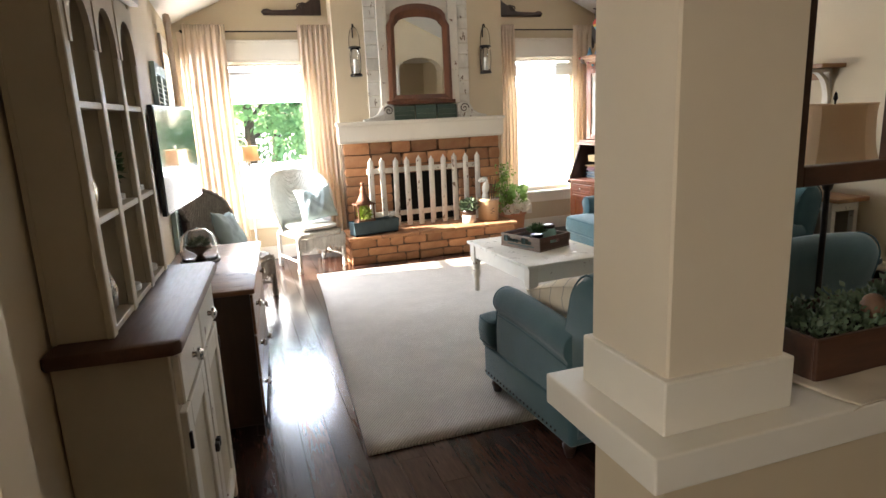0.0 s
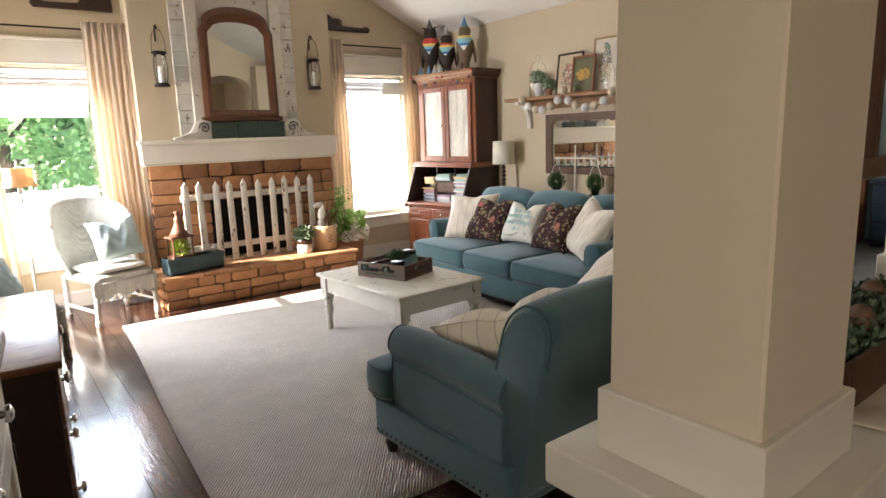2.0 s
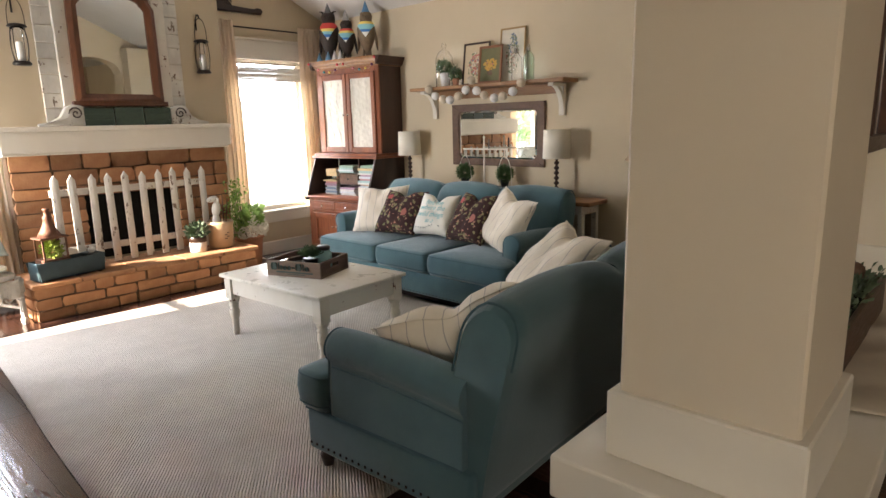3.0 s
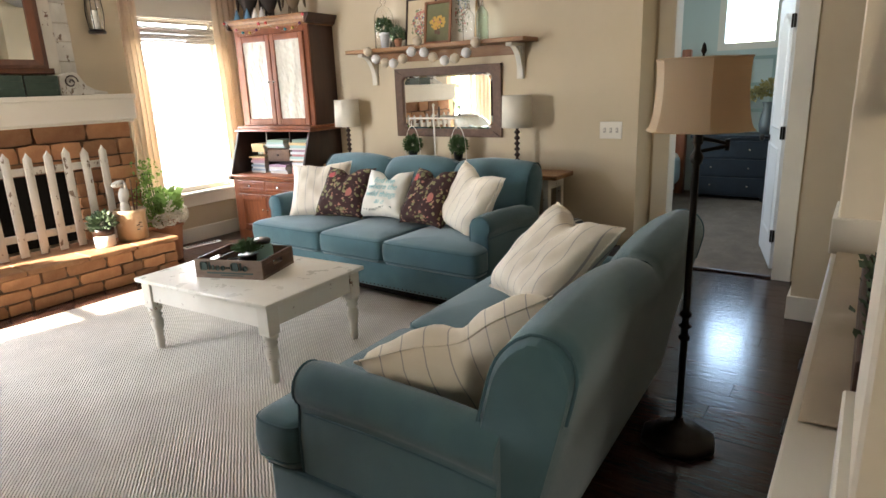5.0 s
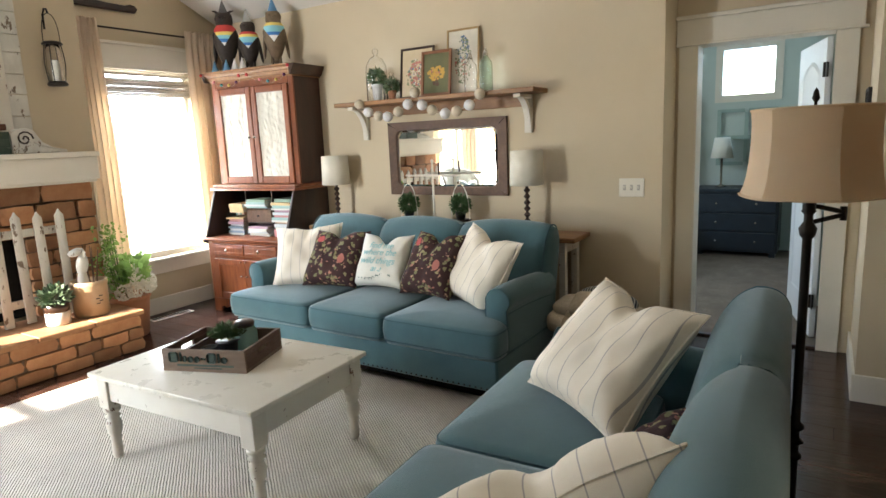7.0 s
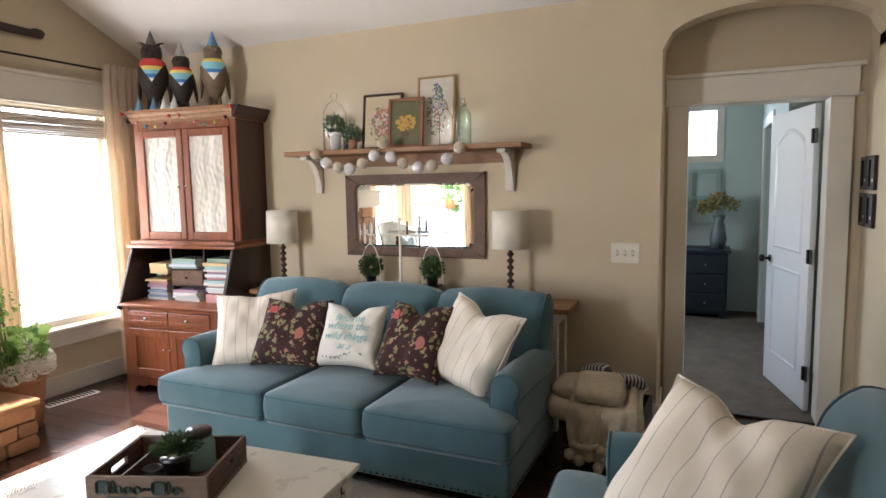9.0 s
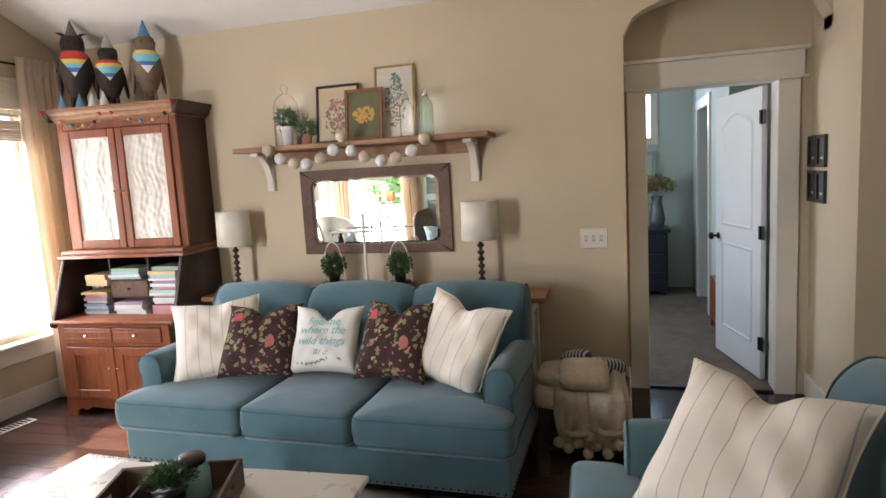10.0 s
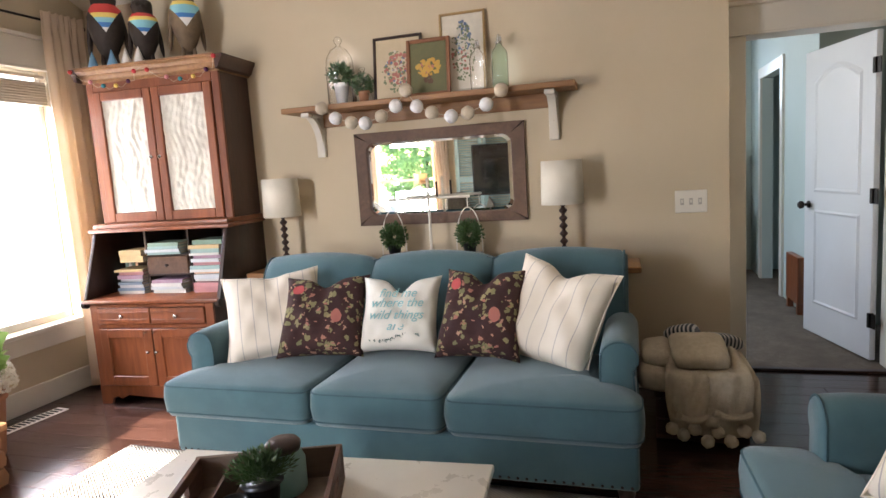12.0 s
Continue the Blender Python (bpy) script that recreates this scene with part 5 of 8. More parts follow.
def framed(y, w, h, x, tilt, frame_m, paper, blooms, seed, border=0.016):
    f = thing("framed_print", "small framed botanical print leaning on the wall", "picture", pose(x, y, SZ + 0.001, 0, 0, -90) @ pose(0, 0, 0, -tilt), "prints on the shelf")
    bm = box(-w / 2, -w / 2 + border, -0.016, 0.0, 0, h, 0.003)
    box(w / 2 - border, w / 2, -0.016, 0, 0, h, 0.003, bm=bm)
    box(-w / 2 + border, w / 2 - border, -0.016, 0, 0, border, 0.003, bm=bm)
    box(-w / 2 + border, w / 2 - border, -0.016, 0, h - border, h, 0.003, bm=bm)
    part("frame", bm, frame_m, f)
    part("print", box(-w / 2 + border, w / 2 - border, -0.006, -0.001, border, h - border), paper, f)
    rg = random.Random(seed)
    for k, (m, n, s, cx, cz, rx, rz) in enumerate(blooms):
        vs, fs = [], []
        for i in range(int(n * 1.7)):
            a, q = rg.uniform(0, 6.28), math.sqrt(rg.random())
            px, pz = cx * w + rx * w * q * math.cos(a), cz * h + rz * h * q * math.sin(a)
            px = max(-w / 2 + border + s, min(w / 2 - border - s, px))
            b0 = len(vs)
            sg = s * 0.72 * rg.uniform(0.5, 1.2)
            e = rg.uniform(0.35, 1.0)
            ta = rg.uniform(0, 3.14)
            for j in range(7):
                an = 6.283 * j / 7
                u, v = sg * math.cos(an), sg * e * math.sin(an)
                vs.append((px + u * math.cos(ta) - v * math.sin(ta), -0.0065 - 0.0004 * k - 0.00002 * i, pz + u * math.sin(ta) + v * math.cos(ta)))
            fs.append(tuple(range(b0, b0 + 7)))
        me = bpy.data.meshes.new("blooms")
        me.from_pydata(vs, [], fs)
        bmm = bmesh.new()
        bmm.from_mesh(me)
        tagged(part("painted_bloom", bmm, m, f, smooth=0.0), kind="stuff")


M["paper"] = shade("aged cream paper", (0.66, 0.55, 0.38), (0.58, 0.47, 0.31), 0.8, scale=14, bump=0.05)
M["pale paper"] = shade("pale print paper", (0.72, 0.66, 0.54), rough=0.8, scale=14, bump=0.05)
M["dim green"] = shade("dim green ground", (0.10, 0.11, 0.055), (0.16, 0.15, 0.07), 0.8, scale=8, bump=0.05)
M["rose"] = shade("rose paint", (0.52, 0.20, 0.16), rough=0.8, scale=40)
M["orange paint"] = shade("orange paint", (0.62, 0.28, 0.05), (0.55, 0.36, 0.08), 0.8, scale=40)
M["blue paint"] = shade("blue paint", (0.16, 0.22, 0.32), rough=0.8, scale=40)
M["sage paint"] = shade("sage paint", (0.22, 0.26, 0.15), rough=0.8, scale=40)
M["gilt"] = shade("worn gilt wood", (0.42, 0.27, 0.11), rough=0.45, scale=20, bump=0.2)
M["tray wood"] = shade("reddish brown old wood", (0.085, 0.033, 0.016), (0.05, 0.02, 0.011), 0.4, scale=8, stretch=(1, 6, 6), bump=0.15, bscale=60)
M["cherry"] = shade("reddish frame wood", (0.26, 0.10, 0.04), rough=0.45, scale=12)
framed(4.613, 0.31, 0.385, XW - 0.075, 7, "darkwood", "paper", [("sage paint", 60, 0.014, 0, 0.45, 0.34, 0.33), ("rose", 30, 0.020, 0, 0.48, 0.26, 0.26), ("pale paper", 14, 0.016, 0.0, 0.5, 0.28, 0.28), ("blue paint", 12, 0.012, 0, 0.45, 0.3, 0.3)], 1)
framed(4.405, 0.265, 0.335, XW - 0.125, 7, "cherry", "dim green", [("orange paint", 40, 0.020, 0, 0.50, 0.26, 0.15), ("rose", 7, 0.016, -0.05, 0.5, 0.2, 0.12), ("walnut", 14, 0.014, 0, 0.30, 0.10, 0.08)], 2, 0.022)
framed(4.211, 0.275, 0.475, XW - 0.055, 5, "gilt", "pale paper", [("sage paint", 60, 0.013, 0, 0.52, 0.26, 0.36), ("blue paint", 22, 0.015, 0, 0.68, 0.18, 0.22), ("rose", 10, 0.014, -0.05, 0.42, 0.2, 0.16)], 3, 0.014)


def siphon(y, h, m):
    s = thing("soda_siphon", "old glass soda siphon bottle with a metal spout", "bottle", pose(XW - 0.115, y, SZ + 0.001, 0, 0, 200), "siphon bottles on the shelf")
    r = 0.047
    part("bottle", glass_body([(r * 0.96, 0), (r, 0.012), (r, h * 0.62), (r * 0.93, h * 0.69), (r * 0.62, h * 0.755), (r * 0.42, h * 0.79), (r * 0.36, h * 0.84)], 0.004), m, s).visible_shadow = False
    bm = lathe([(0, h * 0.83), (0.019, h * 0.83), (0.02, h * 0.87), (0.014, h * 0.88), (0.014, h * 0.93), (0.009, h * 0.96), (0.008, h)], 14)
    tube([(0, 0, h * 0.93), (0.03, 0, h * 0.95), (0.05, 0, h * 0.92), (0.058, 0, h * 0.84)], 0.0075, 8, bm)
    tube([(0, 0, h * 0.97), (-0.022, 0, h * 0.99), (-0.036, 0, h * 0.90)], 0.006, 8, bm)
    part("spout", bm, "brass", s, "pewter spout and lever")


siphon(4.11, 0.285, "glass")
siphon(3.984, 0.30, "green glass")

# felt ball garland along the shelf
fg = thing("felt_ball_garland", "string of cream and white felt balls draped on the shelf", "garland")
bp_ = [(5.029, 1.739), (4.945, 1.674), (4.847, 1.64), (4.759, 1.63), (4.657, 1.661), (4.565, 1.71), (4.499, 1.792), (4.44, 1.697), (4.353, 1.655), (4.242, 1.625), (4.147, 1.635), (4.041, 1.672), (3.955, 1.74)]
pts = [(XW - 0.272, y, z) for y, z in bp_]
part("string", tube([(XW - 0.25, 5.09, SZ + 0.004)] + pts + [(XW - 0.25, 3.88, SZ + 0.004)], 0.002, 6), "wool", fg)
for i, p in enumerate(pts):
    bm = bmesh.new()
    bmesh.ops.create_icosphere(bm, subdivisions=3, radius=0.0385, matrix=Matrix.Translation(p))
    rg = random.Random(i)
    for v in bm.verts:
        v.co += (v.co - Vector(p)) * rg.uniform(-0.05, 0.05)
    part("felt_ball", bm, "white pom" if i in (1, 3, 5, 7, 9, 11) else "tan pom", fg, "white felt ball" if i in (1, 3, 5, 7, 9, 11) else "cream felt ball", smooth=1.0)

# ---- console table behind the sofa ----
co_ = thing("console_table", "narrow wooden console table behind the sofa", "console table")
part("top", box(4.235, XW - 0.02, 3.255, 5.62, 0.735, 0.768, 0.005), "honey", co_)
part("apron", box(4.26, XW - 0.03, 3.33, 5.55, 0.66, 0.735, 0.003), "chippy", co_)
for y in (3.33, 5.51):
    for x in (4.265, XW - 0.075):
        part("leg", box(x, x + 0.045, y, y + 0.045, 0, 0.66, 0.004), "chippy", co_)


def table_lamp(y, at_x=4.40):
    l = thing("table_lamp", "dark barley-twist table lamp with a cream drum shade", "lamp", pose(at_x, y, 0.769), "lamps on the console")
    part("foot", lathe([(0, 0), (0.07, 0), (0.07, 0.012), (0.045, 0.022), (0.018, 0.032), (0, 0.034)], 20), "darkwood", l)
    prof = []
    for i in range(46):
        z = 0.03 + 0.30 * i / 45
        prof.append((0.0165 + 0.0075 * math.sin(i / 45 * 2 * math.pi * 7), z))
    part("stem", lathe(prof + [(0.006, 0.335), (0.006, 0.40)], 14), "darkwood", l)
    part("shade", lathe([(0.118, 0.335), (0.112, 0.575), (0.109, 0.575), (0.115, 0.335)], 32), "cream shade", l, "cream drum shade")
    part("spider", tube([(-0.110, 0, 0.56), (0.110, 0, 0.56)], 0.003, 6), "iron", l)


table_lamp(3.66)
table_lamp(5.42)

sc = thing("balance_scale", "old white metal balance scale with hanging hoops", "scale", pose(4.40, 4.44, 0.769, 0, 0, -90))
bm = lathe([(0, 0), (0.06, 0), (0.055, 0.012), (0.014, 0.022), (0.010, 0.06), (0.015, 0.10), (0.008, 0.11), (0.008, 0.42), (0.014, 0.43), (0.007, 0.44), (0.007, 0.50), (0.013, 0.515), (0, 0.53)], 14)
part("post", bm, "chippy", sc)
part("beam", tube([(-0.25, 0, 0.405), (0.25, 0, 0.405)], 0.008, 8), "chippy", sc)
part("pointer", tube([(0.055, 0, 0.41), (0.055, 0, 0.50)], 0.007, 8), "darkwood", sc)
for s in (-1, 1):
    x = s * 0.235
    hoop = [(x + 0.078 * math.cos(a), 0, 0.05 + 0.02 + (0.27 if 0 < i < 16 else 0) * math.sin(a) ** 0.8) for i, a in enumerate([math.pi * i / 16 for i in range(17)])]
    part("hoop", tube(hoop, 0.0032, 6), "chippy", sc)
    part("hanger", tube([(x, 0, 0.34), (x, 0, 0.40)], 0.0032, 6), "chippy", sc)
    part("pan", lathe([(0, 0.062), (0.080, 0.064), (0.083, 0.072), (0.0, 0.070)], 20, at=(x, 0, 0)), "iron", sc)
    p = thing("potted_topiary", "small round boxwood plant in a black pot", "plant", sc.matrix_basis @ pose(x, 0, 0.072), "topiary plants on the scale")
    part("pot", lathe([(0, 0), (0.032, 0), (0.042, 0.058), (0.044, 0.06), (0, 0.058)], 16), "black", p)
    bush(p, "foliage", (0, 0, 0.115), 0.078, 1500, 0.011, 40 + s, long=2.2)

sw = thing("light_switch", "three-gang cream switch plate on the wall", "light switch", pose(XW, 2.98, 1.074, 0, 0, -90))
part("plate", box(-0.083, 0.083, -0.006, -0.0005, -0.062, 0.062, 0.003), "trim", sw)
# a thin grey plate under each toggle stands for its shadow
for x in (-0.046, 0, 0.046):
    part("slot", box(x - 0.009, x + 0.009, -0.0075, -0.005, -0.018, 0.018), "toggle shade", sw, "grey slot plate painting the toggle's shade")
    part("toggle", box(x - 0.005, x + 0.005, -0.016, -0.005, -0.006, 0.012, 0.002), "trim", sw)

# ---- crate of blankets beside the sofa ----
cr = thing("wooden_crate", "low wooden crate full of knitted blankets", "crate", pose(4.08, 3.0, 0, 0, 0, -4))
part("bottom", box(-0.22, 0.22, -0.2, 0.2, 0.01, 0.025), "walnut", cr)
for x in (-0.22, 0.205):
    for z in (0.0, 0.1, 0.2):
        part("slat", box(x, x + 0.015, -0.2, 0.2, z + 0.005, z + 0.095, 0.002), "crate and shaded side", cr)
for y in (-0.2, 0.185):
    for z in (0.0, 0.1, 0.2):
        part("slat", box(-0.205, 0.205, y, y + 0.015, z + 0.005, z + 0.095, 0.002), "crate and shaded side", cr)


def folded(w, d, h, at, m, label, poms=False, seed=0):
    b = thing("folded_blanket", label, "blanket", at, "blankets in the crate")
    rg = random.Random(seed)
    bm = pad(w, d, h, 5, 3, 14, 8)
    for v in bm.verts:
        v.co.z += 0.012 * math.sin(9 * v.co.x + seed) * math.cos(7 * v.co.y)
        v.co.y += 0.008 * math.sin(40 * v.co.z)
    part("folds", bm, m, b, smooth=1.0)
    if poms:
        for i in range(7):
            bm = bmesh.new()
            bmesh.ops.create_icosphere(bm, subdivisions=2, radius=0.032, matrix=Matrix.Translation((-w / 2 - 0.01, -d / 2 + 0.01 + d * i / 6, -h / 2 + rg.uniform(-0.05, 0.02))))
            part("pompom", bm, "tan pom", b, "tan wool pompom")
    return b


dp = thing("draped_blanket", "cream knitted throw with pompoms hanging over the crate", "blanket", group="blankets in the crate")


def drape(u, v, y0=2.80, wide=0.38, hang=0.20, out=0.0):
    """A throw laid over the crate and its west side; v runs from the back to the hem."""
    y = y0 + wide * u + 0.012 * math.sin(7 * v + 3 * u)
    soft = 0.012 * math.sin(7 * u + 2 * v) + 0.006 * math.sin(17 * u - 5 * v)
    if v < 0.5:
        k = v / 0.5
        return (4.24 - 0.42 * k - out * k, y, 0.345 + 0.03 * math.sin(math.pi * k) + soft + out)
    k = (v - 0.5) / 0.5
    a = min(1.0, k / 0.35) * math.pi / 2
    return (3.82 - out - 0.045 * math.sin(a) + soft * 0.7, y - 0.015 * k, 0.345 + out - 0.045 * (1 - math.cos(a)) - hang * max(0.0, k - 0.2) / 0.8 - 0.018 * abs(math.sin(2.6 * u + 0.4)) * k)


part("under_layer", sheet(lambda u, v: drape(u, v, 2.80, 0.37, 0.21), 36, 40, 0.02), "wool", dp, smooth=1.2)
part("upper_fold", sheet(lambda u, v: drape(u, v, 2.83, 0.17, 0.13, 0.022), 30, 36, 0.02), "wool", dp, smooth=1.2)
part("upper_fold", sheet(lambda u, v: drape(u, v, 3.01, 0.15, 0.15, 0.026), 30, 36, 0.02), "wool", dp, smooth=1.2)
for y0, wd, hg, ot in ((2.83, 0.17, 0.13, 0.022), (3.01, 0.15, 0.15, 0.026)):
    part("rolled_hem", tube([drape(i / 10, 1.0, y0, wd, hg, ot) for i in range(11)], 0.017, 8), "wool", dp)
for i, (u, dz) in enumerate(((0.0, 0.0), (0.15, 0.035), (0.29, -0.01), (0.44, 0.03), (0.55, -0.015), (0.70, 0.03), (0.84, -0.005), (0.98, 0.02), (0.50, 0.075))):
    x, y, z = drape(u, 1.0)
    bm = bmesh.new()
    bmesh.ops.create_icosphere(bm, subdivisions=3, radius=0.028, matrix=Matrix.Translation((x - 0.022, y, z + dz - 0.008)))
    rg = random.Random(i)
    for vv in bm.verts:
        vv.co += Vector((rg.uniform(-1, 1), rg.uniform(-1, 1), rg.uniform(-1, 1))) * 0.0028
    part("pompom", bm, "wool", dp, "cream wool pompom", smooth=1.2)
folded(0.24, 0.25, 0.10, pose(3.90, 3.02, 0.43, 0, -22, 4), "wool", "cream cable-knit blanket folded on the stack", False, 3)
M["chevron"] = striped(shade("grey and white weave", (0.62, 0.60, 0.55), rough=1.0, scale=30, bump=0.8, bscale=160), 1, 0.02, 0.011, (0.05, 0.06, 0.07))
folded(0.12, 0.19, 0.075, pose(4.08, 2.90, 0.435, 10, 0, 24), "chevron", "dark and white striped throw crumpled behind the stack", False, 4)
folded(0.11, 0.16, 0.085, pose(4.10, 3.07, 0.445, -14, 0, -18), "chevron", "dark and white striped throw crumpled behind the stack", False, 8)
folded(0.26, 0.15, 0.12, pose(3.93, 3.225, 0.315, 12, 0, 5), "tan pom", "tan fuzzy blanket squeezed beside the sofa", False, 5)
folded(0.24, 0.14, 0.10, pose(3.99, 3.20, 0.395, -10, 0, -6), "tan pom", "tan fuzzy blanket squeezed beside the sofa", False, 6)

# ---- sofa pillows ----


def floral(name):
    m = shade(name, (0.055, 0.018, 0.016), (0.035, 0.012, 0.012), 0.95, scale=30, bump=0.4, bscale=400)
    nt = m.node_tree
    b = nt.nodes["Principled BSDF"]
    old = b.inputs["Base Color"].links[0].from_socket
    co = nt.nodes.new("ShaderNodeTexCoord")
    for sc2, thr, cols, seed in ((30, 0.42, ((0.15, 0.15, 0.07), (0.27, 0.23, 0.11)), 1), (26, 0.26, ((0.30, 0.12, 0.09), (0.40, 0.24, 0.16)), 5), (8, 0.26, ((0.42, 0.03, 0.04), (0.36, 0.13, 0.10)), 9)):
        v = nt.nodes.new("ShaderNodeTexVoronoi")
        v.inputs["Scale"].default_value = sc2
        mp = nt.nodes.new("ShaderNodeMapping")
        mp.inputs["Location"].default_value = (seed, seed * 0.7, seed * 1.3)
        nz = nt.nodes.new("ShaderNodeTexNoise")
        nz.inputs["Scale"].default_value = sc2 * 1.5
        mxv = nt.nodes.new("ShaderNodeMix")
        mxv.data_type = "RGBA"
        mxv.inputs[0].default_value = 0.04
        nt.links.new(co.outputs["Object"], mp.inputs[0])
        nt.links.new(mp.outputs[0], mxv.inputs[6])
        nt.links.new(mp.outputs[0], nz.inputs["Vector"])
        nt.links.new(nz.outputs["Color"], mxv.inputs[7])
        nt.links.new(mxv.outputs[2], v.inputs["Vector"])
        lt = nt.nodes.new("ShaderNodeMath")
        lt.operation = "LESS_THAN"
        lt.inputs[1].default_value = thr
        nt.links.new(v.outputs["Distance"], lt.inputs[0])
        pick = nt.nodes.new("ShaderNodeMix")
        pick.data_type = "RGBA"
        pick.inputs[6].default_value, pick.inputs[7].default_value = (*cols[0], 1), (*cols[1], 1)
        sepc = nt.nodes.new("ShaderNodeSeparateColor")
        nt.links.new(v.outputs["Color"], sepc.inputs[0])
        nt.links.new(sepc.outputs[0], pick.inputs[0])
        some = nt.nodes.new("ShaderNodeMath")
        some.operation = "GREATER_THAN"
        some.inputs[1].default_value = 0.35 if sc2 > 15 else 0.66
        nt.links.new(sepc.outputs[1], some.inputs[0])
        both = nt.nodes.new("ShaderNodeMath")
        both.operation = "MULTIPLY"
        nt.links.new(lt.outputs[0], both.inputs[0])
        nt.links.new(some.outputs[0], both.inputs[1])
        x = nt.nodes.new("ShaderNodeMix")
        x.data_type = "RGBA"
        nt.links.new(both.outputs[0], x.inputs[0])
        nt.links.new(old, x.inputs[6])
        nt.links.new(pick.outputs[2], x.inputs[7])
        old = x.outputs[2]
    nt.links.new(old, b.inputs["Base Color"])
    return m


M["floral"] = floral("dark floral cotton")
M["white cotton"] = shade("white cotton", (0.76, 0.74, 0.67), (0.70, 0.68, 0.61), 0.95, scale=16, bump=0.3, bscale=400)
M["teal ink"] = shade("teal ink", (0.20, 0.44, 0.45), (0.30, 0.52, 0.53), 0.95, scale=30)
M["leaf ink"] = shade("grey green ink", (0.24, 0.30, 0.27), rough=0.95)


def throw_pillow(m, w, h, d, at, label, seed, chop=0.0, piped=True):
    p = thing("throw_pillow", label, "pillow", at, "throw pillows")
    part("cover", pillow(w, h, d, seed, chop), m, p, smooth=1.2)
    if piped:
        pts2 = []
        n2 = 22
        for i in range(n2 * 4):
            side, t = divmod(i, n2)
            u, v = ((-1 + 2 * t / n2, 1), (1, 1 - 2 * t / n2), (1 - 2 * t / n2, -1), (-1, -1 + 2 * t / n2))[side]
            x = w / 2 * u * (1 - 0.10 * (1 - abs(v) ** 2.2) * abs(u) ** 3)
            z = h / 2 * v * (1 - 0.10 * (1 - abs(u) ** 2.2) * abs(v) ** 3)
            if chop:
                z -= chop * math.exp(-(u / 0.28) ** 2) * max(0, (v + 0.35)) / 1.35
            pts2.append((x, 0, z))
        part("piping", tube(pts2 + pts2[:1], 0.004, 6), m, p)
    return p


def resting(mid, along, up, drop):
    """Lays a pillow by the middle of its top edge, the run of that edge and its upward lean."""
    x = Vector(along).normalized()
    z = Vector(up)
    z = (z - z.dot(x) * x).normalized()
    y = z.cross(x)
    c = Vector(mid) - drop * z
    return Matrix(((x.x, y.x, z.x, c.x), (x.y, y.y, z.y, c.y), (x.z, y.z, z.z, c.z), (0, 0, 0, 1)))


throw_pillow("cream stripe", 0.50, 0.49, 0.17, resting((3.77, 5.15, 0.845), (0.24, -0.40, 0.02), (0.255, 0.13, 0.38), 0.24), "cream ticking-striped pillow with piped edge", 1, 0.015)
throw_pillow("floral", 0.44, 0.44, 0.17, resting((3.76, 4.80, 0.825), (0.07, -0.42, 0.0), (0.255, 0.07, 0.36), 0.215), "dark burgundy floral pillow", 2, 0.05, False)
pw = throw_pillow("white cotton", 0.40, 0.385, 0.15, resting((3.76, 4.395, 0.82), (0.03, -0.40, 0.0), (0.18, 0.02, 0.34), 0.19), "white pillow with teal lettering and leaf sprigs", 3, 0.07, False)
throw_pillow("floral", 0.41, 0.45, 0.18, resting((3.78, 3.965, 0.845), (-0.04, -0.38, 0.0), (0.25, 0.05, 0.37), 0.22), "dark burgundy floral pillow", 4, 0.06, False)
throw_pillow("cream stripe", 0.50, 0.48, 0.18, resting((3.745, 3.57, 0.865), (-0.20, -0.41, -0.07), (0.21, -0.04, 0.39), 0.235), "cream ticking-striped pillow with piped edge", 5, 0.05)


def lettering(parent, text, size, x, y, z, m, name="lettering", rot=90, shear=0.35):
    cu = bpy.data.curves.new("lettering", "FONT")
    cu.body, cu.size, cu.align_x, cu.align_y, cu.extrude, cu.shear = text, size, "CENTER", "CENTER", 0.0015, shear
    tmp = bpy.data.objects.new("tmp", cu)
    scene.collection.objects.link(tmp)
    me = bpy.data.meshes.new_from_object(tmp.evaluated_get(bpy.context.evaluated_depsgraph_get()))
    bpy.data.objects.remove(tmp)
    me.materials.clear()
    me.materials.append(M[m])
    ob = new(name, me)
    ob.parent = parent
    ob.matrix_basis = pose(x, y, z, rot)
    return ob


bpy.context.view_layer.update()
for t, z, yy in (("find me", 0.085, -0.072), ("where the", 0.035, -0.080), ("wild things", -0.025, -0.084), ("are", -0.078, -0.084)):
    lettering(pw, t, 0.062, 0.0, yy, z, "teal ink")
rg = random.Random(2)


def sprig():
    u = rg.uniform(-0.12, 0.12)
    return Vector((u, -0.076, -0.135 + 0.018 * math.sin(20 * u))), Vector((rg.uniform(-1, 1), -0.05, rg.uniform(-0.4, 1)))


part("leaf_sprig", leaves(46, sprig, 0.009, rg), "leaf ink", pw)

# loveseat pillows
throw_pillow("cream stripe", 0.62, 0.47, 0.27, resting((1.49, 2.34, 0.735), (0.22, -0.50, 0.21), (-0.55, 0.0, 0.62), 0.21), "cream ticking-striped pillow lying against the arm", 11, 0.05)
throw_pillow("cream stripe", 0.53, 0.51, 0.19, resting((2.633, 2.388, 0.863), (-0.31, -0.43, -0.02), (0.34, -0.105, 0.36), 0.25), "cream ticking-striped pillow propped on its corner", 12, 0.06)
throw_pillow("floral", 0.38, 0.33, 0.12, pose(2.11, 2.29, 0.505, 0, 0, 180) @ pose(0, 0, 0, -42, 0, 0), "dark burgundy floral pillow tucked behind", 13, 0.0, False)

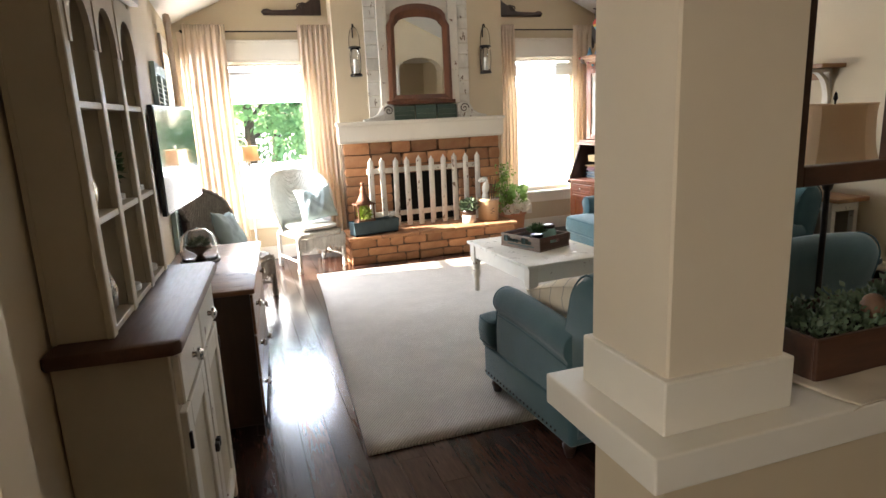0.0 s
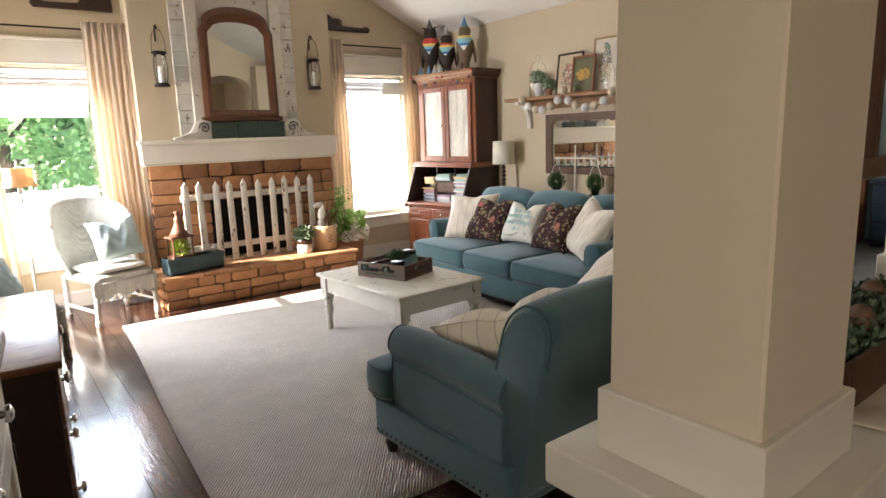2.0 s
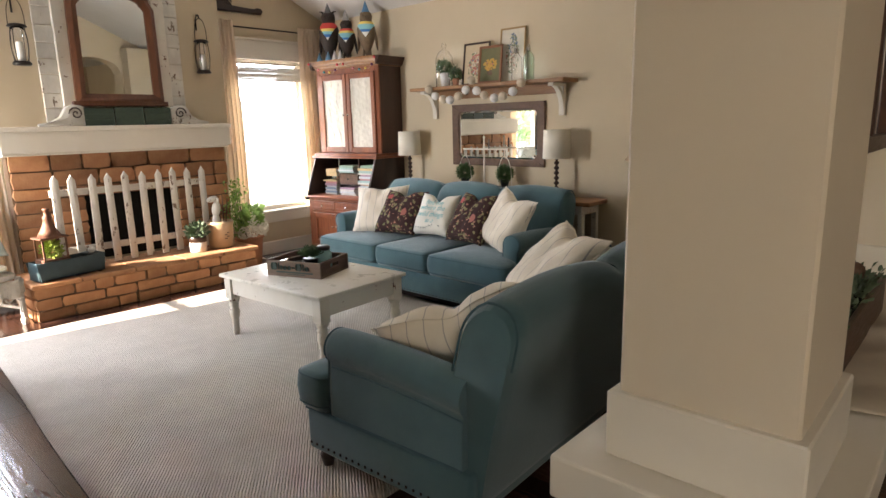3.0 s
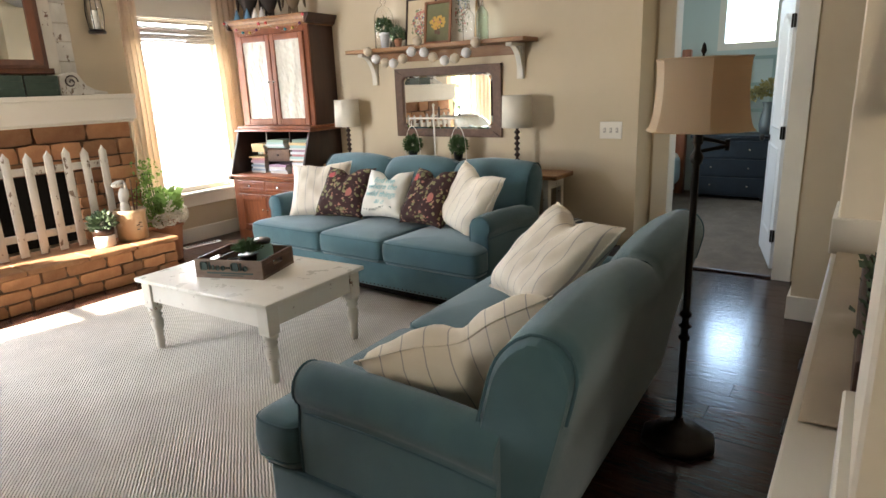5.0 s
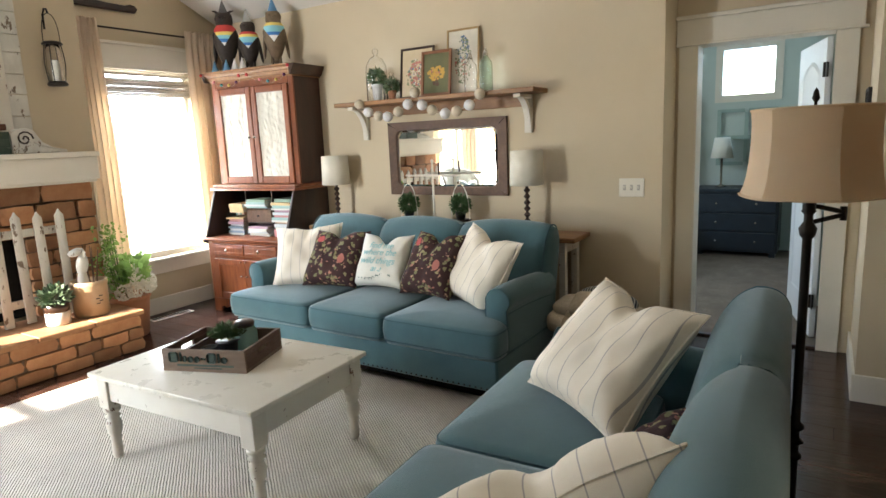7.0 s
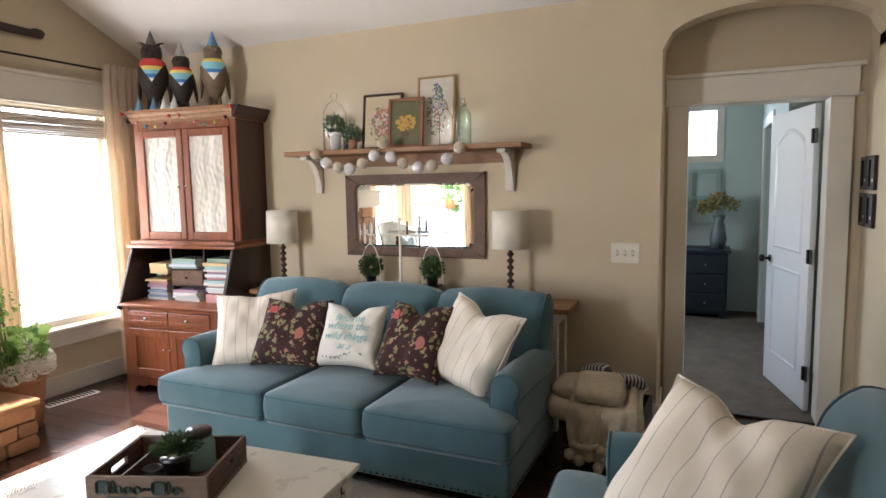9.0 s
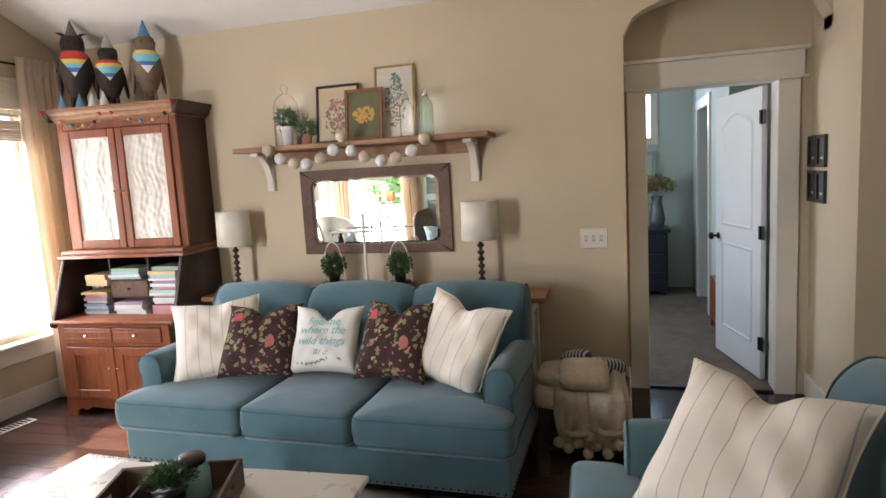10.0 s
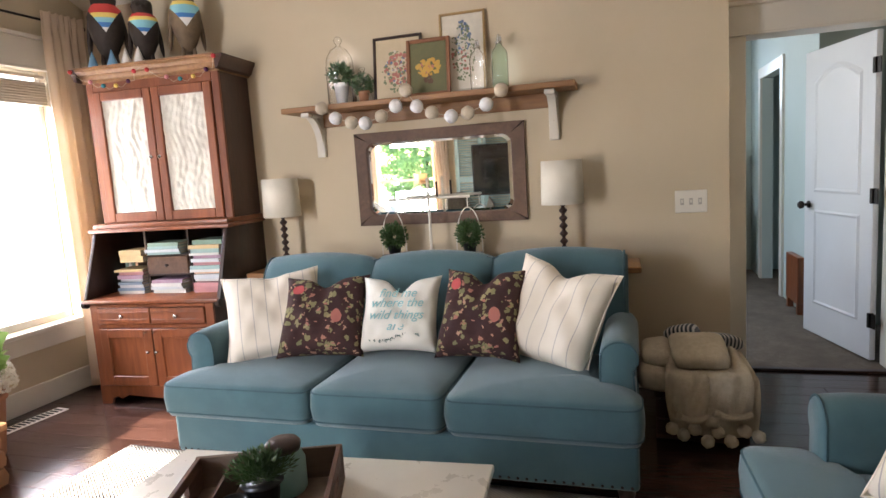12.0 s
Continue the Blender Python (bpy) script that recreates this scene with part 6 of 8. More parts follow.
# ---- crate on the coffee table ----
sc_ = thing("soda_crate", "weathered wooden soda crate with faded green print", "crate", pose(2.262, 4.285, 0.4505, 0, 0, -70))
M["crate side"] = shade("dark red-brown crate wood", (0.13, 0.055, 0.03), (0.075, 0.034, 0.02), 0.6, scale=10, stretch=(5, 1, 5), bump=0.4, bscale=50)
M["crate wood"] = shade("weathered crate wood", (0.24, 0.165, 0.115), (0.15, 0.098, 0.068), 0.75, scale=10, stretch=(1, 5, 5), bump=0.4, bscale=50)
cw_, cd_, ch_ = 0.42, 0.345, 0.105
part("bottom", box(-cw_ / 2, cw_ / 2, -cd_ / 2, cd_ / 2, 0, 0.012), "crate wood", sc_)
part("long_side", box(-cw_ / 2, cw_ / 2, -cd_ / 2, -cd_ / 2 + 0.012, 0.012, ch_, 0.002), "crate wood", sc_)
part("long_side", box(-cw_ / 2, cw_ / 2, cd_ / 2 - 0.012, cd_ / 2, 0.012, ch_, 0.002), "crate wood", sc_)
for x in (-cw_ / 2 + 0.002, cw_ / 2 - 0.016):
    bm = box(x, x + 0.014, -cd_ / 2 + 0.012, cd_ / 2 - 0.012, 0.012, 0.05, 0.002)
    box(x, x + 0.014, -cd_ / 2 + 0.012, cd_ / 2 - 0.012, 0.075, ch_, 0.002, bm=bm)
    box(x, x + 0.014, -cd_ / 2 + 0.012, -0.05, 0.05, 0.075, bm=bm)
    box(x, x + 0.014, 0.05, cd_ / 2 - 0.012, 0.05, 0.075, bm=bm)
    part("end_board", bm, "crate side", sc_, "end board with a hand slot")
part("divider", box(-0.10, -0.092, -cd_ / 2 + 0.012, cd_ / 2 - 0.012, 0.012, 0.098), "crate side", sc_)
M["faded ink"] = shade("faded green ink", (0.055, 0.085, 0.07), rough=0.8)
for x0, w0, z0, z1 in ((-0.172, 0.046, 0.044, 0.092), (-0.118, 0.010, 0.046, 0.092), (-0.102, 0.018, 0.046, 0.074), (-0.076, 0.026, 0.046, 0.074), (-0.042, 0.024, 0.046, 0.074), (-0.008, 0.020, 0.060, 0.066), (0.022, 0.044, 0.044, 0.092), (0.074, 0.010, 0.046, 0.092), (0.092, 0.028, 0.046, 0.074)):
    bm = box(x0, x0 + w0, -cd_ / 2 - 0.0015, -cd_ / 2 + 0.001, z0, z1, 0.004 if w0 < 0.02 else 0.008)
    part("printed_mark", bm, "faded ink", sc_)
part("printed_band", box(-0.135, 0.15, -cd_ / 2 - 0.0015, -cd_ / 2 + 0.001, 0.026, 0.036), "faded ink", sc_)
part("printed_band", box(-0.05, 0.09, -cd_ / 2 - 0.0015, -cd_ / 2 + 0.001, 0.016, 0.021), "faded ink", sc_)

pl = thing("potted_plant", "small feathery green plant in a dark pot inside the crate", "plant", sc_.matrix_basis @ pose(0.01, 0.02, 0.0125))
part("pot", lathe([(0, 0), (0.04, 0), (0.048, 0.07), (0.058, 0.075), (0, 0.07)], 18), "black", pl)
rg = random.Random(77)


def spray():
    a, t = rg.uniform(0, 6.28), rg.uniform(0.1, 1.0) ** 0.7
    d = Vector((math.cos(a) * t, math.sin(a) * t, 1.15 - 0.7 * t))
    return Vector((0, 0, 0.07)) + d * rg.uniform(0.03, 0.105), d + Vector((rg.uniform(-.5, .5), rg.uniform(-.5, .5), rg.uniform(-.3, .5)))


part("foliage", moved(leaves(1500, spray, 0.0065, rg, long=4.2), Matrix.Translation((0, 0, 0.012)) @ Matrix.Scale(0.84, 4)), "leaf", pl)
jar = thing("glass_jar", "aqua glass jar with a wooden lid", "jar", sc_.matrix_basis @ pose(0.055, 0.105, 0.0125))
M["aqua glass"] = sheer("aqua jar glass", (0.42, 0.62, 0.60), (0.62, 0.84, 0.80), 0.5)
part("body", glass_body([(0.052, 0), (0.058, 0.01), (0.058, 0.092), (0.046, 0.116), (0.043, 0.124)], 0.004), "aqua glass", jar)
part("lid", lathe([(0, 0.121), (0.047, 0.121), (0.050, 0.138), (0.042, 0.148), (0, 0.150)], 20), "darkwood", jar, "dark wooden lid")
sm = thing("black_pot", "small black pot in the crate", "pot", sc_.matrix_basis @ pose(-0.05, -0.04, 0.0125))
part("body", lathe([(0, 0), (0.03, 0), (0.042, 0.03), (0.036, 0.062), (0.03, 0.06), (0, 0.02)], 18), "black", sm)


# ---- floor lamps ----
def floor_lamp(x, y, turn, label, k=1.0, iron="iron", shade_m="lamp linen", z0=1.245, z1=1.485):
    f = thing("floor_lamp", label, "floor lamp", pose(x, y, 0, 0, 0, turn), "floor lamps")
    bm = lathe([(0, 0), (0.145 * k, 0), (0.15 * k, 0.012), (0.14 * k, 0.03), (0.10 * k, 0.042), (0.09 * k, 0.06), (0.04 * k, 0.075), (0.022 * k, 0.09), (0.016 * k, 0.11)], 8)
    part("base", bm, iron, f, "octagonal base")
    prof = [(0.013, 0.09), (0.013, 0.44), (0.022, 0.448), (0.022, 0.456), (0.013, 0.466), (0.013, 0.49), (0.026, 0.50), (0.013, 0.512), (0.013, 0.535), (0.024, 0.543), (0.024, 0.553), (0.013, 0.565), (0.0125, z0 - 0.125), (0.02, z0 - 0.115), (0.024, z0 - 0.095), (0.012, z0 - 0.075), (0.012, z0 - 0.055), (0.02, z0 - 0.045), (0.0, z0 - 0.035)]
    part("pole", lathe([(r * k, z) for r, z in prof], 14), iron, f)
    part("swing_arm", tube([(0, 0, z0 - 0.08), (0.11 * k, 0.02, z0 - 0.065), (0.118 * k, 0.02, z0 - 0.065)], 0.007 * k), iron, f)
    part("swing_arm", tube([(0.112 * k, 0.02, z0 - 0.055), (0.03 * k, 0.0, z0 - 0.035), (0.0, 0.0, z0 - 0.03)], 0.007 * k), iron, f)
    part("elbow", lathe([(0.009 * k, z0 - 0.08), (0.009 * k, z0 - 0.04)], 10, at=(0.115 * k, 0.02, 0)), iron, f)
    part("socket", lathe([(0.012, z0 - 0.055), (0.017, z0 - 0.045), (0.017, z0 + 0.025), (0.008, z0 + 0.035), (0.004, z1 + 0.015), (0.010, z1 + 0.025), (0.006, z1 + 0.045), (0, z1 + 0.055)], 12), iron, f)
    bm = bmesh.new()
    rings = []
    prof2 = [(r * k, z0 + (z1 - z0) * v) for r, v in ((0.178, 0.0), (0.169, 0.08), (0.161, 0.22), (0.155, 0.42), (0.152, 0.64), (0.152, 0.84), (0.155, 1.0))]
    six = math.pi / 3

    def panelled(rr, i):
        """A point of the shade's outline: six slightly bowed panels that meet in seams."""
        a = 2 * math.pi * i / 48
        rr *= 0.52 + 0.50 * math.cos(six / 2) / math.cos(a % six - six / 2) * 1.04
        return rr * math.cos(a + 0.34), rr * math.sin(a + 0.34)
    for rr, z in prof2 + [(r - 0.003, z) for r, z in prof2[::-1]]:
        rings.append([bm.verts.new((*panelled(rr, i), z)) for i in range(48)])
    for a, b in zip(rings, rings[1:] + rings[:1]):
        for i in range(48):
            bm.faces.new((a[i], a[(i + 1) % 48], b[(i + 1) % 48], b[i]))
    bmesh.ops.recalc_face_normals(bm, faces=bm.faces)
    s = part("shade", bm, shade_m, f, "flared linen bell shade", smooth=0.22)
    for z, r in ((z0, 0.178 * k), (z1, 0.155 * k)):
        part("trim_ring", tube([(*panelled(r, i), z) for i in range(49)], 0.004, 6), shade_m, s)
    part("spider", tube([(-0.145 * k, 0, z1 - 0.01), (0.145 * k, 0, z1 - 0.01)], 0.003, 6), iron, f)
    return f


floor_lamp(2.465, 1.92, -56, "black iron swing-arm floor lamp with a linen bell shade")
# pole coloured white: the window's glare that washes it out is painted in
floor_lamp(0.17, 5.98, 100, "slim floor lamp with a small shade beside the wicker chair, pole whitened for window glare", 0.58, "white pot", "lamp linen", 1.17, 1.30)

# ---- round the fireplace ----
fe = thing("picket_fence_screen", "weathered white picket fence panel standing before the firebox", "fence", pose(2.05, 6.50, 0.301, 0, 0, 0))
for i in range(10):
    x = -0.625 + 0.1385 * i
    h = 0.775 + 0.008 * math.sin(i * 2.1)
    bm = prism([(x - 0.029, 0.01), (x + 0.029, 0.01), (x + 0.029, h - 0.045), (x + 0.012, h - 0.022), (x, h), (x - 0.012, h - 0.022), (x - 0.029, h - 0.045)], 1, -0.010, 0.008, bevel=0.002)
    moved(bm, pose(0, 0, 0, 0, random.Random(i).uniform(-0.8, 0.8), 0))
    part("picket", bm, "picket", fe)
for z in (0.125, 0.605):
    part("rail", box(-0.66, 0.66, 0.009, 0.032, z, z + 0.055, 0.003), "picket", fe)

# panel of old boards, mirror and what stands on the mantel
pn = thing("shiplap_panel", "chippy white panel of old boards behind the mirror", "wall panel")
for s, x0, x1 in ((0, 1.50, 1.635), (1, 2.545, 2.675)):
    z = 1.47
    k = 0
    while z < 3.0:
        h = 0.115 + 0.035 * random.Random(k + 50 * s).random()
        part("board", box(x0, x1, BY - 0.02 - 0.004 * (k % 2), BY - 0.001, z + 0.002, min(z + h, 3.02) - 0.002, 0.003), "picket", pn)
        z += h
        k += 1
part("post", box(1.635, 1.745, BY - 0.05, BY - 0.001, 1.47, 3.02, 0.004), "chippy", pn)
part("post", box(2.435, 2.545, BY - 0.05, BY - 0.001, 1.47, 3.02, 0.004), "chippy", pn)
for k in range(7):
    part("board", box(1.745, 2.435, BY - 0.015, BY - 0.001, 1.47 + 0.22 * k + 0.002, 1.47 + 0.22 * (k + 1) - 0.002, 0.003), "chippy", pn)

fm = thing("mantel_mirror", "arched-top mirror in a reddish carved wooden frame", "mirror", pose(2.085, BY - 0.05, 1.66, 0.8, 0, 0))
ow = 0.365
outl = [(-ow, 0.0), (ow, 0.0), (ow - 0.012, 0.80), (ow - 0.05, 0.86)] + [((ow - 0.055) * math.cos(a), 0.895 + 0.125 * math.sin(a)) for a in [math.pi * i / 14 for i in range(15)]] + [(-ow + 0.05, 0.86), (-ow + 0.012, 0.80)]
inl = [(-0.28, 0.075), (0.28, 0.075), (0.272, 0.78), (0.248, 0.81)] + [(0.234 * math.cos(a), 0.82 + 0.066 * math.sin(a)) for a in [math.pi * i / 14 for i in range(15)]] + [(-0.248, 0.81), (-0.272, 0.78)]
bm = bmesh.new()
R0 = [bm.verts.new((x, 0.0, z)) for x, z in outl]
R1 = [bm.verts.new((x, -0.03, z)) for x, z in outl]
R2 = [bm.verts.new((x * 0.55 + u * 0.45, -0.045, z * 0.55 + v * 0.45)) for (x, z), (u, v) in zip(outl, inl)]
R3 = [bm.verts.new((x, -0.022, z)) for x, z in inl]
R4 = [bm.verts.new((x, -0.008, z)) for x, z in inl]
nn = len(outl)
for a, b in ((R0, R1), (R1, R2), (R2, R3), (R3, R4)):
    for i in range(nn):
        bm.faces.new((a[i], a[(i + 1) % nn], b[(i + 1) % nn], b[i]))
bm.faces.new(R0)
bmesh.ops.recalc_face_normals(bm, faces=bm.faces)
part("frame", bm, "mirror wood", fm, smooth=0.5)
bm = bmesh.new()
bm.faces.new([bm.verts.new((x, -0.010, z)) for x, z in inl])
bmesh.ops.recalc_face_normals(bm, faces=bm.faces)
part("mirror_glass", bm, "mirror", fm, smooth=0)
part("ledge", box(-0.395, 0.395, -0.045, 0.0, -0.03, 0.012, 0.005), "mirror wood", fm)

M["old green"] = shade("old green cloth", (0.045, 0.075, 0.05), (0.03, 0.05, 0.035), 0.7, scale=20)
M["book9"] = M["old green"]
zz = [1.469, 1.469, 1.469]
for k, (t, hts) in enumerate(((0, (0.05, 0.045, 0.05)), (1, (0.06, 0.05, 0.042)), (2, (0.045, 0.055, 0.05)))):
    for h in hts:
        book(9, 0.235, 0.10, h - 0.001, pose(1.87 + 0.245 * t, 6.583, zz[t], 0, 0, (-1) ** k * 1.5), "old books on the mantel", "faded green cloth-bound book lying on the mantel")
        zz[t] += h


def scroll(at, s):
    out = [(0, 0), (0.36, 0), (0.36, 0.02), (0.27, 0.035), (0.20, 0.075), (0.155, 0.15), (0.10, 0.175), (0.04, 0.165), (0.0, 0.14)]
    t = thing("scroll_corbel", "chippy white carved scroll corbel lying on the mantel", "corbel", at, "scroll corbels")
    bm = prism([(s * x, z) for x, z in out], 1, -0.035, 0.035, bevel=0.008)
    b = part("body", bm, "picket", t)
    for y in (-0.038,):
        sp = [(s * (0.085 + 0.055 * (1 - i / 20) * math.cos(i * 0.55)), y, 0.10 + 0.055 * (1 - i / 20) * math.sin(i * 0.55)) for i in range(19)]
        part("carved_scroll", tube(sp, 0.006, 6), "darkwood", b)
        sp = [(s * (0.14 + 0.2 * i / 10), y, 0.075 - 0.058 * (i / 10) ** 0.7) for i in range(11)]
        part("carved_scroll", tube(sp, 0.005, 6), "picket", b)


scroll(pose(1.78, 6.63, 1.469), -1)
scroll(pose(2.49, 6.63, 1.469), 1)


def sconce(x):
    s = thing("wall_lantern", "black iron lantern with a cream candle hanging from a hook", "lantern", pose(x, BY, 1.94), "lanterns on the chimney breast")
    y = -0.075
    part("hook", tube([(0, -0.002, 0.40), (0, -0.004, 0.50), (0, -0.03, 0.535), (0, -0.06, 0.53), (0, y, 0.50)], 0.007), "iron", s)
    loop = [(0.058 * math.cos(a), y, 0.30 + (0.20) * math.sin(a) ** 0.7) for a in [math.pi * i / 14 for i in range(15)]]
    part("bail", tube(loop, 0.003, 6), "iron", s)
    part("cap", lathe([(0.066, 0.285), (0.068, 0.292), (0.055, 0.305), (0.03, 0.31), (0, 0.312)], 18, at=(0, y, 0)), "iron", s)
    part("base", lathe([(0, 0), (0.062, 0), (0.068, 0.012), (0.055, 0.03), (0, 0.032)], 18, at=(0, y, 0)), "iron", s)
    for k in range(4):
        a = math.pi / 4 + k * math.pi / 2
        pts = [((0.052 + 0.014 * math.sin(math.pi * i / 8)) * math.cos(a), y + (0.052 + 0.014 * math.sin(math.pi * i / 8)) * math.sin(a), 0.025 + 0.265 * i / 8) for i in range(9)]
        part("bar", tube(pts, 0.0035, 6), "iron", s)
    part("glass_chimney", lathe([(0.044, 0.03), (0.056, 0.13), (0.05, 0.24), (0.042, 0.285), (0.040, 0.285), (0.048, 0.24), (0.054, 0.13), (0.042, 0.03)], 18, at=(0, y, 0)), "glass", s).visible_shadow = False
    part("candle", lathe([(0, 0.032), (0.026, 0.032), (0.026, 0.17), (0.018, 0.176), (0, 0.174)], 14, at=(0, y, 0)), "cream shade", s, "cream pillar candle")


sconce(1.375)
sconce(2.865)


def carved(x, s):
    out = [(0, 0), (0.0, 0.19), (-0.06, 0.205), (-0.10, 0.165), (-0.16, 0.125), (-0.20, 0.135), (-0.24, 0.10), (-0.27, 0.06), (-0.34, 0.055), (-0.52, 0.05), (-0.57, 0.065), (-0.61, 0.06), (-0.635, 0.035), (-0.61, 0.0)]
    bm = prism([(s * u * 0.98, v) for u, v in out], 1, -0.03, -0.001, bevel=0.006)
    c = thing("carved_bracket", "dark carved wooden gingerbread bracket on the wall", "wall ornament", pose(x, N, 2.60), "carved brackets")
    b = part("body", bm, "darkwood", c)
    part("scroll", tube([(s * (-0.22 + 0.05 * math.cos(i * 0.6) * (1 - i / 16)), -0.033, 0.085 + 0.04 * math.sin(i * 0.6) * (1 - i / 16)) for i in range(14)], 0.007, 6), "darkwood", b)


carved(1.10, 1)
carved(3.13, -1)

# hearth things
tb = thing("planter_box", "long dark teal wooden box on the hearth", "box", pose(1.375, 6.26, 0.301, 0, 0, 10))
M["box teal"] = shade("dark teal box paint", (0.03, 0.06, 0.07), (0.02, 0.042, 0.05), 0.55, scale=10, bump=0.2)
bm = box(-0.24, 0.24, -0.085, 0.085, 0.012, 0.026)
for y in (-0.085, 0.073):
    prism([(-0.24, 0.012), (0.24, 0.012), (0.26, 0.15), (-0.26, 0.15)], 1, y, y + 0.012, bm)
for x in (-0.25, 0.238):
    box(x, x + 0.012, -0.073, 0.073, 0.012, 0.15, bm=bm)
part("body", bm, "box teal", tb)
for x in (-0.22, 0.22):
    part("foot", box(x - 0.012, x + 0.012, -0.06, 0.06, 0, 0.012), "iron", tb)
te = thing("glass_lantern", "rusty metal and glass lantern holding moss and a plant", "lantern", tb.matrix_basis @ pose(-0.10, 0.0, 0.027))
M["rust"] = shade("rusty brown metal", (0.20, 0.09, 0.05), (0.12, 0.055, 0.035), 0.6, metal=0.5, scale=20, bump=0.3)
part("tray", box(-0.10, 0.10, -0.07, 0.07, 0, 0.14, 0.004), "rust", te)
for x in (-0.085, 0.085):
    for y in (-0.06, 0.06):
        part("post", box(x - 0.006, x + 0.006, y - 0.006, y + 0.006, 0.14, 0.30), "rust", te)
part("band", box(-0.105, 0.105, -0.075, 0.075, 0.295, 0.31, 0.003), "rust", te)
part("neck", lathe([(0.09, 0.31), (0.06, 0.36), (0.04, 0.40), (0.03, 0.44), (0.035, 0.455), (0.02, 0.47), (0.02, 0.51), (0.028, 0.52), (0, 0.53)], 8), "rust", te)
M["moss"] = shade("yellow green moss", (0.30, 0.36, 0.05), (0.18, 0.25, 0.04), 0.9, scale=30, bump=0.5)
bush(te, "foliage", (0, 0, 0.20), 0.075, 420, 0.018, 5, "moss")
sb = thing("small_bird_figure", "small white bird figure on the planter box", "figurine", tb.matrix_basis @ pose(0.20, 0.0, 0.151))
part("body", moved(pad(0.06, 0.045, 0.05, 2, 2, 8, 6), pose(0, 0, 0.026)), "white pot", sb)
part("shelf_strip", box(-0.05, 0.05, -0.085, 0.085, -0.001, 0.004), "box teal", sb)

po = thing("potted_plant", "leafy plant in a white and brown crock on the hearth", "plant", pose(2.485, 6.33, 0.301))
part("pot", lathe([(0, 0), (0.072, 0), (0.078, 0.01), (0.080, 0.09), (0.078, 0.092), (0, 0.09)], 22), "white pot", po)
part("pot_rim", lathe([(0.080, 0.092), (0.081, 0.145), (0.074, 0.15), (0.0, 0.135)], 22), "darkwood", po, "brown glazed upper band")
bush(po, "foliage", (0, 0, 0.19), 0.095, 420, 0.024, 15, "dusty leaf", 0.8)
ck = thing("stoneware_crock", "tan stoneware crock with a dark mark on the hearth", "crock", pose(2.735, 6.36, 0.301) @ Matrix.Scale(1.12, 4))
part("body", lathe([(0, 0), (0.098, 0), (0.104, 0.02), (0.106, 0.19), (0.112, 0.20), (0.112, 0.222), (0.104, 0.228), (0.096, 0.222), (0.094, 0.05), (0, 0.04)], 26), "crock", ck)
for k in range(4):
    part("printed_mark", moved(box(-0.012, 0.012, -0.002, 0.0, 0, 0.006), pose(0.0, -0.1065, 0.13 - 0.016 * k) @ pose(0.01 * (-1) ** k, 0, 0)), "black", ck)
dg = thing("dog_figure", "white painted dog figurine standing in the crock", "figurine", ck.matrix_basis @ pose(-0.03, 0.0, 0.041))
bm = pad(0.07, 0.06, 0.26, 2, 2.5, 10, 8)
moved(bm, pose(0, 0, 0.13))
merged(bm, moved(pad(0.075, 0.055, 0.14, 2, 2, 10, 8), pose(0.008, 0, 0.29, 0, 10)))
merged(bm, moved(pad(0.10, 0.05, 0.05, 2, 2, 10, 8), pose(-0.02, 0, 0.375, 0, -12)))
merged(bm, moved(pad(0.03, 0.065, 0.06, 2, 2, 8, 6), pose(0.018, 0, 0.36)))
part("figure", bm, "picket", dg, smooth=1.0)
tw = thing("twig_bundle", "dried brown stems standing in the crock", "dried stems", ck.matrix_basis @ pose(0.045, 0.03, 0.045))
for i in range(7):
    a = i * 0.9
    part("stem", tube([(0.01 * math.cos(a), 0.01 * math.sin(a), 0), (0.04 * math.cos(a), 0.03 * math.sin(a), 0.25), (0.06 * math.cos(a), 0.045 * math.sin(a), 0.36 + 0.02 * (i % 3))], 0.005, 6, taper=0.002), "walnut", tw)

bk = thing("plant_basket", "clay-coloured tub with ivy and pale hydrangeas beside the hearth", "plant", pose(3.12, 6.55, 0))
part("tub", lathe([(0, 0), (0.115, 0), (0.125, 0.02), (0.155, 0.30), (0.168, 0.31), (0.168, 0.335), (0.15, 0.335), (0.14, 0.25), (0, 0.24)], 28), "terracotta", bk, "clay-coloured tub")
M["ivy leaf"] = sheer("fresh green leaf", (0.17, 0.29, 0.09), (0.34, 0.50, 0.14), 0.45)
M["pale bloom"] = shade("pale hydrangea petal", (0.80, 0.76, 0.68), (0.74, 0.67, 0.57), 0.8, scale=30)
rg = random.Random(31)


def ivy():
    t = rg.random()
    c = Vector((-0.10 + 0.03 * math.sin(9 * t), 0.0, 0.36 + 0.52 * t)) + Vector((rg.gauss(0, 0.045), rg.gauss(0, 0.04), rg.gauss(0, 0.03)))
    return c, Vector((rg.uniform(-1, 1), rg.uniform(-1, 1), rg.uniform(-0.4, 0.8)))


part("ivy", leaves(480, ivy, 0.030, rg, long=1.1), "ivy leaf", bk)
for i in range(4):
    part("stem", tube([(-0.06 + 0.02 * i, 0, 0.26), (-0.10 + 0.02 * i, 0.01, 0.55), (-0.12 + 0.02 * i, 0, 0.80)], 0.004, 6), "leaf", bk)


def big_leaf():
    a = rg.uniform(0, 6.28)
    return Vector((0.06 + 0.10 * math.cos(a) * rg.random(), 0.10 * math.sin(a) * rg.random() - 0.02, rg.uniform(0.42, 0.62))), Vector((math.cos(a), math.sin(a), 0.5))


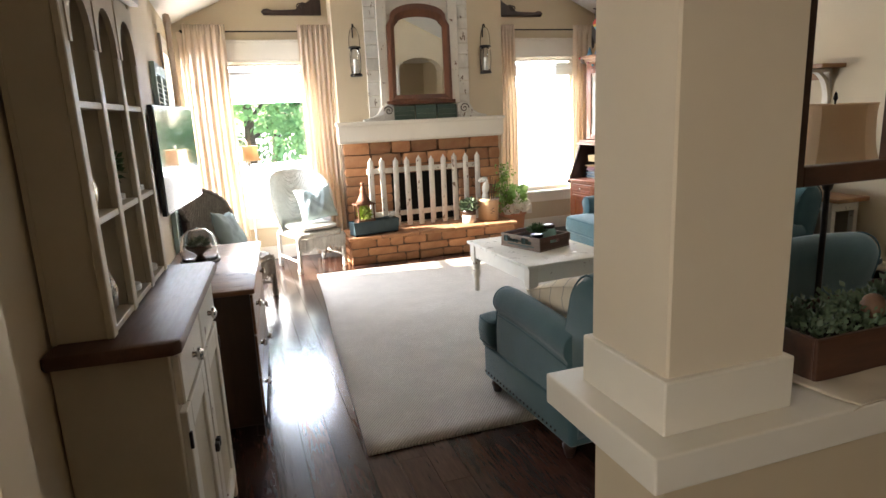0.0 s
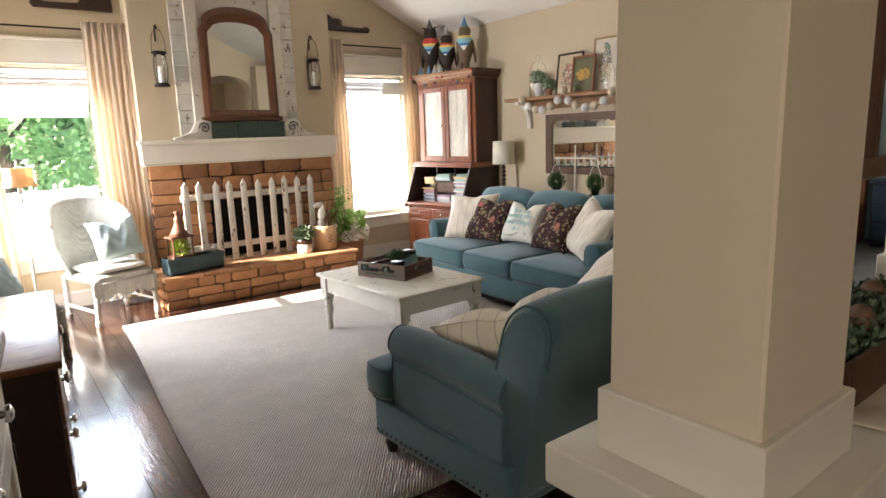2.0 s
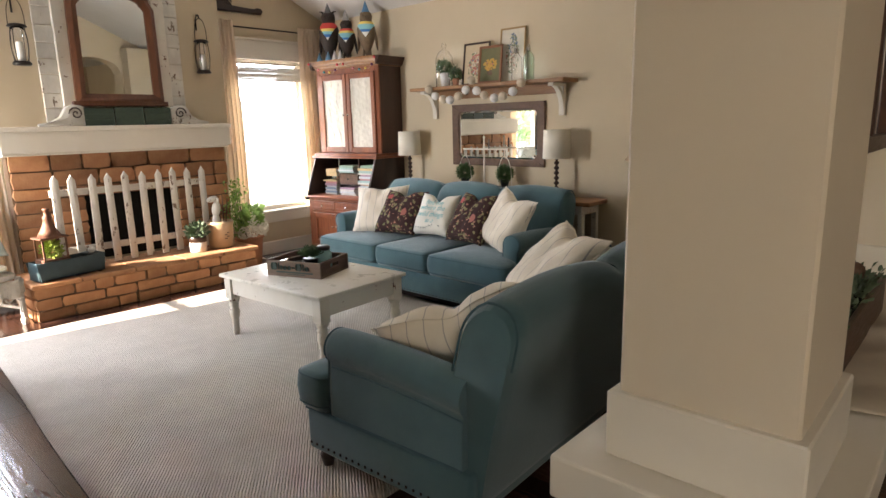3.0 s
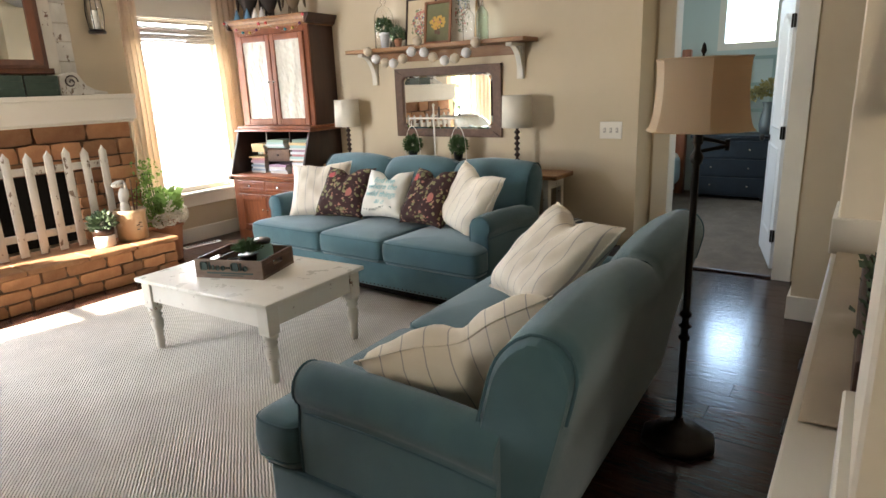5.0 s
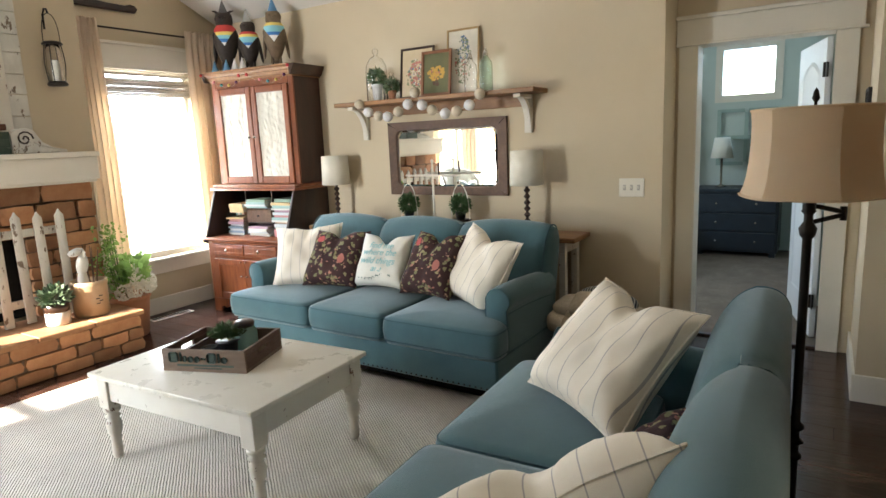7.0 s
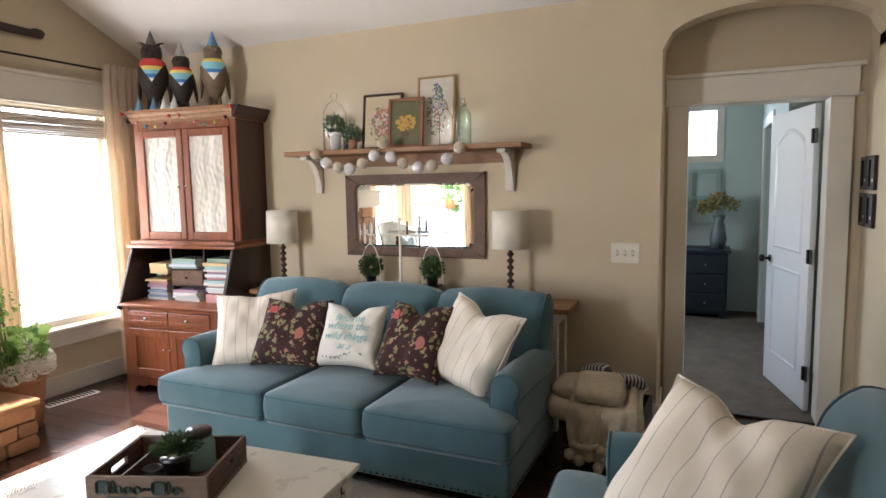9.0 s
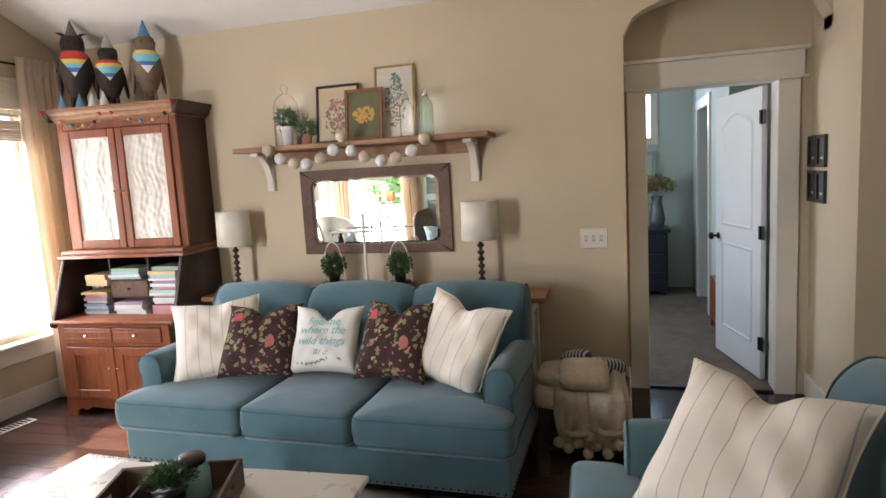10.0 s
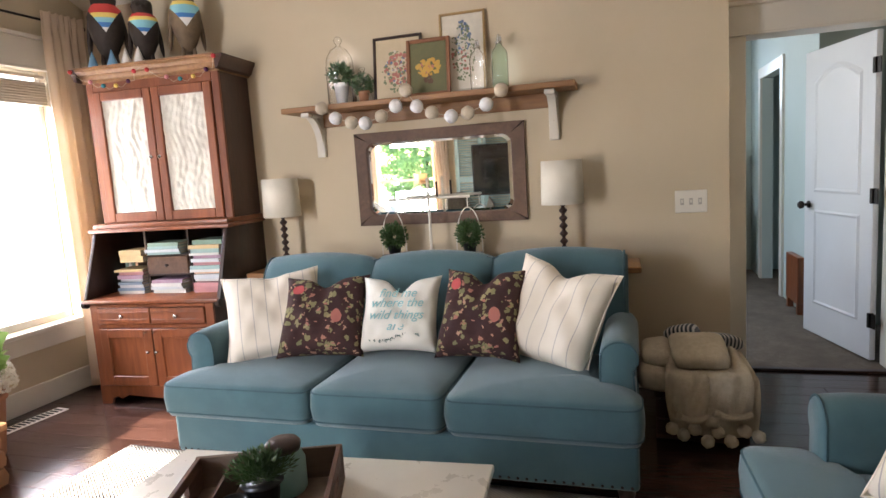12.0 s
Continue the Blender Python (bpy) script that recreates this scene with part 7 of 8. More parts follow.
part("foliage", leaves(110, big_leaf, 0.065, rg, long=1.2), "ivy leaf", bk)
for i, (x, y, z) in enumerate(((0.10, -0.13, 0.40), (-0.02, -0.15, 0.39), (0.17, -0.03, 0.42), (0.05, -0.08, 0.46), (-0.10, -0.12, 0.38))):
    r2 = random.Random(i)

    def petal(r2=r2, c=Vector((x, y, z))):
        d = Vector((r2.gauss(0, 1), r2.gauss(0, 1), r2.gauss(0, 1))).normalized()
        return c + d * 0.052, d.cross(Vector((r2.uniform(-1, 1), r2.uniform(-1, 1), r2.uniform(-1, 1)))) + d * 0.3
    part("bloom", leaves(170, petal, 0.022, r2, long=1.0), "pale bloom", bk, "pale cream hydrangea head")
vt = thing("floor_register", "metal floor register set along the baseboard", "vent", pose(3.61, 6.76, 0.0, 0, 0, -6))
part("frame", box(-0.19, 0.19, -0.05, 0.05, 0.0, 0.006, 0.002), "trim", vt, "pale painted metal frame")
for i in range(12):
    part("louvre", box(-0.165 + 0.0285 * i, -0.165 + 0.0285 * i + 0.013, -0.034, 0.034, 0.006, 0.009), "soot", vt)
ou = thing("power_outlet", "white wall outlet plate above the baseboard", "outlet", pose(3.55, N - 0.001, 0.28))
part("plate", box(-0.036, 0.036, -0.006, 0, -0.06, 0.06, 0.002), "trim", ou)
for z in (-0.025, 0.025):
    part("socket", box(-0.016, 0.016, -0.008, -0.005, z - 0.014, z + 0.014, 0.002), "white pot", ou)


# ---- wicker chairs ----
def wicker_chair(m, at, label, cushion):
    c = thing("wicker_chair", label, "chair", at, "wicker chairs")

    def backf(u, v):
        a = math.pi * (0.02 + 0.96 * u)
        r = 0.275 + 0.05 * v
        top = 0.47 + 0.52 * math.sin(math.pi * u) ** 0.45
        z = 0.36 + (top - 0.36 + 0.14 * (1 - math.sin(math.pi * u))) * v
        return (r * math.cos(a) * (1 + 0.04 * v), 0.10 + r * math.sin(a) + 0.06 * v, z)
    part("back_shell", sheet(backf, 40, 16, 0.016), m, c, smooth=1.2)
    rim = [Vector(backf(i / 40, 1)) for i in range(41)]
    part("rolled_rim", tube(rim, 0.022, 10), m, c)
    part("seat", moved(pad(0.54, 0.56, 0.07, 6, 4, 14, 6), pose(0, 0.07, 0.375)), m, c)

    def apron(u, v):
        x = -0.27 + 0.54 * u
        return (x, -0.205 + 0.01 * math.sin(20 * u), 0.35 - v * (0.10 + 0.035 * abs(math.sin(9 * u * math.pi / 3))))
    part("front_apron", sheet(apron, 30, 8, 0.012), m, c, smooth=1.2)
    for i in range(7):
        cx = -0.225 + 0.075 * i
        ring = [(cx + 0.030 * math.cos(a), -0.21, 0.225 + 0.030 * math.sin(a)) for a in [2 * math.pi * k / 12 for k in range(13)]]
        part("curl", tube(ring, 0.006, 6), m, c)
    for x in (-0.25, 0.25):
        for y in (-0.19, 0.31):
            bm = tube([(x, y, 0.0), (x * 0.98, y, 0.2), (x * 0.97, y, 0.37)], 0.022, 10)
            l = part("leg", bm, m, c)
            part("foot_wrap", lathe([(0.018, 0), (0.026, 0.01), (0.028, 0.04), (0.022, 0.055)], 12, at=(x, y, 0)), m, l)
    for x in (-0.25, 0.25):
        part("stretcher", tube([(x, -0.19, 0.12), (x, 0.31, 0.12)], 0.012, 8), m, c)
    if cushion:
        part("seat_cushion", moved(pad(0.46, 0.46, 0.06, 5, 3, 12, 6), pose(0, 0.04, 0.44)), cushion, c)
    return c


wicker_chair("wicker", pose(0.735, 6.34, 0, 0, 0, 18), "white wicker chair with a rounded back by the window", "white cotton")
throw_pillow("aqua cloth", 0.40, 0.36, 0.14, pose(0.80, 6.36, 0.665, 0, 0, 14) @ pose(0, 0, 0, -18, -6, 0), "pale aqua cotton pillow on the wicker chair", 21, 0.05, False)
wicker_chair("grey wicker", pose(-0.02, 5.30, 0, 0, 0, 62), "grey-brown wicker chair with a curved back", None)
throw_pillow("aqua cloth", 0.40, 0.36, 0.13, pose(-0.06, 5.33, 0.63, 0, 0, 70) @ pose(0, 0, 0, -22, 8, 0), "pale aqua cotton pillow on the grey wicker chair", 22, 0.03, False)

# ---- west side: dresser with hutch, desk, shutters, screen ----
M["cream paint"] = shade("cream furniture paint", (0.52, 0.45, 0.33), (0.47, 0.405, 0.295), 0.5, scale=8, bump=0.1, bscale=80, wear=(0.2, 0.12, 0.07), wear_at=0.76)
dr = thing("dresser_hutch", "cream painted dresser with an arched open hutch and a wood top", "dresser", pose(-0.12, 2.01, 0, 0, 0, 85.9))
dw = 0.425
part("carcass", box(-dw, dw, 0.02, 0.294, 0.08, 0.955, 0.003), "cream paint", dr)
for x in (-dw, dw - 0.04):
    part("foot", box(x, x + 0.04, 0.005, 0.294, 0, 0.08, 0.003), "cream paint", dr)
top = rounded([(-dw - 0.045, 0.0), (-dw - 0.025, -0.02), (dw + 0.025, -0.02), (dw + 0.045, 0.0), (dw + 0.045, 0.296), (-dw - 0.045, 0.296)], 0.006, 2)
part("wood_top", prism(top, 2, 0.955, 0.995, bevel=0.010), "top wood", dr, "stained brown wooden top")
for s in (-1, 1):
    a, b = (-dw + 0.03, -0.012) if s < 0 else (0.012, dw - 0.03)
    d = part("drawer", box(a, b, 0.0, 0.03, 0.79, 0.93, 0.005), "chippy", dr)
    pull(d, ((a + b) / 2, 0.0, 0.86), 0.02)
    bm = box(a, a + 0.07, 0.0, 0.022, 0.09, 0.77, 0.003)
    box(b - 0.07, b, 0.0, 0.022, 0.09, 0.77, 0.003, bm=bm)
    box(a + 0.07, b - 0.07, 0.0, 0.022, 0.09, 0.17, 0.003, bm=bm)
    box(a + 0.07, b - 0.07, 0.0, 0.022, 0.69, 0.77, 0.003, bm=bm)
    d = part("door", bm, "chippy", dr)
    part("panel", box(a + 0.06, b - 0.06, 0.010, 0.016, 0.16, 0.70), "cream paint", d)
    part("latch", box(-0.03 if s < 0 else 0.006, -0.006 if s < 0 else 0.03, -0.014, 0.002, 0.44, 0.47, 0.003), "iron", d, "black iron latch")
    for z in (0.16, 0.66):
        part("hinge", box(a - 0.004 if s < 0 else b - 0.008, a + 0.008 if s < 0 else b + 0.004, -0.005, 0.004, z, z + 0.05, 0.002), "iron", d)
dw, uy, ut = 0.385, 0.145, 1.93
part("hutch_back", box(-dw, dw, 0.281, 0.294, 0.995, ut), "cream paint", dr)
for x in (-dw, -dw / 3 - 0.012, dw / 3 - 0.012, dw - 0.024):
    part("upright", box(x - 0.008, x + 0.032, uy, uy + 0.02, 0.997, ut, 0.003), "cream paint", dr)
    part("partition", box(x, x + 0.024, uy + 0.02, 0.281, 0.997, ut, 0.002), "cream paint", dr)
for z in (1.0, 1.285, 1.575, ut - 0.02):
    for k in range(3):
        xa = -dw + 0.024 + k * (2 * dw - 0.024) / 3
        part("shelf", box(xa, xa + (2 * dw - 0.096) / 3, uy + 0.004, 0.281, z, z + 0.018, 0.002), "cream paint", dr)
for k in range(3):
    x0 = -dw + 0.024 + k * (2 * dw - 0.024) / 3
    x1 = x0 + (2 * dw - 0.096) / 3
    out = [(x0, ut - 0.02), (x0, ut - 0.20)] + [(x0 + 0.02 + (x1 - x0 - 0.04) * (1 - math.cos(math.pi * i / 10)) / 2, ut - 0.20 + 0.13 * math.sin(math.pi * i / 10) ** 0.8) for i in range(11)] + [(x1, ut - 0.20), (x1, ut - 0.02)]
    part("arch_board", prism(out, 1, uy - 0.004, uy + 0.012), "cream paint", dr)
part("cornice", box(-dw - 0.02, dw + 0.02, uy - 0.03, 0.296, ut, ut + 0.03, 0.006, seg=2), "cream paint", dr)
DR = dr.matrix_basis


def pitcher(x, y, z, s, m, label):
    p = thing("pitcher", label, "pitcher", DR @ pose(x, y, z), "vessels in the hutch")
    part("body", lathe([(0, 0), (0.035 * s, 0), (0.05 * s, 0.03 * s), (0.055 * s, 0.07 * s), (0.035 * s, 0.13 * s), (0.04 * s, 0.16 * s), (0.036 * s, 0.16 * s), (0.03 * s, 0.13 * s), (0, 0.05 * s)], 18), m, p)
    part("handle", tube([(0.045 * s, 0, 0.14 * s), (0.085 * s, 0, 0.13 * s), (0.08 * s, 0, 0.07 * s), (0.05 * s, 0, 0.05 * s)], 0.006 * s, 6), m, p)


pitcher(-0.27, 0.215, 1.3035, 1.0, "silver", "tarnished silver pitcher on the hutch shelf")
pitcher(-0.28, 0.215, 1.5935, 0.6, "silver", "small silver cup on the hutch shelf")
pitcher(-0.27, 0.215, 1.0185, 1.15, "silver", "silver coffee pot in the hutch")
for x, z, r in ((0.0, 1.3035, 0.055), (0.27, 1.3035, 0.055), (0.0, 1.0185, 0.06), (0.27, 1.0185, 0.06)):
    s = thing("plate_stack", "stack of small white plates in the hutch", "plates", DR @ pose(x, 0.215, z), "plates in the hutch")
    for k in range(3):
        part("plate", lathe([(0, 0.006 * k), (r * 0.6, 0.006 * k), (r, 0.006 * k + 0.008), (r, 0.006 * k + 0.011), (r * 0.6, 0.006 * k + 0.004), (0, 0.006 * k + 0.004)], 22), "white pot", s)
gp = thing("potted_plant", "small green plant in the hutch", "plant", DR @ pose(0.0, 0.215, 1.3175))
part("pot", lathe([(0, 0.008), (0.03, 0.008), (0.038, 0.06), (0, 0.055)], 14), "white pot", gp)
bush(gp, "foliage", (0, 0, 0.10), 0.055, 200, 0.016, 91)
M["platter"] = shade("dark pewter", (0.06, 0.05, 0.045), rough=0.5, metal=0.4)
pt = thing("platter", "dark oval platter lying on top of the hutch", "platter", DR @ pose(-0.05, 0.22, ut + 0.031))
part("dish", moved(lathe([(0, 0), (0.10, 0), (0.16, 0.022), (0.17, 0.026), (0.15, 0.03), (0.09, 0.01), (0, 0.01)], 28), Matrix.Diagonal((1.3, 0.6, 1, 1))), "platter", pt)

gc = thing("glass_cloche", "large glass dome over moss in a wooden pedestal bowl", "cloche", pose(-0.197, 3.585, 0.763))
M["desk wood"] = shade("brown desk wood", (0.25, 0.115, 0.05), (0.16, 0.07, 0.03), 0.3, scale=7, stretch=(6, 0.8, 6), bump=0.1, bscale=60, coat=0.3)
# Desk wood scaled dark for the chest's shaded sides; the cloche tray shares it.
M["tray and shaded desk"] = shade("dark brown tray wood and shaded desk side", (0.06, 0.027, 0.014), (0.035, 0.016, 0.009), 0.4, scale=7, stretch=(5, 5, 0.8), bump=0.1)
pz = 0.0
part("tray", lathe([(0, pz), (0.105, pz), (0.108, pz + 0.014), (0.0, pz + 0.016)], 24), "tray and shaded desk", gc)
part("bowl", lathe([(0, pz + 0.016), (0.03, pz + 0.018), (0.016, pz + 0.04), (0.03, pz + 0.055), (0.066, pz + 0.08), (0.07, pz + 0.095), (0, pz + 0.09)], 22), "walnut", gc)
bush(gc, "foliage", (0, 0, pz + 0.10), 0.055, 300, 0.016, 66, "dusty leaf", 0.5)
part("dome", glass_body([(0.098, pz + 0.017), (0.098, pz + 0.10), (0.085, pz + 0.15), (0.05, pz + 0.185), (0.002, pz + 0.197)]), "glass", gc).visible_shadow = False

dk = thing("desk", "brown wooden chest of drawers with a glossy top", "chest of drawers", pose(0.095, 3.45, 0, 0, 0, 86))
part("top", box(-0.60, 0.60, -0.015, 0.47, 0.735, 0.762, 0.006, seg=2), "desk wood", dk, "glossy brown top")
# carcass and feet carry their shade in a darker colour than the top
part("carcass", box(-0.575, 0.575, 0.012, 0.46, 0.06, 0.735, 0.003), "tray and shaded desk", dk)
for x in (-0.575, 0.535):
    part("foot", box(x, x + 0.04, 0.012, 0.05, 0, 0.06, 0.003), "tray and shaded desk", dk)
    part("foot", box(x, x + 0.04, 0.42, 0.46, 0, 0.06, 0.003), "tray and shaded desk", dk)
for k, (z0, z1) in enumerate(((0.09, 0.29), (0.30, 0.51), (0.52, 0.72))):
    d = part("drawer", box(-0.55, 0.55, 0.0, 0.02, z0, z1, 0.004), "desk wood", dk)
    for x in (-0.35, 0.35):
        pull(d, (x, 0.0, (z0 + z1) / 2), 0.02)

M["aqua shutter"] = shade("faded aqua shutter paint", (0.36, 0.46, 0.42), (0.30, 0.40, 0.37), 0.65, scale=8, bump=0.2, bscale=70, wear=(0.42, 0.38, 0.30), wear_at=0.68)


def shutter(y):
    s = thing("wall_shutter", "tall faded aqua louvred shutter on the wall", "shutter", pose(W + 0.04, y, 0.52, 0, 0, 90), "wall shutters")
    bm = box(-0.2, -0.145, 0, 0.035, 0, 1.45, 0.003)
    box(0.145, 0.2, 0, 0.035, 0, 1.45, 0.003, bm=bm)
    for z in (0.0, 0.62, 1.37):
        box(-0.145, 0.145, 0, 0.035, z, z + 0.08, 0.003, bm=bm)
    part("shutter_frame", bm, "aqua shutter", s)
    for z0, z1 in ((0.085, 0.615), (0.705, 1.365)):
        n2 = int((z1 - z0) / 0.035)
        for i in range(n2):
            part("louvre", moved(box(-0.15, 0.15, -0.017, 0.017, -0.003, 0.003), pose(0, 0.017, z0 + 0.035 * (i + 0.5), 35)), "aqua shutter", s)


shutter(5.03)
shutter(5.44)
M["screen"] = shade("black glossy screen", (0.006, 0.006, 0.007), rough=0.04, rvar=0.01, bump=0, spec=1.0, coat=1.0)
tv = thing("television", "flat black television reflecting the window", "television", pose(-0.315, 4.78, 0.95, 0, 0, 82))
part("screen", box(-0.56, 0.56, 0.0, 0.012, 0.012, 0.69, 0.002), "screen", tv)
part("bezel", box(-0.575, 0.575, 0.006, 0.035, 0, 0.705, 0.003), "black", tv)
part("wall_mount", box(-0.10, 0.10, 0.035, 0.10, 0.15, 0.40), "black", tv)

# ---- on and above the low wall ----
ty = thing("wooden_tray_box", "long reddish wooden trough of dusty succulents", "planter", pose(1.93, 1.25, 0.752, 0, 0, 0))
bm = box(-0.42, 0.42, -0.125, 0.125, 0.0, 0.014)
part("bottom", bm, "tray wood", ty)
for y in (-0.14, 0.126):
    part("long_side", box(-0.44, 0.44, y, y + 0.014, 0.0, 0.125, 0.003), "tray wood", ty)
for x in (-0.44, 0.426):
    part("end_board", box(x, x + 0.014, -0.126, 0.126, 0.0, 0.125, 0.003), "tray wood", ty)
part("soil", box(-0.425, 0.425, -0.125, 0.125, 0.014, 0.095), "soot", ty, "dark soil")
rg = random.Random(21)


def succ():
    p = Vector((rg.uniform(-0.40, 0.40), rg.uniform(-0.10, 0.10), 0.09))
    a = rg.uniform(0, 6.28)
    d = Vector((math.cos(a) * 0.8, math.sin(a) * 0.8, 0.9))
    return p + d * rg.uniform(0.0, 0.07), d + Vector((rg.uniform(-.6, .6), rg.uniform(-.6, .6), rg.uniform(-.2, .5)))


part("foliage", leaves(2200, succ, 0.015, rg, long=1.7), "dusty leaf", ty)
for k, (x, y) in enumerate(((-0.12, -0.05), (0.20, 0.03), (0.3, -0.06))):
    part("pine_cone", moved(pad(0.07, 0.07, 0.08, 2, 2, 10, 8), pose(x, y, 0.15, 20 * k)), "walnut", ty, "brown pine cone")
M["cloth"] = shade("crumpled off-white cloth", (0.62, 0.54, 0.42), (0.56, 0.48, 0.37), 0.95, scale=10, bump=0.4, bscale=300)


def runner(u, v):
    x = 1.44 + 1.52 * u + 0.05 * (1 - v) * math.sin(6 * v)
    fall = 0.17 * min(1.0, max(0.0, (u - 0.10) / 0.10)) * (0.75 + 0.25 * math.sin(13 * u))
    crease = 0.006 * math.sin(27 * u + 4 * v) * math.sin(7 * v + 3 * u) ** 2 + 0.005 * abs(math.sin(22 * u + 9 * v))
    if v < 0.3:
        k = 1 - v / 0.3
        return (x + 0.012 * math.sin(40 * u) * k, 0.966 - 0.010 * k + 0.012 * math.sin(33 * u) * k, 0.7515 + crease - fall * k)
    return (x, 0.966 + 0.505 * (v - 0.3) / 0.7, 0.7515 + crease)


solid("table_runner", sheet(runner, 90, 40, 0.003), "cloth", "crumpled off-white cloth laid on the low wall", "cloth", smooth=1.2)
sf = thing("hanging_window_sash", "old brown wooden window sash hanging in the opening", "window frame", pose(1.415, 1.215, 1.285))
SW_, SH_ = 1.40, 0.95
bm = box(0, 0.075, -0.018, 0.018, 0, SH_, 0.003)
part("stile", bm, "tray wood", sf)
part("stile", box(SW_ - 0.075, SW_, -0.018, 0.018, 0, SH_, 0.003), "tray wood", sf)
part("bottom_rail", box(0.075, SW_ - 0.075, -0.018, 0.018, 0, 0.055, 0.003), "tray wood", sf)
part("top_rail", box(0.075, SW_ - 0.075, -0.018, 0.018, SH_ - 0.055, SH_, 0.003), "tray wood", sf)
for x in (0.40, 0.72, 1.04):
    part("muntin", box(x - 0.016, x + 0.016, -0.012, 0.012, 0.055, SH_ - 0.055, 0.002), "tray wood", sf)
for x in (0.1, SW_ - 0.1):
    part("chain", tube([(x, 0, SH_), (x, 0, SH_ + 0.14)], 0.004, 6), "iron", sf)
wc = thing("white_cabinet", "small chipped white cabinet against the low wall", "cabinet", pose(2.0, 1.39, 0, 0, 0, 180))
part("body", box(-0.42, 0.42, -0.09, 0.0, 0.03, 0.63, 0.004), "chippy", wc)
for s in (-1, 1):
    d = part("door", box(0.01 if s > 0 else -0.41, 0.41 if s > 0 else -0.01, -0.105, -0.09, 0.06, 0.45, 0.003), "chippy", wc)
    part("pull", tube([(0.04 * s, -0.106, 0.30), (0.04 * s, -0.125, 0.32), (0.04 * s, -0.125, 0.36), (0.04 * s, -0.106, 0.38)], 0.005, 6), "iron", d)
    d = part("drawer", box(0.01 if s > 0 else -0.41, 0.41 if s > 0 else -0.01, -0.105, -0.09, 0.47, 0.61, 0.003), "chippy", wc)
    part("pull", tube([(0.15 * s, -0.106, 0.54), (0.17 * s, -0.125, 0.54), (0.25 * s, -0.125, 0.54), (0.27 * s, -0.106, 0.54)], 0.005, 6), "iron", d)
for x in (-0.4, 0.36):
    part("foot", box(x, x + 0.04, -0.085, -0.01, 0, 0.03), "chippy", wc)

# small pictures in the niche
M["print grey"] = shade("dark print", (0.035, 0.035, 0.036), (0.10, 0.10, 0.095), 0.5, scale=40)
for i in range(2):
    for k in range(2):
        x, z = 4.605 + 0.165 * i, 1.235 + 0.205 * k
        p = thing("small_picture", "small black-framed dark print", "picture", pose(x, AR[0] + 0.001, z, 0, 0, 180), "small pictures")
        bm = box(-0.15, -0.13, -0.018, 0, 0, 0.185, 0.002)
        box(-0.02, 0.0, -0.018, 0, 0, 0.185, 0.002, bm=bm)
        box(-0.13, -0.02, -0.018, 0, 0, 0.02, 0.002, bm=bm)
        box(-0.13, -0.02, -0.018, 0, 0.165, 0.185, 0.002, bm=bm)
        part("frame", bm, "black", p)
        part("print", box(-0.13, -0.02, -0.006, -0.001, 0.02, 0.165), "print grey", p)
        part("caption_bar", box(-0.10, -0.05, -0.0075, -0.006, 0.045, 0.06), "trim", p)

# ---- bedroom ----
bw = thing("window_4", "small white-framed bedroom window", "window", kind="structure")
bm = box(8.38, 8.40, 2.36, 2.44, 1.72, 2.38)
box(8.38, 8.40, 2.97, 3.05, 1.72, 2.38, bm=bm)
box(8.38, 8.40, 2.44, 2.97, 1.72, 1.80, bm=bm)
box(8.38, 8.40, 2.44, 2.97, 2.30, 2.38, bm=bm)
part("casing", bm, "trim", bw)
bd = thing("bedroom_dresser", "dark navy painted dresser in the bedroom", "dresser", pose(8.38, 2.72, 0, 0, 0, -90))
part("body", box(-0.42, 0.42, -0.5, -0.02, 0.06, 0.73, 0.004), "navy", bd)
part("top", box(-0.45, 0.45, -0.53, -0.02, 0.73, 0.765, 0.005), "navy", bd)
for i in range(3):
    d = part("drawer", box(-0.40, 0.40, -0.515, -0.49, 0.09 + 0.21 * i, 0.28 + 0.21 * i, 0.004), "navy", bd)
    for x in (-0.2, 0.2):
        pull(d, (x, -0.515, 0.185 + 0.21 * i))
for x in (-0.4, 0.34):
    part("foot", box(x, x + 0.06, -0.48, -0.05, 0, 0.06), "navy", bd)
vs = thing("vase_of_flowers", "yellow dried hydrangeas in a grey pitcher on books", "flowers", pose(8.08, 2.40, 0.766))
M["zinc"] = shade("grey zinc", (0.20, 0.23, 0.24), rough=0.5, metal=0.4, scale=12)
M["dried bloom"] = shade("dried yellow bloom", (0.40, 0.33, 0.13), (0.30, 0.25, 0.09), 0.9, scale=30)
part("vase", lathe([(0, 0.0), (0.07, 0.0), (0.09, 0.10), (0.07, 0.22), (0.05, 0.30), (0.07, 0.36), (0, 0.34)], 18), "zinc", vs)
for i, (x, y, z) in enumerate(((0, 0, 0.55), (0.11, 0.04, 0.49), (-0.10, 0.06, 0.50), (0.03, -0.12, 0.48), (-0.05, 0.14, 0.46), (0.08, 0.15, 0.44))):
    bush(vs, "bloom", (x, y, z), 0.085, 90, 0.035, 12 + i, "dried bloom", 0.8, 1.1)
bl = thing("table_lamp", "small white lamp on the bedroom dresser", "lamp", pose(8.15, 2.92, 0.766))
part("stem", lathe([(0, 0), (0.06, 0), (0.05, 0.015), (0.012, 0.03), (0.012, 0.33)], 14), "silver", bl)
part("shade", lathe([(0.12, 0.33), (0.08, 0.56), (0.077, 0.56), (0.117, 0.33)], 22), "white cotton", bl)
of = thing("old_window_frame", "pale green window frame leaning above the dresser", "window frame", pose(8.36, 2.70, 1.0, 0, 0, -90))
bm = box(-0.31, -0.27, -0.02, 0.0, 0, 0.64)
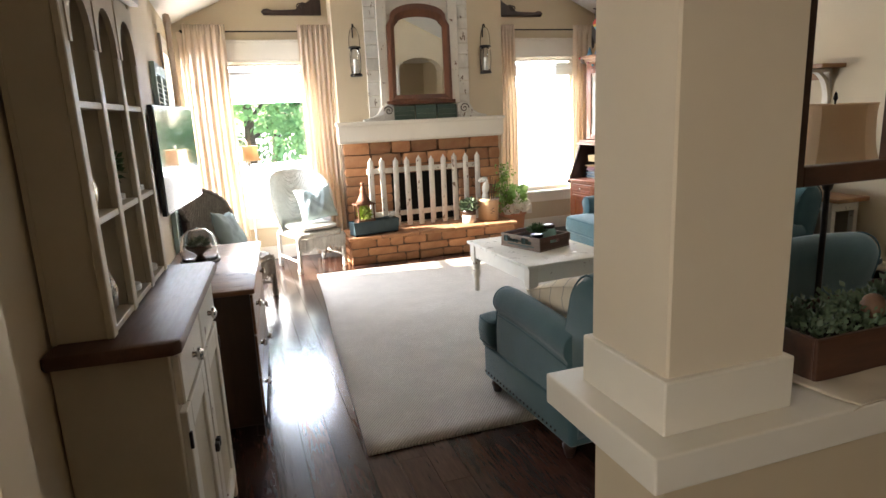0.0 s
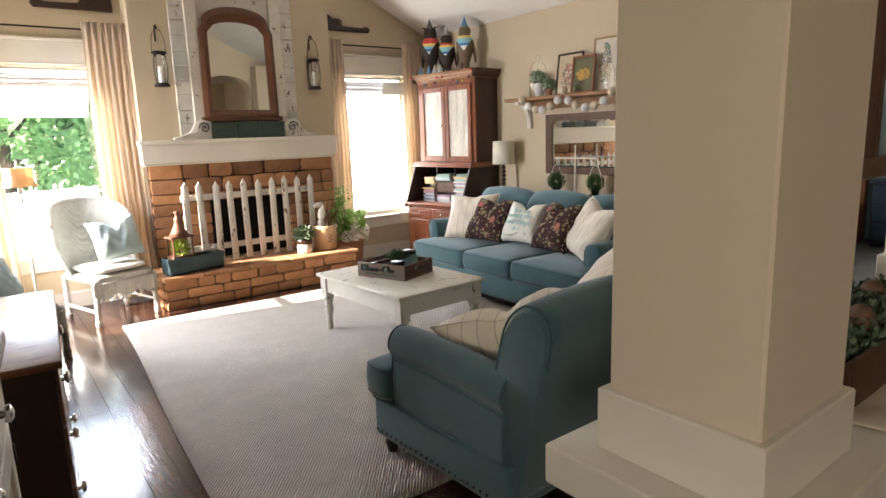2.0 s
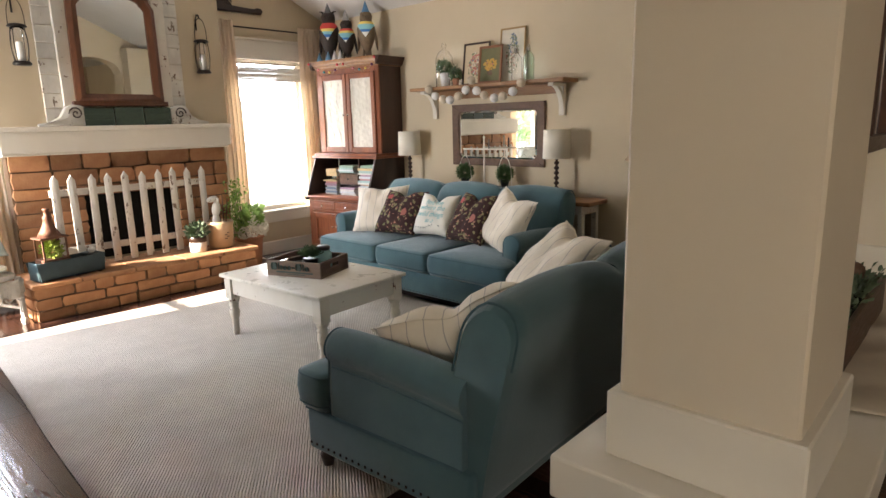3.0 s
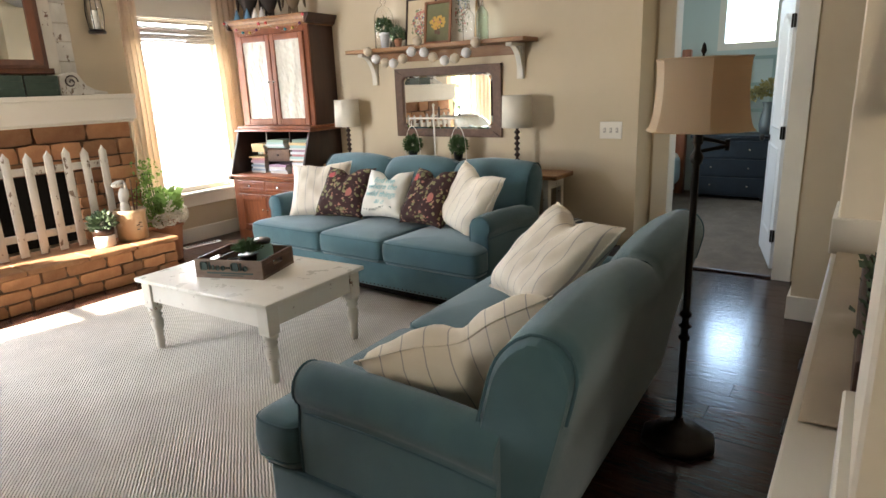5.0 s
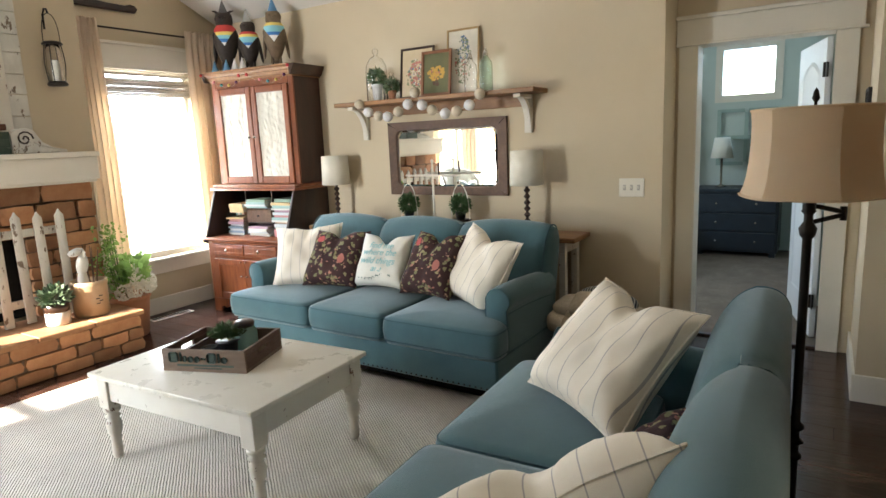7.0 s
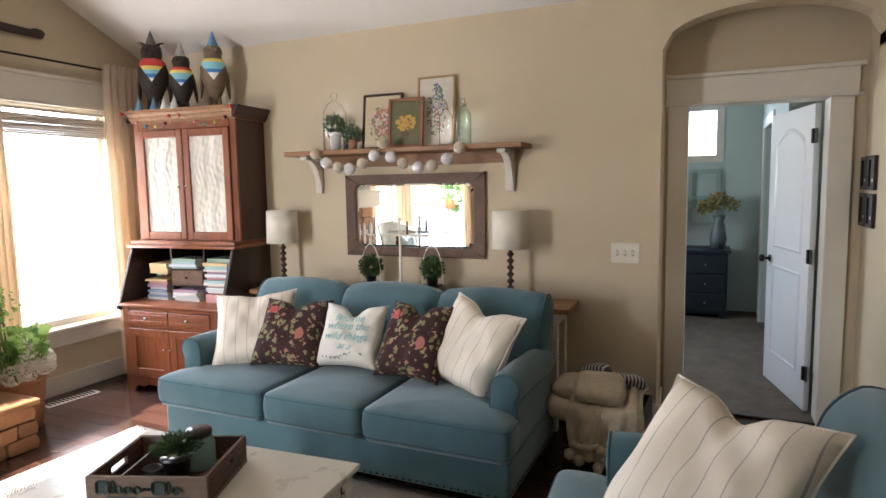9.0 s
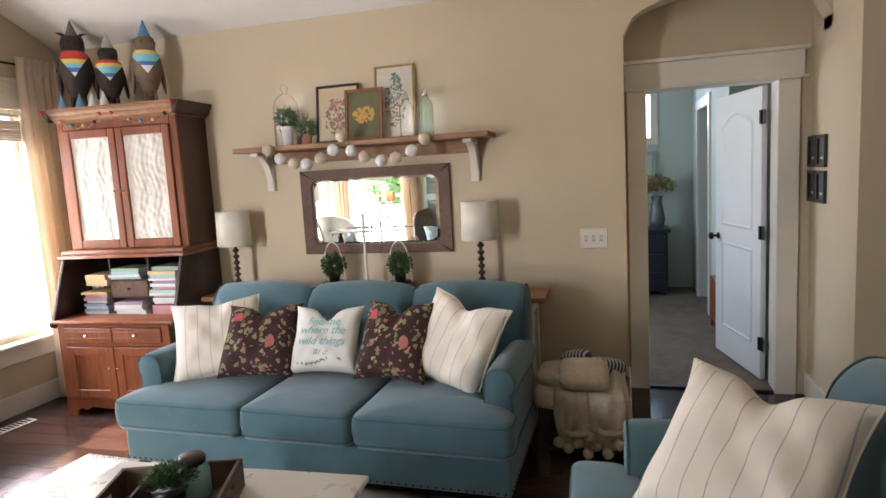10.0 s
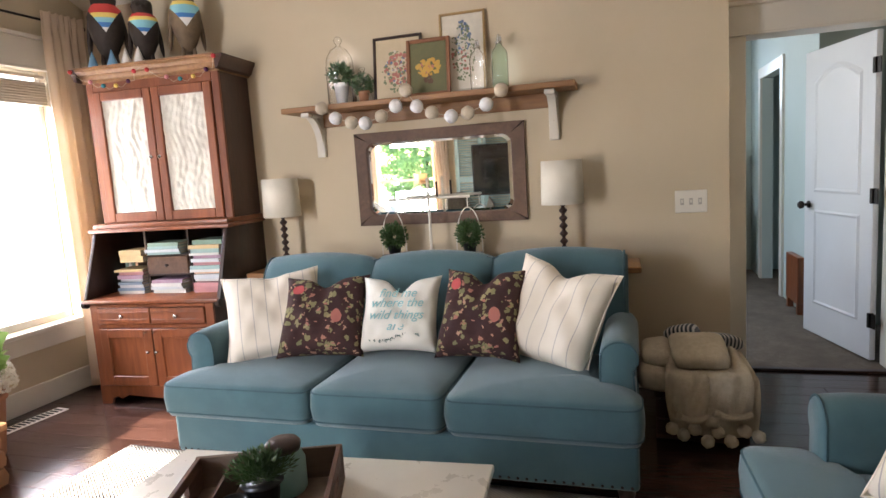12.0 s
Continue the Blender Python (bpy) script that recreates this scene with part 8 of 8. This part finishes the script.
box(0.27, 0.31, -0.02, 0, 0, 0.64, bm=bm)
box(-0.02, 0.02, -0.02, 0, 0.04, 0.60, bm=bm)
for z in (0.0, 0.30, 0.60):
    box(-0.27, -0.02, -0.02, 0, z, z + 0.04, bm=bm)
    box(0.02, 0.27, -0.02, 0, z, z + 0.04, bm=bm)
part("sash", bm, "aqua shutter", of)
be = thing("bed", "bed with a pale quilt and dark wooden headboard", "bed", pose(7.3, 3.75, 0))
part("mattress", moved(pad(1.6, 0.9, 0.3, 8, 5, 14, 8), pose(0, 0, 0.42)), "white cotton", be)
part("quilt", moved(pad(1.64, 0.94, 0.42, 8, 5, 14, 8), pose(0, 0, 0.34)), "aqua cloth", be, "pale quilt hanging over the side")
part("bedpost", box(0.82, 0.92, -0.46, -0.36, 0, 1.75, 0.01), "red wood", be)
part("bedpost", box(0.82, 0.92, 0.36, 0.44, 0, 1.75, 0.01), "red wood", be)
part("headboard", box(0.84, 0.90, -0.36, 0.36, 0.4, 1.65, 0.006), "red wood", be)
ch = thing("low_stand", "low reddish wooden stand beside the bedroom wall", "stand", pose(6.45, 2.012, 0.012))
part("body", box(-0.18, 0.18, -0.025, 0.025, 0.08, 0.46, 0.005), "red wood", ch)
for x in (-0.17, 0.13):
    part("leg", box(x, x + 0.04, -0.022, 0.022, 0, 0.08), "red wood", ch)
dd = thing("door_5", "white casing round a dark closet doorway", "door frame", kind="structure")
bm = box(6.96, 7.05, 1.98, 2.0, 0.012, 2.03)
box(7.85, 7.94, 1.98, 2.0, 0.012, 2.03, bm=bm)
box(6.96, 7.94, 1.98, 2.0, 2.03, 2.13, bm=bm)
part("casing", bm, "trim", dd)
structure("wall_closet", box(7.0, 7.95, 1.0, 1.06, -0.03, 2.6), "bedroom", "plain closet back wall", "wall")

# ---- outdoors ----
M["yard"] = shade("pale sunlit gravel yard", (0.72, 0.70, 0.64), (0.62, 0.60, 0.54), 0.95, scale=1.5, bump=0.3)
M["lawn"] = shade("lawn", (0.10, 0.17, 0.05), (0.07, 0.12, 0.035), 0.95, scale=2.0, bump=0.5)
M["bark"] = shade("tree bark", (0.10, 0.075, 0.055), rough=0.95, scale=8, bump=0.6)
structure("ground", sheet(lambda u, v: (-300 + 600 * u, -300 + 600 * v, -0.25), 4, 4, 0.05), "yard", "pale sunlit yard round the house", "ground")


def tree(x, y, h, r, seed, count=11000):
    rg = random.Random(seed)
    t = thing("tree", "broad leafy green tree across the yard", "tree", pose(x, y, -0.25), "trees across the yard")
    bm = tube([(0, 0, 0), (0.05, 0, h * 0.25), (0.0, 0.1, h * 0.55), (0.1, 0, h * 0.8)], 0.22, 10, taper=0.05)
    for k in range(7):
        a = k * 0.9
        z = h * (0.15 + 0.08 * k)
        tube([(0.02, 0, z), (0.4 * r * math.cos(a), 0.4 * r * math.sin(a), z + 0.1 * h), (0.75 * r * math.cos(a), 0.75 * r * math.sin(a), z + 0.18 * h)], 0.08, 6, bm, taper=0.02)
    part("trunk", bm, "bark", t)
    lumps = []
    for k in range(42):
        a = rg.uniform(0, 6.28)
        zz2 = rg.uniform(0.08, 0.95)
        q = r * math.sqrt(max(0.05, 1 - (zz2 * 1.15 - 0.38) ** 2 * 1.6)) * rg.uniform(0.55, 1.0)
        lumps.append((Vector((q * math.cos(a), q * math.sin(a), zz2 * h)), r * rg.uniform(0.18, 0.34)))

    def place():
        c, s = rg.choice(lumps)
        d = Vector((rg.gauss(0, 1), rg.gauss(0, 1), rg.gauss(0, 1))).normalized()
        return c + d * s * rg.uniform(0.5, 1.05), d + Vector((0, 0, rg.uniform(-0.6, 0.3)))
    part("crown", leaves(count, place, 0.15, rg, long=1.4), "tree leaf", t)


for i, (x, y, h, r) in enumerate(((-3.4, 23, 6.5, 2.6), (0.6, 22, 7.5, 2.7), (3.9, 24, 7.0, 2.5), (-7.5, 25, 7, 3.0), (1.8, 27, 9, 3.2), (7.2, 24, 7, 2.4), (-20, 8.0, 4.2, 2.4), (-21, 12.5, 4.0, 2.6), (-15, 20, 6, 3))):
    tree(x, y, h, r, 100 + i)

# ---- floorboards ----
rng = random.Random(3)
row, n = 0.131, 0
plank_me = {}
x = W
while x < DX:
    y = -1.6 + rng.uniform(-0.9, 0)
    while y < N:
        ln = rng.choice((0.9, 1.2, 1.5, 1.8))
        y1 = min(y + ln, N)
        if y1 - y > 0.05 and not (x > E and y1 < 1.3):
            key = (round(y1 - y, 2))
            if key not in plank_me:
                plank_me[key] = made("plank", box(0.0004, row - 0.0004, 0.0004, key - 0.0004, -0.011, 0.0, 0.0012), "plank")
            ob = new("plank", plank_me[key])
            ob.parent = fl
            ob.matrix_basis = pose(x, y, 0)
        y = y1
    x += row
